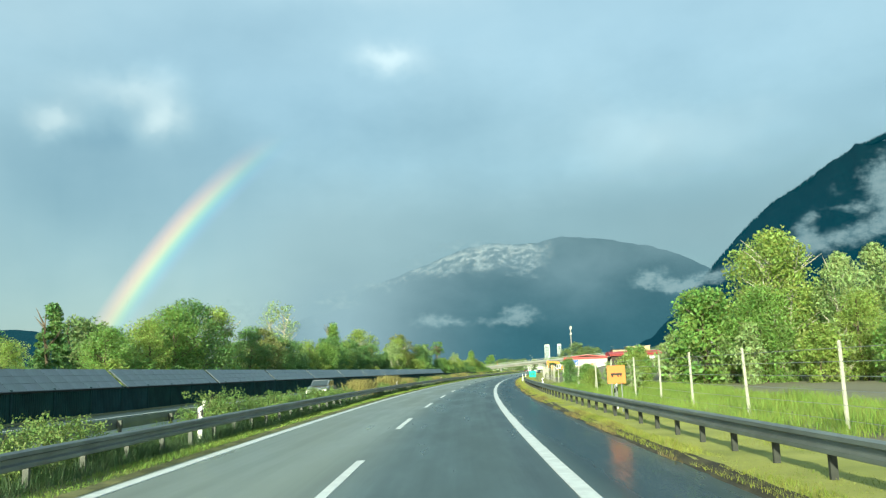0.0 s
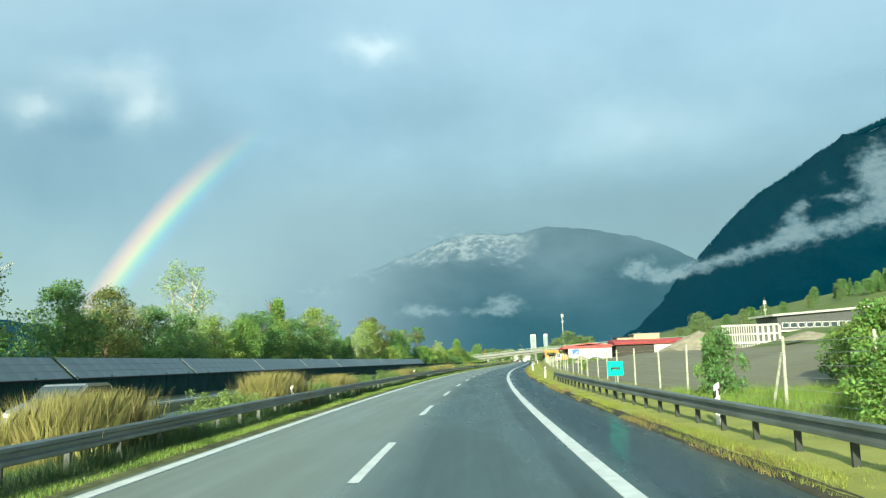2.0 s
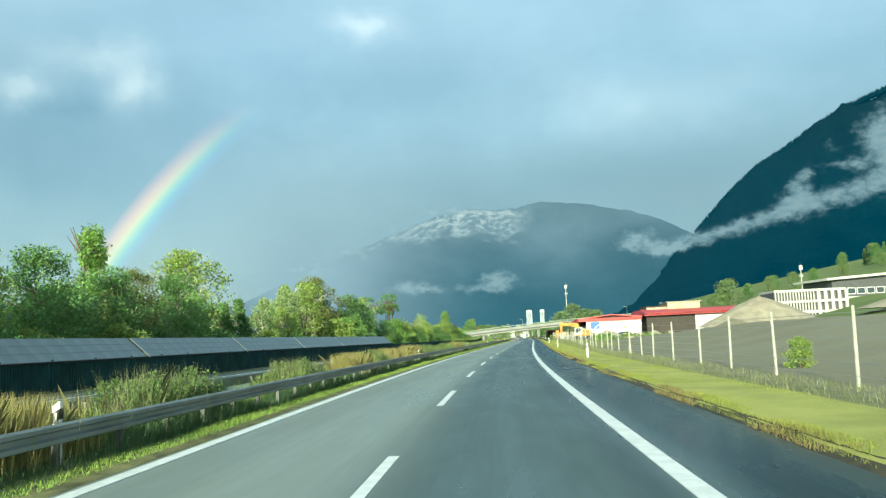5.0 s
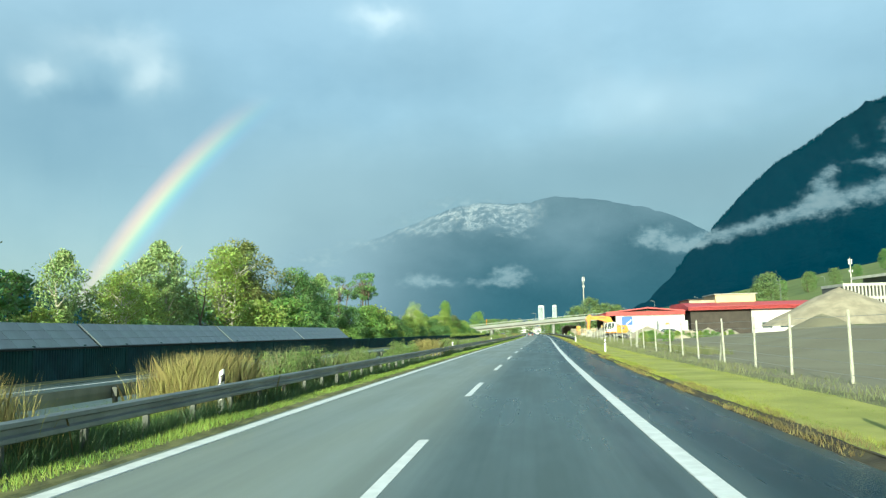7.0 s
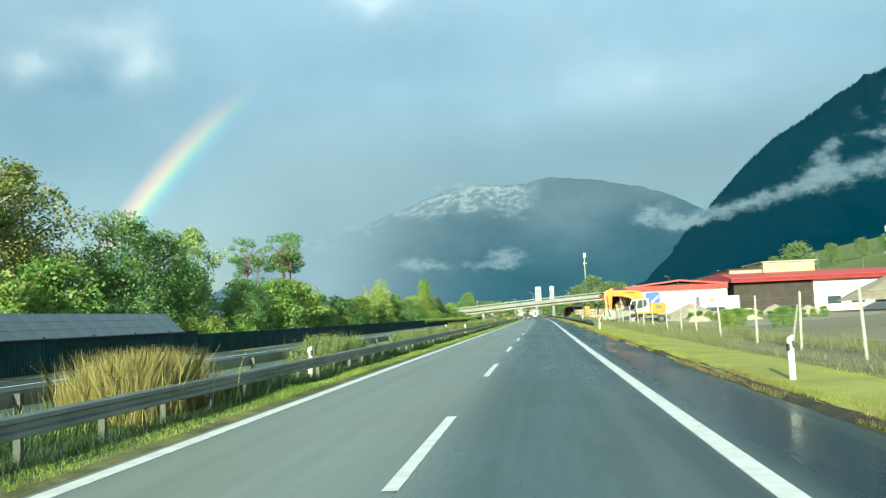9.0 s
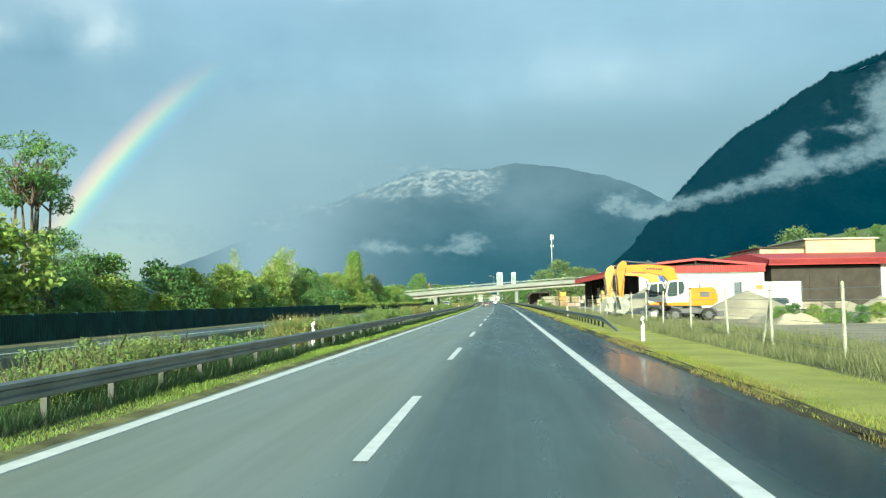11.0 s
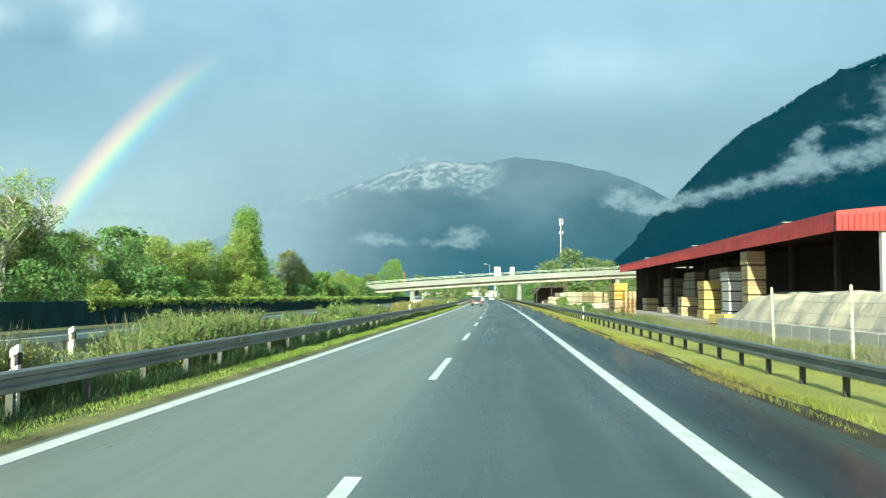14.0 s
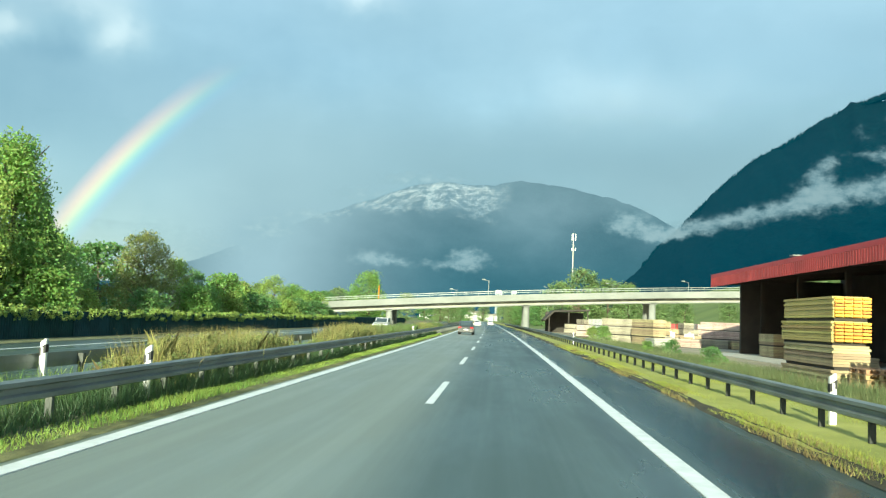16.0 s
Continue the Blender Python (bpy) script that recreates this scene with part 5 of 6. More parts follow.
    shrub_patch(words, s, ln, h * (0.97 if s < 290 else 1.06), lf, 100 + i, blades=bl)


def grass_strip(name, label, s0, s1, d0, d1, count, height, mat, seed, clump=None):
    rng = np.random.default_rng(seed)
    s, d = rng.uniform(s0, s1, count), d0 + (d1 - d0) * rng.uniform(0, 1, count)
    th, x, y = np.interp(s, S_AXIS, TH), np.interp(s, S_AXIS, RX), np.interp(s, S_AXIS, RY)
    keep = np.array([noise.noise(Vector((a * 0.25, b * 0.8, seed))) for a, b in zip(s, d)])
    if clump is not None:
        s, d, th, x, y, keep = (q[keep > clump] for q in (s, d, th, x, y, keep))
        count = len(s)
    hh = height * rng.uniform(0.4, 1.1, count) * (0.75 + 0.9 * np.clip(keep, -0.5, 0.8))
    p = np.stack([x + d * np.cos(th), y - d * np.sin(th), np.full(count, 0.02) + 0.07 * ((np.abs(d) > 4.8) | (d > 4.52))], 1)
    lean = rng.normal(0, 0.35, (count, 3)) * hh[:, None]
    lean[:, 2] = hh
    q = rng.uniform(0, math.pi, count)
    w = np.stack([np.cos(q), np.sin(q), 0 * q], 1) * (0.006 + 0.012 * hh)[:, None]
    v = np.stack([p - w, p + w, p + lean], 1).reshape(-1, 3)
    g = raw_mesh(name, v, np.arange(count * 3).reshape(-1, 3), mat)
    tagged(g, label, "grass", kind="stuff")


grass_strip("grass_verge_right", "short yellow-green grass on the verge", 0, 420, 4.75, 7.2, 230000, 0.050, BLADE, 1)
grass_strip("grass_edge_right", "ragged grass tufts along the asphalt edge", 0, 420, 4.34, 4.95, 110000, 0.11, BLADE, 2, -0.15)
grass_strip("grass_edge_dry", "dry tan grass clumps along the asphalt edge", 0, 420, 4.20, 4.75, 80000, 0.12, EDGESTRAW, 12, 0.05)
grass_strip("grass_fence", "rough grass along the fence foot", 20, 420, 7.0, 9.0, 36000, 0.26, REED, 3)
grass_strip("weeds_verge", "rough grey-green weeds between verge and fence", 236, 420, 7.3, 10.4, 90000, 0.46, REED, 35)
grass_strip("weeds_fence", "pale tall weeds before the depot yard", 300, 440, 9.0, 10.8, 36000, 0.42, REED, 33)
grass_strip("weeds_depot", "dense grey-green weeds between guardrail and depot yard", 352, 432, 7.1, 9.8, 60000, 0.55, BLADE_D, 37)
grass_strip("weeds_field", "rough weeds along the soil field", 205, 300, 9.4, 12.0, 14000, 0.6, REED, 34)
grass_strip("weeds_scrub", "rough green weeds between fence and scrub", 18, 80, 7.2, 15.0, 60000, 0.5, BLADE_G, 36)
grass_strip("grass_median", "green grass under the median guardrail", 0, 440, -6.25, -5.62, 150000, 0.12, BLADE_G, 4)
grass_strip("weeds_median", "dark green weeds under the guardrail with shade put into their colour", 0, 440, -7.7, -6.2, 230000, 0.42, DARKBLADE, 41)
grass_strip("grass_median_far", "rough grass in the central reservation", 0, 440, -9.2, -7.2, 120000, 0.48, BLADE_G, 5)


def ivy_crest():
    rng, pr = np.random.default_rng(9), random.Random(9)
    cen, rad = [], []
    for i in range(900):
        s = 352 + 130 * pr.random() ** 1.2
        cen.append(tuple(at(s, -21.85 + pr.uniform(-0.15, 0.2), 1.33 + pr.uniform(-0.35, 0.12) * (1 + noise.noise(Vector((s * 0.2, 0, 0)))))))
        rad.append(pr.uniform(0.1, 0.26))
    v, f = leaf_cloud(rng, cen, rad, 44, 0.058, 0.8)
    tagged(raw_mesh("ivy", v, f, LEAF_C), "ivy hanging over the crest of the barrier", "climbing plant", kind="stuff")


ivy_crest()


# ---- bridge over the road ----
def build_bridge():
    b = thing("bridge", "concrete road bridge with pale parapets crossing over", "bridge", kind="structure")
    def z(x):
        return 5.45 + 0.066 * x - 0.00026 * x * x            # underside of the parapet band
    xs = [-110 + 5 * i for i in range(53)]

    def band(name, y0, y1, z0, z1, mat, label=""):
        verts, faces = [], []
        for x in xs:
            h = z(x)
            verts += [(x, y0, h + z0), (x, y1, h + z0), (x, y1, h + z1), (x, y0, h + z1)]
        for i in range(len(xs) - 1):
            for j in range(4):
                p, q = 4 * i + j, 4 * i + (j + 1) % 4
                faces.append((p, q, q + 4, p + 4))
        faces += [(3, 2, 1, 0), tuple(4 * (len(xs) - 1) + j for j in range(4))]
        mesh_ob(name, verts, faces, mat, b, label)
    band("parapet", 515.0, 515.3, 0.0, 1.25, BRIDGECON, "pale concrete edge beam")
    band("parapet", 525.7, 526.0, 0.0, 1.25, BRIDGECON, "pale concrete edge beam")
    band("deck", 515.3, 525.7, 0.05, 0.55, CONCRETE)
    band("girder", 516.6, 517.6, -0.75, 0.05, CONCRETE)
    band("girder", 523.4, 524.4, -0.75, 0.05, CONCRETE)
    band("soffit_pipe", 516.2, 516.45, -0.95, -0.78, BRIDGECON)
    for y in (515.15, 525.85):
        band("handrail", y - 0.04, y + 0.04, 1.95, 2.05, STEEL)
    one = None
    for i in range(104):
        x = -108 + 2.4 * i
        for y in (515.15,):
            m = Matrix.Translation((x, y, z(x) + 1.24))
            if one is None:
                bm = bmesh.new()
                box(bm, -0.03, 0.03, -0.03, 0.03, 0, 0.75)
                one = part("baluster", bm, STEEL, b, m=m)
            else:
                share(one, m)
    for x in (-22.5, 4.6, 29.0, 54.0, -48.0):
        bm = bmesh.new()
        for y in (517.1, 523.9):
            tube(bm, (x, y, -0.4), (x, y, z(x) - 0.7), 0.72, 0.62, 14)
        box(bm, x - 0.75, x + 0.75, 516.2, 524.8, z(x) - 1.15, z(x) - 0.72, 0.08)
        part("pier", bm, BRIDGECON, b, smooth=False)
    # slip embankments at both ends
    for x0, x1 in ((-150, -62), (78, 170)):
        bm = bmesh.new()
        t0 = z(-62 if x0 < 0 else 78)
        prism(bm, [(506, -0.4), (515.4, t0), (525.6, t0), (535, -0.4)], x0, x1, "x")
        part("embankment", bm, MEADOW, b, "grassed bridge embankment")


build_bridge()
for s, d, h in ((760, -22, 11), (780, -32, 12), (800, -17, 10), (840, -30, 13), (700, 14, 10), (720, 22, 12), (745, 15, 11), (780, 20, 12), (820, 16, 12), (870, 18, 13), (860, -16, 12), (920, -12, 13), (930, 12, 13), (960, -2, 13)):
    plant("back" if h % 2 else "backd", at(s, d, -0.2), h, s * 7.0, 1.2)


def lamp_mast(name, label, x, y, z0, h, r, antennas=False, arms=0):
    t = thing(name, label, "mast", Matrix.Translation((x, y, z0)))
    bm = bmesh.new()
    tube(bm, (0, 0, -0.5), (0, 0, h), r, r * 0.55, 10)
    part("pole", bm, STEEL if not antennas else PALECON, t)
    if antennas:
        for k, (zz, hh) in enumerate(((h - 2.6, 2.3), (h - 2.6, 2.3), (h - 2.6, 2.3), (h - 6.2, 1.0), (h - 6.2, 1.0))):
            q = k * 2.1
            bm = bmesh.new()
            box(bm, 0.75 * math.cos(q) - 0.15, 0.75 * math.cos(q) + 0.15, 0.75 * math.sin(q) - 0.12, 0.75 * math.sin(q) + 0.12, zz, zz + hh, 0.04)
            part("antenna", bm, WHITE, t)
            bm = bmesh.new()
            tube(bm, (0, 0, zz + hh * 0.5), (0.75 * math.cos(q), 0.75 * math.sin(q), zz + hh * 0.5), 0.05)
            part("bracket", bm, STEEL, t)
        bm = bmesh.new()
        tube(bm, (0, 0, h), (0, 0, h + 1.6), 0.05, 0.02)
        part("lightning_rod", bm, STEEL, t)
    for k in range(arms):
        bm = bmesh.new()
        s = 1 if k else -1
        tube(bm, (0, 0, h - 0.1), (s * 1.1, 0, h + 0.15), 0.05, 0.04)
        box(bm, s * 1.1 - 0.35, s * 1.1 + 0.35, -0.15, 0.15, h + 0.1, h + 0.24, 0.03)
        part("lamp_head", bm, STEEL, t)
    return t


lamp_mast("antenna_mast", "tall white telecom mast with panel antennas", 24.2, 643.7, 0, 33.3, 0.33, True)
lamp_mast("antenna_mast", "slim white telecom mast on the hillside", 140.0, 546.0, 14.5, 17.0, 0.32, True)
for x, y, z0, h in ((22.0, 522.0, 6.5, 3.4), (37.0, 522.0, 7.3, 3.6), (-3.0, 523.0, 5.2, 4.6), (-9.5, 523.0, 5.0, 2.6), (13.5, 600, 0, 12), (46, 500, 0, 13), (58, 470, 0, 13), (96, 500, 8, 12), (88, 470, 6, 11), (120, 520, 11, 11)):
    lamp_mast("lamp_post", "slender grey street lamp post", x, y, z0, h, 0.09, arms=1)
bm = bmesh.new()
tube(bm, (0, 0, 0), (0, 0, 2.6), 0.11, 0.11)
part("bridge_marker_post", bm, YELLOW, m=Matrix.Translation((-24.6, 516.0, 5.0)))
tagged(bpy.data.objects["bridge_marker_post"], "yellow marker post on the bridge parapet", "post")

for x, w in ((6.0, 10.5), (30.0, 8.0)):                  # pair of far white towers
    t = thing("tower_block", "distant narrow white tower beyond the bridge", "tower", Matrix.Translation((x - 11, 1650, 0)), group="pair of white towers")
    bm = bmesh.new()
    box(bm, -w / 2, w / 2, -5, 5, -2, 48, 0.3)
    part("shaft", bm, TOWERWHITE, t)
    for k in range(5):
        bm = bmesh.new()
        box(bm, -w / 2 + 1.0 + 1.6 * k, -w / 2 + 1.7 + 1.6 * k, -5.12, -4.99, 2, 45)
        part("window_strip", bm, GLASS, t)
    bm = bmesh.new()
    box(bm, -w / 2 + 1, w / 2 - 1, -4, 4, 48, 48.8)
    part("roof_plant", bm, CONCRETE, t)


def village_house(x, y, w, d, h, rz, roof):
    t = thing("house", "distant white house with pitched roof beyond the bridge", "house", Matrix.Translation((x, y, 0)) @ Matrix.Rotation(radians(rz), 4, "Z"), "far village")
    bm = bmesh.new()
    box(bm, -w / 2, w / 2, -d / 2, d / 2, -1, h)
    part("wall", bm, RENDERWALL, t)
    bm = bmesh.new()
    prism(bm, [(-d / 2 - 0.6, h - 0.1), (0, h + d * 0.3), (d / 2 + 0.6, h - 0.1)], -w / 2 - 0.5, w / 2 + 0.5, "x")
    part("roof", bm, roof, t)
    one = None
    for k in range(int(w / 3)):
        for r in range(int(h / 3)):
            m = Matrix.Translation((-w / 2 + 1.8 + 3 * k, -d / 2 - 0.03, 1.2 + 2.9 * r))
            if one is None:
                bm = bmesh.new()
                box(bm, -0.55, 0.55, -0.04, 0.04, 0, 1.4)
                one = part("window", bm, GLASS, t, m=m)
            else:
                share(one, m)


_v = random.Random(12)
for i in range(22):
    village_house(-112 + 4.6 * i + _v.uniform(-2, 2), 1380 + _v.uniform(0, 260), _v.uniform(10, 16), _v.uniform(9, 11), _v.uniform(6, 10), _v.uniform(-25, 25), _v.choice((CONCRETE, MACHGREY, GREYTIMBER)))


# ---- builders' depot: red-roofed timber store ----
def ribbed(bm, x0, x1, z0, z1, y, depth=0.05, pitch=0.28):
    """Trapezoid sheet facing -y."""
    pts, x = [], x0
    while x < x1 - 0.01:
        pts += [(x, y), (x + pitch * 0.5, y), (x + pitch * 0.62, y + depth), (x + pitch * 0.88, y + depth)]
        x += pitch
    pts += [(x1, y), (x1, y + depth + 0.04), (x0, y + depth + 0.04)]
    prism(bm, pts, z0, z1, "z")


def build_store():
    A, B = Vector((15.3, 349.0, 0)), Vector((15.25, 417.4, 0))
    rot = math.atan2(-(B - A).x, (B - A).y)
    L, W = (B - A).length, 15.9
    t = thing("timber_store", "long open timber store with red sheet fascia and white gable wall", "warehouse", Matrix.Translation(A) @ Matrix.Rotation(rot, 4, "Z"))
    bm = bmesh.new()
    ribbed(bm, 0, L, 4.88, 5.78, 0)
    part("fascia", bm, RED, t, "ribbed red fascia", m=Matrix.Rotation(radians(90), 4, "Z") @ Matrix.Scale(-1, 4, (0, 1, 0)))
    bm = bmesh.new()
    ribbed(bm, -0.05, 1.9 + W, 4.88, 5.78, -0.06)
    part("gable_fascia", bm, RED, t)
    bm = bmesh.new()
    prism(bm, [(0.0, 5.80), (9.5, 6.75), (W + 2, 5.9), (W + 2, 5.6), (9.5, 6.45), (0.0, 5.55)], -0.05, L, "y")
    part("roof", bm, REDROOF, t, "low-pitched red roof")
    bm = bmesh.new()
    box(bm, 2.1, W + 1.8, 0.25, 0.55, -0.2, 4.95)
    part("gable_wall", bm, RENDERWALL, t, "white rendered wall")
    # Back and end walls, unseen and added dark to keep light out of the store.
    bm = bmesh.new()
    box(bm, 9.2, 9.45, 0.6, L - 0.4, -0.2, 6.42)
    part("back_wall", bm, DARKTIMBER, t)
    bm = bmesh.new()
    box(bm, 2.0, 9.2, L - 0.7, L - 0.4, -0.2, 5.5)
    part("end_wall", bm, DARKTIMBER, t)
    bm = bmesh.new()
    box(bm, -0.6, 22, 0.6, L - 0.2, -0.15, 0.07)
    part("floor_slab", bm, PALECON, t, "pale concrete floor slab")
    one = None
    for k in range(10):
        m = Matrix.Translation((3.4, 1.2 + k * (L - 2.4) / 9, 0))
        if one is None:
            bm = bmesh.new()
            box(bm, -0.14, 0.14, -0.14, 0.14, -0.2, 5.6, 0.02)
            one = part("column", bm, DARKTIMBER, t, m=m)
        else:
            share(one, m)
    one = None
    for k in range(10):
        m = Matrix.Translation((0, 1.2 + k * (L - 2.4) / 9, 0))
        if one is None:
            bm = bmesh.new()
            prism(bm, [(0.15, 5.2), (9.5, 6.1), (13, 5.8), (13, 5.5), (9.5, 5.75), (0.15, 4.92)], -0.1, 0.1, "y")
            one = part("rafter", bm, DARKTIMBER, t, m=m)
        else:
            share(one, m)
    # blue panel with a slanting white emblem on the gable
    bm = bmesh.new()
    box(bm, 3.4, 5.9, 0.17, 0.245, 2.7, 4.62, 0.01)
    s = part("sign_panel", bm, BLUE, t, "blue sign panel")
    for k in range(3):
        bm = bmesh.new()
        prism(bm, [(4.3 + 0.45 * k, 2.75 + 0.32 * k), (4.5 + 0.45 * k, 2.75 + 0.32 * k), (4.85 + 0.4 * k, 3.3 + 0.36 * k), (4.65 + 0.4 * k, 3.3 + 0.36 * k)], 0.155, 0.168, "y")
        part("emblem_bar", bm, WHITE, s)
    bm = bmesh.new()
    box(bm, 4.0, W + 1, 0.05, 0.24, 4.72, 4.84)
    part("door_track", bm, STEEL, t)
    for k in range(3):
        bm = bmesh.new()
        tube(bm, (0.8, 9 + 22 * k, 5.8), (0.8, 9 + 22 * k, 6.05), 0.06)
        box(bm, 0.5, 1.1, 8.7 + 22 * k, 9.3 + 22 * k, 6.02, 6.08)
        part("roof_vent", bm, STEEL, t)


build_store()


def build_shed():
    t = thing("workshop", "workshop with red fascia, beige upper storey and shaded opening built as dark front", "workshop", Matrix.Translation((34.9, 352, 0)))
    # Solid dark front stands in for the shaded open interior under the canopy.
    bm = bmesh.new()
    box(bm, 0, 13.5, 0.4, 26, -0.2, 5.6)
    part("front", bm, DARKTIMBER, t)
    bm = bmesh.new()
    ribbed(bm, -0.8, 29, 5.75, 6.5, -1.2)
    part("fascia", bm, RED, t)
    bm = bmesh.new()
    prism(bm, [(-1.2, 6.55), (8, 7.7), (27, 7.7), (27, 5.9), (-1.2, 5.9)], -0.8, 28.9, "x")
    part("roof", bm, REDROOF, t)
    bm = bmesh.new()
    box(bm, 13.7, 28.4, 0.2, 26, -0.2, 5.8)
    part("white_wall", bm, RENDERWALL, t)
    bm = bmesh.new()
    box(bm, 7.6, 17.0, 9, 24, 6.0, 9.6, 0.05)
    part("upper_storey", bm, BEIGE, t, "beige clad upper storey")
    bm = bmesh.new()
    box(bm, 7.2, 17.4, 8.6, 24.4, 9.6, 9.82)
    part("upper_roof", bm, CONCRETE, t)
    bm = bmesh.new()
    box(bm, 1.4, 7.5, 9.4, 24, 6.0, 8.5, 0.05)
    part("side_storey", bm, GREYTIMBER, t, "grey-brown clad lower annex")
    bm = bmesh.new()
    box(bm, 1.0, 7.55, 9.0, 24.2, 8.5, 8.7)
    part("upper_roof", bm, DARKTIMBER, t)
    # Panels added in the same dark tone to draw the shaded opening.
    for k in range(3):
        bm = bmesh.new()
        box(bm, 1.2 + 3.6 * k, 4.4 + 3.6 * k, 0.3, 0.42, 0.1, 4.4)
        part("roller_door", bm, DARKTIMBER, t)
    for k in range(3):
        bm = bmesh.new()
        box(bm, 15.80 + 4 * k, 18.40 + 4 * k, 0.1, 0.24, 1.2, 2.8)
        w = part("window", bm, WHITE, t)
        bm = bmesh.new()
        box(bm, 15.92 + 4 * k, 18.28 + 4 * k, 0.08, 0.1, 1.32, 2.68)
        part("pane", bm, GLASS, w)


build_shed()


def build_frame_hall():
    """Concrete frame building with rows of openings."""
    t = thing("office_block", "pale concrete office block with rows of square openings", "building", Matrix.Translation((79, 380, 3.2)) @ Matrix.Rotation(radians(4), 4, "Z"))
    bm = bmesh.new()
    box(bm, 0, 22, 1.2, 14, -2, 8.7)
    part("core", bm, MACHGREY, t)
    for z in (1.6, 4.9, 8.4):
        bm = bmesh.new()
        box(bm, -0.2, 22.2, 0, 14.2, z, z + 0.75)
        part("slab", bm, PALECON, t)
    one = None
    for k in range(16):
        x = k * 0.92 if k < 14 else 0
        if k >= 14:
            continue
        m = Matrix.Translation((x, 0, 0))
        if one is None:
            bm = bmesh.new()
            box(bm, 0, 0.38, 0.05, 0.6, -2, 8.5)
            one = part("fin", bm, PALECON, t, m=m)
        else:
            share(one, m)
    for k in range(5):
        bm = bmesh.new()
        box(bm, 13.2 + 2.15 * k, 14.2 + 2.15 * k, 0.03, 0.8, -2, 8.6)
        part("pillar", bm, PALECON, t)
    h = thing("sports_hall", "long low hall with flat grey roof and glazed band", "hall", Matrix.Translation((113, 432, 8.5)) @ Matrix.Rotation(radians(10), 4, "Z"))
    bm = bmesh.new()
    prism(bm, [(-1, 8.6), (60, 11.8), (60, 12.8), (-1, 9.5)], -2, 24, "y")
    part("roof", bm, PALECON, h)
    bm = bmesh.new()
    prism(bm, [(2, -6), (58, -6), (58, 11.6), (2, 8.7)], 0.3, 22, "y")
    part("wall", bm, MACHGREY, h)
    for k in range(14):
        bm = bmesh.new()
        box(bm, 4 + 3.8 * k, 7.2 + 3.8 * k, 0.15, 0.32, 3.2, 5.6)
        w = part("window", bm, WHITE, h)
        bm = bmesh.new()
        box(bm, 4.2 + 3.8 * k, 7.0 + 3.8 * k, 0.1, 0.15, 3.4, 5.4)
        part("pane", bm, GLASS, w)
    bm = bmesh.new()
    box(bm, 0, 60, -3, 0.2, 1.4, 2.2)
    part("terrace", bm, PALECON, h)


build_frame_hall()


def heap(name, label, x, y, z, rx, ry, h, mat, seed):
    verts, faces, n, m = [], [], 26, 10
    for j in range(m + 1):
        f = j / m
        for i in range(n):
            q = 2 * math.pi * i / n
            k = 1 + 0.18 * noise.noise(Vector((math.cos(q) * 1.2, math.sin(q) * 1.2, seed)))
            r = f * k
            hh = h * (1 - f) ** 0.95 * (1 + 0.08 * noise.noise(Vector((math.cos(q) * 2, math.sin(q) * 2, f * 4 + seed)))) - 0.3 * f
            if f < 0.25:
                hh -= h * 0.25 * (0.25 - f)
            verts.append((x + rx * r * math.cos(q), y + ry * r * math.sin(q), z + hh))
    for j in range(m):
        for i in range(n):
            a, b = j * n + i, j * n + (i + 1) % n
            faces.append((a, b, b + n, a + n))
    tagged(mesh_ob(name, verts, faces, mat, smooth=True), label, "heap")


heap("mound", "tall grey gravel heap behind the field", 61, 330, 2.0, 16, 14, 7.6, GRAVEL, 1)
heap("mound", "pale sand heap beside the excavators", 14.5, 322, 0, 6.0, 6.5, 3.3, PALESAND, 2)
heap("mound", "low pale sand heap in the yard", 12.4, 331, 0, 4.0, 6.0, 2.0, PALESAND, 3)
heap("mound", "low gravel heap by the fence", 20, 312, 0, 5.0, 6.0, 2.4, PALESAND, 4)
heap("mound", "small gravel heap near the office block", 96, 330, 5.0, 12, 9, 3.0, GRAVEL, 5)
heap("mound", "dark soil heap by the fence", 45, 292, 1.0, 6, 7, 2.6, SOIL, 6)


# ---- excavators ----
def wheel(parent, x, y, r, w):
    bm = bmesh.new()
    tube(bm, (x, y - w / 2, r), (x, y + w / 2, r), r, r, 20)
    t = part("wheel", bm, RUBBER, parent)
    bm = bmesh.new()
    tube(bm, (x, y - w / 2 - 0.015, r), (x, y + w / 2 + 0.015, r), r * 0.55, r * 0.55, 16)
    part("rim", bm, MACHGREY if r > 0.4 else STEEL, t)
    return t


def excavator(m, group):
    """Wheeled excavator; the boom reaches towards -x."""
    t = thing("excavator", "yellow wheeled excavator with white cab and raised boom", "excavator", m, group)
    bm = bmesh.new()
    box(bm, -1.7, 1.7, -0.9, 0.9, 0.62, 1.0, 0.05)
    box(bm, -2.3, -1.6, -1.2, 1.2, 0.35, 0.62, 0.03)
    box(bm, 1.6, 2.2, -1.2, 1.2, 0.35, 0.75, 0.03)
    tube(bm, (0, 0, 0.98), (0, 0, 1.22), 0.72, 0.72, 20)
    part("undercarriage", bm, MACHGREY, t)
    for x in (-1.6, 1.0):
        for y in (-0.95, 0.95):
            wheel(t, x, y, 0.52, 0.52)
    bm = bmesh.new()
    prism(bm, [(-2.2, 1.22), (1.4, 1.22), (1.68, 1.5), (1.66, 2.4), (1.4, 2.68), (-0.3, 2.62), (-0.5, 1.55), (-2.2, 1.5)], -1.2, 1.2, "y", 0.06)
    part("engine_house", bm, YELLOW, t)
    bm = bmesh.new()
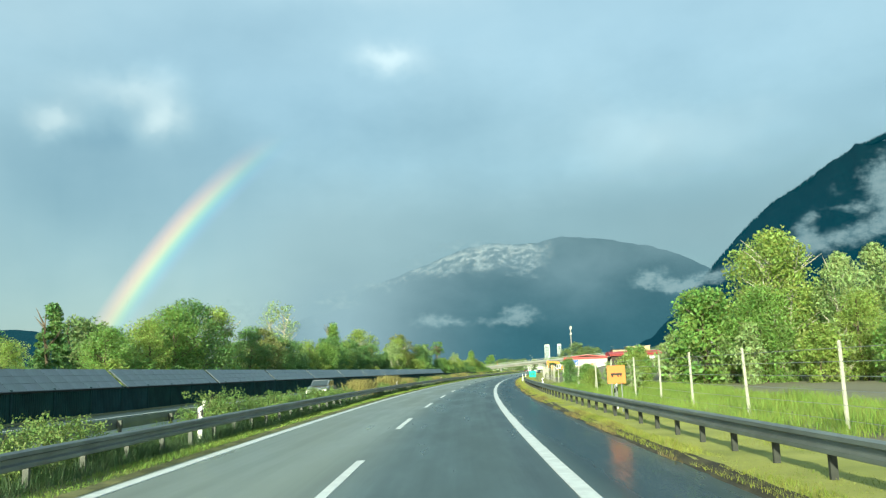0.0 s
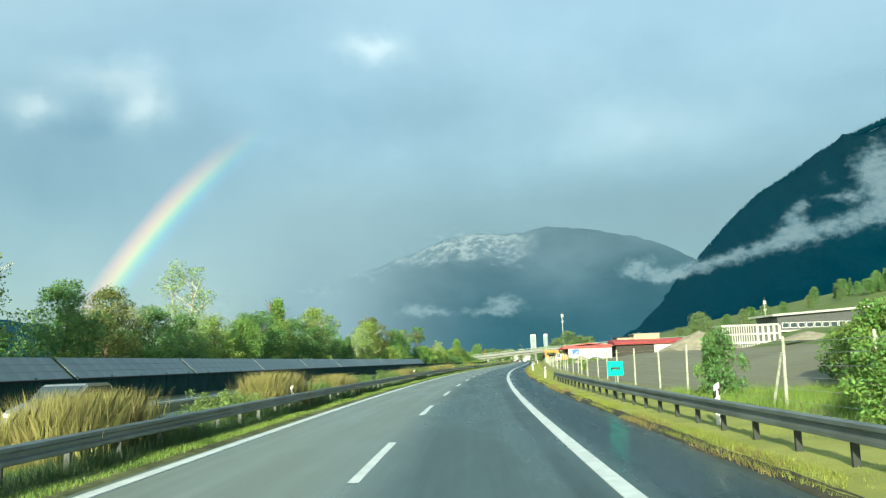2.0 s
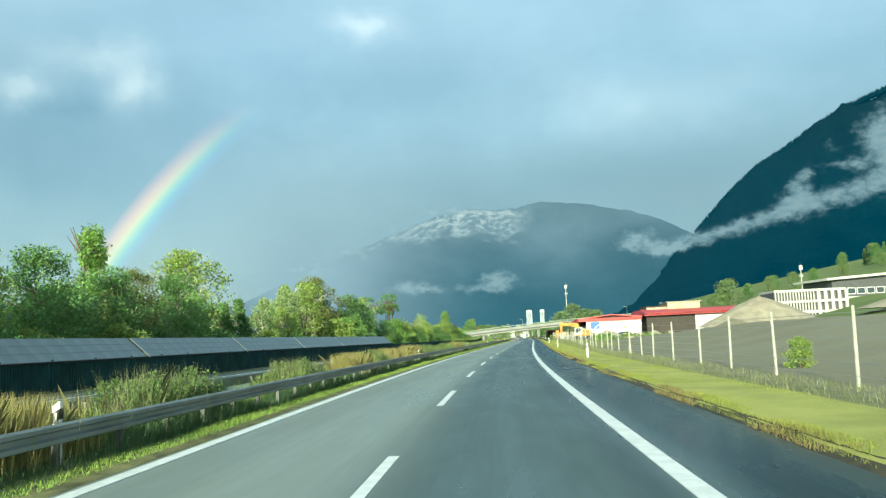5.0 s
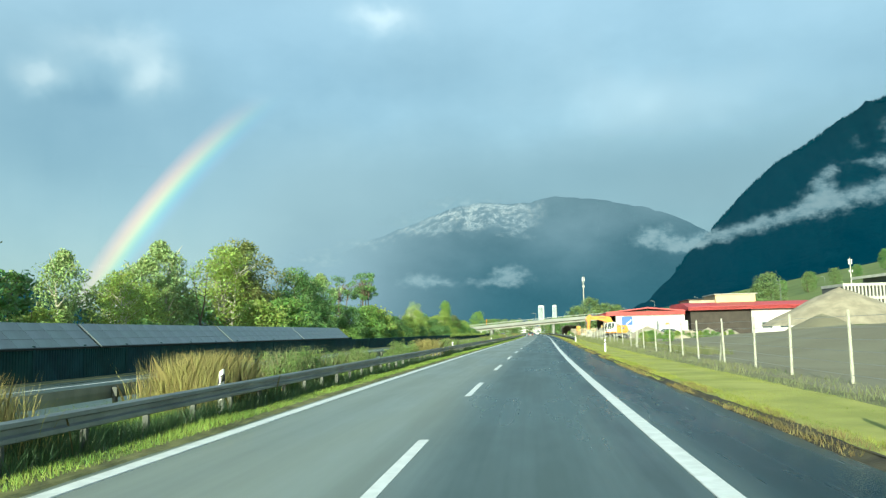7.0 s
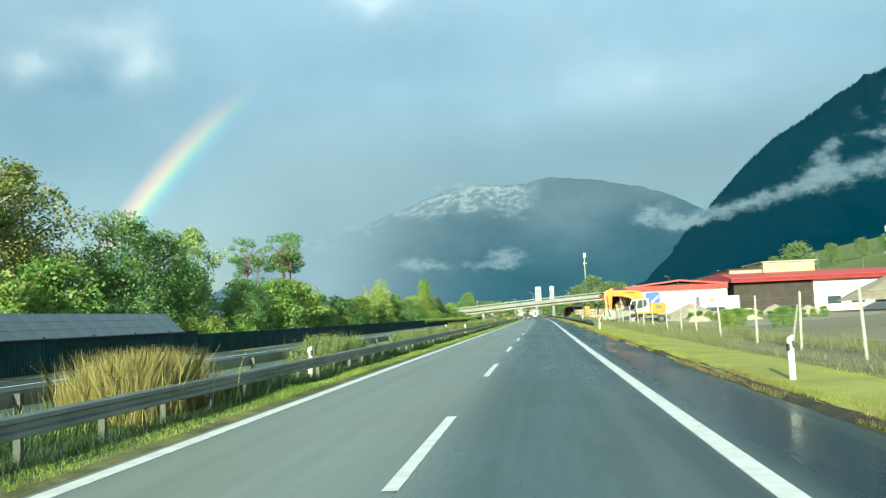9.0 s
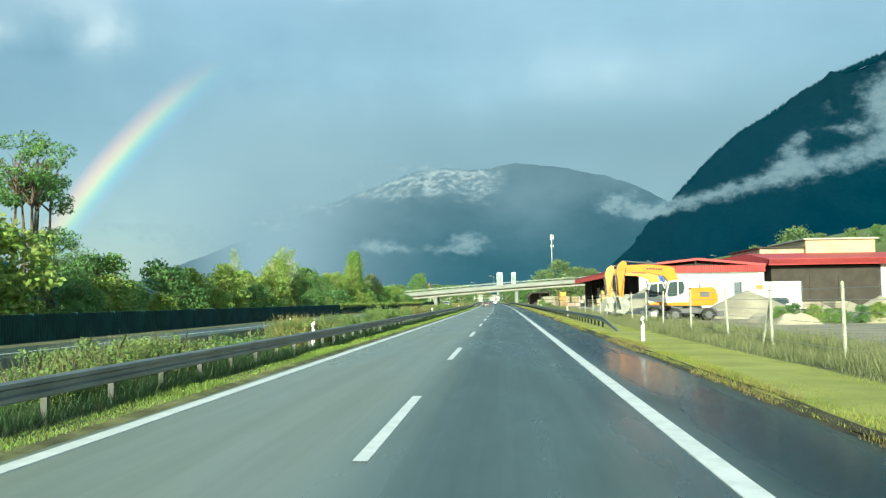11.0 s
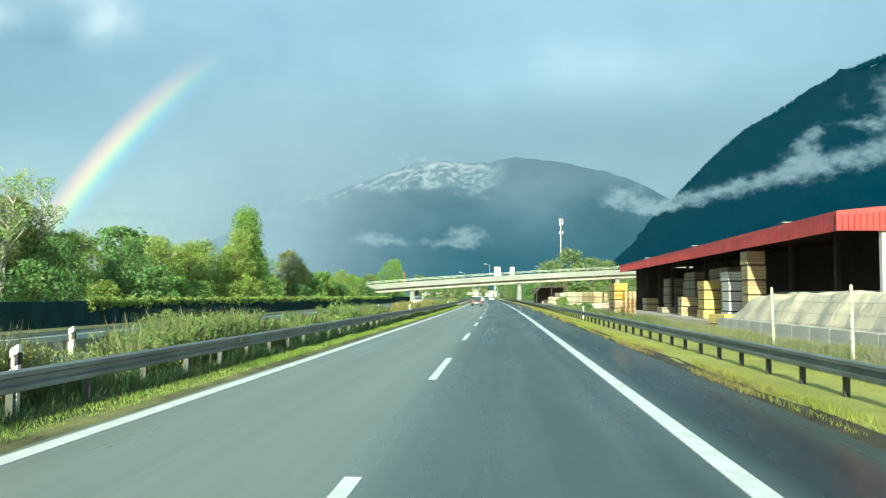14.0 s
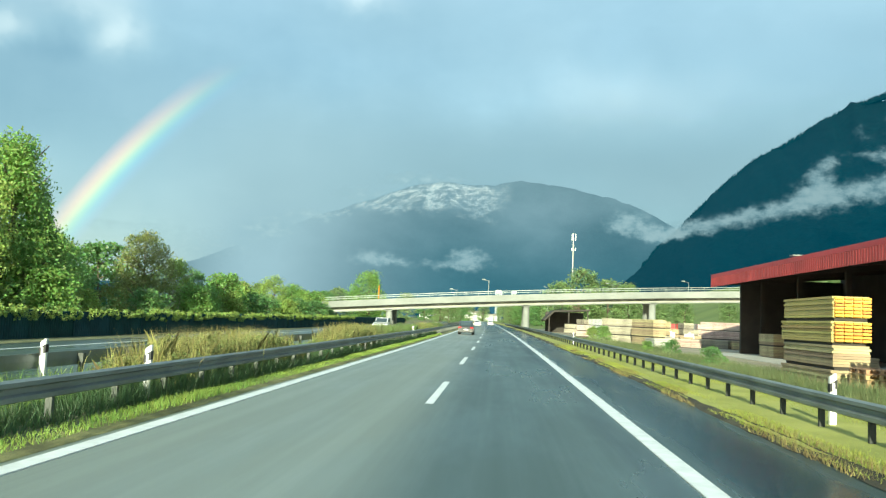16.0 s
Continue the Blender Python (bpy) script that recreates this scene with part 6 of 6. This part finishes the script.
    prism(bm, [(1.0, 1.3), (1.78, 1.45), (1.76, 2.2), (1.05, 2.1)], -1.22, 1.22, "y", 0.05)
    part("counterweight", bm, YELLOW, t)
    bm = bmesh.new()
    box(bm, 0.35, 1.1, -1.215, -1.19, 1.9, 2.3, 0.01)
    part("vent_grille", bm, MACHGREY, t)
    bm = bmesh.new()
    prism(bm, [(-2.25, 1.45), (-2.34, 2.1), (-2.05, 3.2), (-0.85, 3.32), (-0.55, 3.2), (-0.5, 1.45)], -1.22, -0.25, "y", 0.05)
    c = part("cab", bm, MACHWHITE, t, "white cab")
    bm = bmesh.new()
    prism(bm, [(-2.18, 1.95), (-2.22, 2.2), (-2.0, 3.08), (-1.40, 3.14), (-1.40, 2.05), (-1.7, 1.95)], -1.245, -0.225, "y")
    prism(bm, [(-1.32, 2.08), (-1.32, 3.14), (-0.95, 3.14), (-0.82, 2.7), (-0.9, 2.3), (-1.1, 2.1)], -1.245, -0.225, "y")
    part("window", bm, GLASS, c)
    bm = bmesh.new()
    box(bm, -2.36, -2.22, -1.12, -0.35, 2.1, 2.6)
    part("windscreen", bm, GLASS, c)
    # boom, stick and bucket
    bm = bmesh.new()
    prism(bm, [(-0.4, 1.7), (-1.1, 1.8), (-1.75, 3.1), (-2.1, 3.62), (-3.2, 3.93), (-5.1, 3.97), (-5.45, 4.15), (-5.4, 4.5), (-5.1, 4.54), (-3.15, 4.56), (-1.7, 4.42), (-1.3, 4.22), (-1.05, 3.4), (-0.3, 2.2)], 0.0, 0.46, "y", 0.03)
    bo = part("boom", bm, YELLOW, t, "yellow boom")
    for k in range(7):
        bm = bmesh.new()
        box(bm, -3.5 + 0.18 * k, -3.37 + 0.18 * k, -0.012, -0.002, 4.16 - 0.012 * k, 4.31 - 0.012 * k)
        part("lettering_bar", bm, BLACK, bo)
    bm = bmesh.new()
    prism(bm, [(-5.1, 4.78), (-5.35, 4.92), (-5.75, 4.65), (-5.95, 4.1), (-5.85, 3.4), (-5.72, 1.85), (-5.5, 1.8), (-5.42, 2.0), (-5.3, 3.5), (-5.1, 4.2)], 0.02, 0.44, "y", 0.03)
    part("stick", bm, YELLOW, t, "yellow stick")
    bm = bmesh.new()
    prism(bm, [(-5.9, 1.95), (-5.35, 2.0), (-5.0, 1.5), (-5.05, 0.95), (-5.45, 0.6), (-6.15, 0.75), (-6.05, 0.98), (-5.65, 0.95), (-5.75, 1.4)], -0.42, 0.88, "y", 0.02)
    part("bucket", bm, BUCKET, t, "worn grey bucket")
    for a, b in (((-2.6, 4.62), (-5.2, 4.86)), ((-1.6, 1.7), (-2.3, 3.5)), ((-5.98, 3.9), (-5.9, 2.3))):
        bm = bmesh.new()
        a3, b3 = Vector((a[0], 0.23, a[1])), Vector((b[0], 0.23, b[1]))
        tube(bm, a3, a3.lerp(b3, 0.58), 0.085, 0.085, 10)
        cy = part("cylinder", bm, MACHGREY, t)
        bm = bmesh.new()
        tube(bm, a3.lerp(b3, 0.55), b3, 0.05, 0.05, 8)
        part("piston", bm, CHROME, cy)
    bm = bmesh.new()
    for k in range(5):
        q = [(-5.2 - 0.1 * k, 4.3 - 0.45 * k), (-5.3 - 0.1 * k, 3.85 - 0.45 * k)]
        tube(bm, (q[0][0], -0.05, q[0][1]), (q[1][0] + 0.1, -0.07, q[1][1]), 0.03, 0.03, 6)
    part("hose", bm, BLACK, t)
    bm = bmesh.new()
    tube(bm, (0.9, 0.7, 2.5), (0.9, 0.7, 2.95), 0.06, 0.06)
    part("exhaust", bm, MACHGREY, t)
    return t


exc = excavator(Matrix.Translation((14.05, 305.6, 0.0)) @ Matrix.Rotation(radians(2), 4, "Z") @ Matrix.Scale(0.93, 4), "two excavators")
copy_thing(exc, Matrix.Translation((14.25, 313.6, 0.0)) @ Matrix.Rotation(radians(-4), 4, "Z"))


# ---- timber stacks and yard goods ----
def package(length, width, height, mat, layers):
    return box(bmesh.new(), -width / 2 + 0.06, width / 2 - 0.06, -length / 2 + 0.06, length / 2 - 0.06, -0.1, height - 0.04)


PACKS = {}


def stack(x, y, z, n, length, width, height, mat, rz, label, layers=6, group="timber stacks"):
    t = thing("timber_stack", label, "timber stack", Matrix.Translation((x, y, z)) @ Matrix.Rotation(radians(rz), 4, "Z"), group)
    key = (length, width, height, mat.name, layers)
    h = height / layers
    for i in range(n):
        m = Matrix.Translation((0.04 * math.sin(i * 5 + x), 0.05 * math.cos(i * 3 + y), 0.1 + i * (height + 0.1))) @ Matrix.Rotation(radians(1.2 * math.sin(i * 7 + x)), 4, "Z")
        if key in PACKS:
            o = new("package", PACKS[key][0])
            o.parent, o.matrix_basis = t, m
            layer = share(PACKS[key][1], Matrix.Identity(4), o)
        else:
            # Dark inset core; its colour darkens the gaps between the boards.
            o = part("package", package(length, width, height, mat, layers), DARKTIMBER, t, m=m)
            layer = part("board", box(bmesh.new(), -width / 2, width / 2, -length / 2, length / 2, 0, h * 0.9), mat, o)
            PACKS[key] = (o.data, layer)
        for k in range(1, layers):
            share(layer, Matrix.Translation((0.02 * math.sin(k * 9 + x), 0.03 * math.sin(k * 4 + y), k * h)), o)
    return t


_y = random.Random(77)
stack(16.2, 364.6, 0, 5, 1.4, 1.15, 0.85, TIMBER, 0, "tall stack of pale sawn boards at the store front", 12)
stack(16.6, 370.6, 0, 5, 1.9, 1.2, 0.62, RENDERWALL, 0, "white-wrapped timber packages stacked high", 3)
stack(16.4, 376.8, 0, 4, 2.2, 1.3, 0.66, SHUTTER, 0, "yellow shuttering boards stacked under the roof", 9)
stack(18.7, 379.0, 0, 5, 2.6, 1.3, 0.74, GREYTIMBER, 0, "grey timber packages under the roof", 6)
stack(18.7, 381.9, 0, 5, 2.6, 1.3, 0.74, GREYTIMBER, 0, "grey timber packages under the roof", 6)
stack(16.8, 386.0, 0, 2, 1.6, 1.4, 0.78, TIMBER, 0, "brown wooden crates stacked under the roof edge", 4)
stack(19.2, 392.4, 0, 5, 4.6, 1.7, 0.74, GREYTIMBER, 0, "grey timber packages under the roof", 6)
stack(17.2, 397.5, 0, 1, 3.0, 1.4, 0.6, GREYTIMBER, 0, "low grey timber package under the roof", 5)
stack(19.5, 404.8, 0, 4, 3.0, 1.7, 0.86, GREYTIMBER, 0, "grey timber packages under the roof", 6)
stack(18.0, 411.0, 0, 2, 3.0, 1.4, 0.7, TIMBER, 0, "sawn timber packages under the roof", 7)
stack(9.95, 382.2, 0, 2, 4.4, 1.05, 0.63, TIMBER, 0, "pale board packages stacked outside the store", 8)
stack(9.95, 382.2, 1.44, 2, 4.4, 1.05, 0.63, SHUTTER, 0, "yellow formwork beams stacked on pale board packages", 8)
beams = [o for o in bpy.data.objects if o.name.startswith("timber_stack")][-1]
one = None
for i in range(2):
    for k in range(6):
        for j in range(4):
            m = Matrix.Translation((-0.39 + 0.26 * j, -2.26, 0.16 + i * 0.73 + 0.1 * k))
            if one is None:
                bm = bmesh.new()
                box(bm, -0.12, 0.12, -0.06, 0.05, -0.032, 0.032, 0.006)
                one = part("beam_end", bm, ENDGRAIN, beams, "orange varnished beam ends", m=m)
            else:
                share(one, m)


def pallet_pile(x, y, n, rz, label):
    t = thing("pallet_pile", label, "pallets", Matrix.Translation((x, y, 0)) @ Matrix.Rotation(radians(rz), 4, "Z"), "timber stacks")
    one, pr = None, random.Random(n)
    for i in range(n):
        m = Matrix.Translation((pr.uniform(-0.04, 0.04), pr.uniform(-0.04, 0.04), 0.148 * i)) @ Matrix.Rotation(radians(pr.uniform(-3, 3)), 4, "Z")
        if one is None:
            bm = bmesh.new()
            for k in range(3):
                box(bm, -0.4, 0.4, -0.6 + 0.55 * k, -0.5 + 0.55 * k, 0.0, 0.022)
                for j in range(3):
                    box(bm, -0.4 + 0.35 * j, -0.3 + 0.35 * j, -0.6 + 0.53 * k, -0.46 + 0.53 * k, 0.022, 0.1)
            for k in range(5):
                box(bm, -0.4 + 0.17 * k, -0.28 + 0.17 * k, -0.6, 0.6, 0.1, 0.122)
            one = part("pallet", bm, PALLET, t, m=m)
        else:
            share(one, m)


pallet_pile(9.85, 375.2, 15, 0, "pile of empty wooden pallets outside the store")
pallet_pile(9.9, 378.6, 6, -3, "pile of empty wooden pallets outside the store")
stack(14.2, 364.0, 0, 1, 2.2, 1.2, 0.6, SHUTTER, 10, "single yellow formwork package before the store", 6)
for i in range(96):
    y = 424 + _y.uniform(0, 78)
    x = 11.8 + 30 * _y.random() ** 1.7
    stack(x, y, 0, _y.randint(1, 3), _y.choice((2.4, 4.0)), 1.3, 0.7, _y.choice((TIMBER, GREYTIMBER, GREYTIMBER, TIMBER, GREYTIMBER, RENDERWALL, PINK, TIMBER, CONCRETE)), _y.uniform(-15, 100), "stack of building timber in the open yard", 5)
for i in range(26):
    stack(18 + _y.uniform(0, 18), 308 + _y.uniform(0, 32), 0, _y.randint(1, 2), _y.choice((1.4, 2.4)), 1.2, 0.55, _y.choice((RENDERWALL, GREYTIMBER, RENDERWALL, GREYTIMBER, TIMBER)), _y.uniform(-15, 100), "white and grey building material packages in the yard", 3)


def low_wall(name, label, x0, y0, x1, y1, h, mat, th=0.25):
    a, b = Vector((x0, y0, 0)), Vector((x1, y1, 0))
    L = (b - a).length
    w = thing(name, label, "wall", Matrix.Translation(a) @ Matrix.Rotation(math.atan2(-(b - a).x, (b - a).y), 4, "Z"), kind="structure")
    one, k = None, int(L / 2.0)
    for i in range(k):
        m = Matrix.Translation((0, (i + 0.5) * L / k, 0))
        if one is None:
            bm = bmesh.new()
            box(bm, -th / 2, th / 2, -L / k / 2 + 0.015, L / k / 2 - 0.015, -0.2, h, 0.02)
            one = part("block", bm, mat, w, m=m)
        else:
            share(one, m)


def container(x, y, rz, mat, label, L=6.0, W=2.4, H=2.5):
    t = thing("storage_container", label, "container", Matrix.Translation((x, y, 0.05)) @ Matrix.Rotation(radians(rz), 4, "Z"))
    bm = bmesh.new()
    ribbed(bm, -L / 2, L / 2, 0.1, H, -W / 2, 0.04, 0.3)
    box(bm, -L / 2, L / 2, -W / 2 + 0.05, W / 2, 0.1, H)
    part("body", bm, mat, t)
    for sx in (-1, 1):
        bm = bmesh.new()
        box(bm, min(0, sx * W / 2), max(0, sx * W / 2), -0.03, 0.0, 0.15, H - 0.05, 0.01)
        part("door_leaf", bm, mat, t, m=Matrix.Translation((-L / 2 - 0.01, 0, 0)) @ Matrix.Rotation(radians(-90), 4, "Z"))
    for sx in (-1, 1):
        bm = bmesh.new()
        box(bm, sx * L / 2 - 0.06, sx * L / 2 + 0.06, -W / 2 - 0.06, -W / 2 + 0.06, 0, H + 0.05)
        part("corner_post", bm, POSTST, t)


def sack(x, y, z, k, label, mat, seed):
    """Woven bulk bag: rounded block with sagging sides and two loops."""
    t = thing("bulk_bag", label, "bag", Matrix.Translation((x, y, z)) @ Matrix.Rotation(seed * 1.3, 4, "Z") @ Matrix.Scale(k, 4), "bulk bags in the yard")
    bm = bmesh.new()
    bmesh.ops.create_cube(bm, size=1.0)
    bmesh.ops.subdivide_edges(bm, edges=bm.edges[:], cuts=5, use_grid_fill=True)
    for v in bm.verts:
        r = Vector((v.co.x, v.co.y, 0)).length
        v.co.x *= 1.05 - 0.25 * r + 0.25 * (0.25 - v.co.z ** 2)
        v.co.y *= 1.05 - 0.25 * r + 0.25 * (0.25 - v.co.z ** 2)
        v.co += 0.05 * Vector((noise.noise(v.co * 3 + Vector((seed, 0, 0))), noise.noise(v.co * 3 + Vector((0, seed, 0))), noise.noise(v.co * 3 + Vector((0, 0, seed)))))
        v.co.z += 0.5
    part("sack", bm, mat, t, smooth=True)
    for sx in (-0.3, 0.3):
        bm = bmesh.new()
        tube(bm, (sx, -0.25, 0.95), (sx, 0, 1.15), 0.025)
        tube(bm, (sx, 0, 1.15), (sx, 0.25, 0.95), 0.025)
        part("loop", bm, mat, t)


container(27.2, 329.7, 0, PALEWHITE, "white steel container with a small orange plate behind the excavators", 6.0, 2.4, 3.2)
white_box = [o for o in bpy.data.objects if o.name.startswith("storage_container")][-1]
bm = bmesh.new()
box(bm, -1.55, -0.85, -1.27, -1.245, 2.45, 2.9, 0.005)
part("plate", bm, ORANGE, white_box, "orange plate")
# Made-up shed, built where a dark wedge shape lies below the bridge.
lean = thing("lean_to", "made-up dark roof on posts standing in for a dark wedge below the bridge", "shed", Matrix.Translation((10.6, 500.0, 0)))
bm = bmesh.new()
prism(bm, [(-3.4, 2.2), (-1.6, 3.9), (4.6, 4.3), (4.6, 4.0), (-1.5, 3.6), (-3.2, 2.0)], 0, 10, "y")
part("roof", bm, DARKTIMBER, lean)
bm = bmesh.new()
box(bm, -2.6, 4.4, 9.6, 9.9, -0.2, 3.7)
part("back_wall", bm, DARKTIMBER, lean)
for x, z in ((-2.4, 2.9), (1.0, 3.7), (4.3, 3.9)):
    bm = bmesh.new()
    box(bm, x - 0.1, x + 0.1, 0.4, 0.6, -0.2, z)
    part("post", bm, DARKTIMBER, lean)
container(36.0, 505.0, 0, MACHGREY, "dark grey steel container in the open yard")
container(28.5, 497.0, 70, RED, "dull red steel container in the open yard", 6.0, 2.4, 2.3)
for i in range(22):
    sack(_y.uniform(14, 34), _y.uniform(430, 492), 0.04, _y.uniform(0.9, 1.3), "white woven bulk bag standing in the yard", _y.choice((WHITE, RENDERWALL, PINK)), i)
for i in range(9):
    sack(18 + _y.uniform(0, 14), 312 + _y.uniform(0, 20), 0.04, _y.uniform(0.9, 1.2), "white woven bulk bag standing in the yard", WHITE, 40 + i)
sack(28.9, 456.8, 0.04, 1.0, "bright blue bulk bag standing in the yard", BLUE, 3)
low_wall("retaining_wall", "pale concrete block wall of a storage bay", 12.4, 312, 12.4, 358, 0.6, PALECON, 0.5)


def rubble_bank(label, y0, y1, x0, x1, h, mat, seed):
    """Long uneven bank of tipped sand and rubble."""
    verts, faces, nx, ny = [], [], 14, int((y1 - y0) * 2.5)
    for j in range(ny + 1):
        y = y0 + (y1 - y0) * j / ny
        end = min(1.0, (j / ny) * 9, (1 - j / ny) * 9)
        top = h * (0.82 + 0.30 * noise.noise(Vector((y * 0.22, seed, 0)))) * end
        for i in range(nx + 1):
            u = i / nx
            z = top * min(1.0, math.sin(math.pi * u) ** 0.8 * 1.25)
            z += 0.16 * noise.fractal(Vector((u * 5, y * 0.9, seed)), 0.9, 2.1, 4) * math.sin(math.pi * u)
            verts.append((x0 + (x1 - x0) * u + 0.25 * noise.noise(Vector((u * 3, y * 0.5, seed + 5))), y, z - 0.08))
    for j in range(ny):
        for i in range(nx):
            q = j * (nx + 1) + i
            faces.append((q, q + 1, q + nx + 2, q + nx + 1))
    tagged(mesh_ob("rubble_bank", verts, faces, mat), label, "heap")


rubble_bank("low pale bank of rubble in the depot yard", 293, 300.5, 16.2, 19.0, 0.9, PALESAND, 8)
rubble_bank("low pale bank of rubble in the depot yard", 294, 300.0, 21.5, 25.0, 0.8, PALESAND, 9)
rubble_bank("long pale bank of sand and rubble behind the low wall", 329, 361, 12.7, 17.0, 2.5, CREAM, 3)

low_wall("retaining_wall_bay", "pale concrete block wall of a storage bay", 12.6, 334, 22, 336, 1.8, PALECON, 0.5)


def van(name, label, m, paint, long=4.5, high=1.5, estate=True):
    t = thing(name, label, "car", m, "cars")
    L, H = long / 2, high
    tail = -L * 0.86 if estate else -L * 0.6
    bm = bmesh.new()
    prism(bm, [(-L, 0.32), (-L, 0.75), (-L * 0.97, 0.92), (tail, 0.95), (L * 0.42, 0.95), (L * 0.93, 0.78), (L, 0.6), (L, 0.32), (L * 0.8, 0.22), (-L * 0.9, 0.22)], -0.88, 0.88, "x", 0.07)
    part("body", bm, paint, t, m=Matrix.Rotation(0, 4, "Z"))
    bm = bmesh.new()
    prism(bm, [(-L * 0.95, 0.93), (-L * 0.78, H - 0.06), (-L * 0.6, H), (L * 0.05, H), (L * 0.48, 0.95)], -0.72, 0.72, "x", 0.06)
    part("cabin", bm, paint, t)
    bm = bmesh.new()
    prism(bm, [(-L * 0.965, 0.98), (-L * 0.80, H - 0.10), (-L * 0.78, H - 0.14), (-L * 0.93, 0.97)], -0.6, 0.6, "x")
    part("rear_window", bm, GLASS, t)
    for sx in (-1, 1):
        bm = bmesh.new()
        prism(bm, [(-L * 0.82, 1.0), (-L * 0.70, H - 0.09), (L * 0.02, H - 0.09), (L * 0.40, 1.0)], sx * 0.715, sx * 0.745, "x")
        part("side_window", bm, GLASS, t)
    bm = bmesh.new()
    prism(bm, [(L * 0.10, H - 0.07), (L * 0.475, 0.99), (L * 0.50, 0.99), (L * 0.13, H - 0.05)], -0.64, 0.64, "x")
    part("windscreen", bm, GLASS, t)
    for sx in (-1, 1):
        bm = bmesh.new()
        box(bm, min(sx * 0.5, sx * 0.84), max(sx * 0.5, sx * 0.84), -L - 0.02, -L + 0.1, 0.70, 0.86, 0.02)
        part("tail_light", bm, LAMPRED, t)
        bm = bmesh.new()
        box(bm, min(sx * 0.52, sx * 0.82), max(sx * 0.52, sx * 0.82), L - 0.16, L - 0.02, 0.56, 0.70, 0.02)
        part("headlight", bm, WHITE, t)
        for y in (-L * 0.6, L * 0.62):
            bm = bmesh.new()
            tube(bm, (sx * 0.62, y, 0.32), (sx * 0.9, y, 0.32), 0.32, 0.32, 18)
            w = part("wheel", bm, RUBBER, t)
            bm = bmesh.new()
            tube(bm, (sx * 0.62, y, 0.32), (sx * 0.915, y, 0.32), 0.2, 0.2, 14)
            part("rim", bm, STEEL, w)
    bm = bmesh.new()
    box(bm, -0.26, 0.26, -L - 0.025, -L + 0.05, 0.5, 0.61)
    part("number_plate", bm, WHITE, t)
    return t


van("car", "dark estate car driving on wet asphalt", on_road(449, -3.4, 0.015), CARDARK, 4.5, 1.5)
van("car", "white car far ahead on the wet road", on_road(560, -3.4, 0.015), CARWHITE, 4.5, 1.45)
van("car", "white car far ahead beyond the bridge", on_road(610, 0.3, 0.015), CARWHITE, 4.6, 1.5)
van("car", "silver hatchback on the opposite carriageway", on_road(70.0, -12.4, -0.01, 180), CARSILVER, 4.1, 1.45)
van("car", "white car on the opposite carriageway", on_road(452.0, -13.5, -0.01, 180), CARWHITE, 4.3, 1.5)
van("parked_car", "silver car parked in the depot yard", Matrix.Translation((24.6, 322, 0.05)) @ Matrix.Rotation(radians(100), 4, "Z"), CARSILVER, 4.6, 1.6)
for k in range(6):
    heap("mound", "pale rubble heap in the depot yard", 18.5 + 3.2 * k, 312 + 2.0 * math.sin(k * 2.1), 0, 3.0, 3.0, 1.5 + 0.3 * math.sin(k * 1.9), PALESAND, 50 + k)
for k in range(16):                                     # low hedge before the yard
    plant(("shrub", "shrubd", "shrubl", "shrub")[k % 4], (17.0 + 0.95 * k, 295 + 0.5 * math.sin(k * 2.0), 0.0), 1.1 + 0.2 * math.sin(k * 1.3), 40 * k, 1.2)

# the pattern trees have served their turn
for pattern in KINDS.values():
    for ob in list(pattern.children):
        bpy.data.objects.remove(ob)
    bpy.data.objects.remove(pattern)
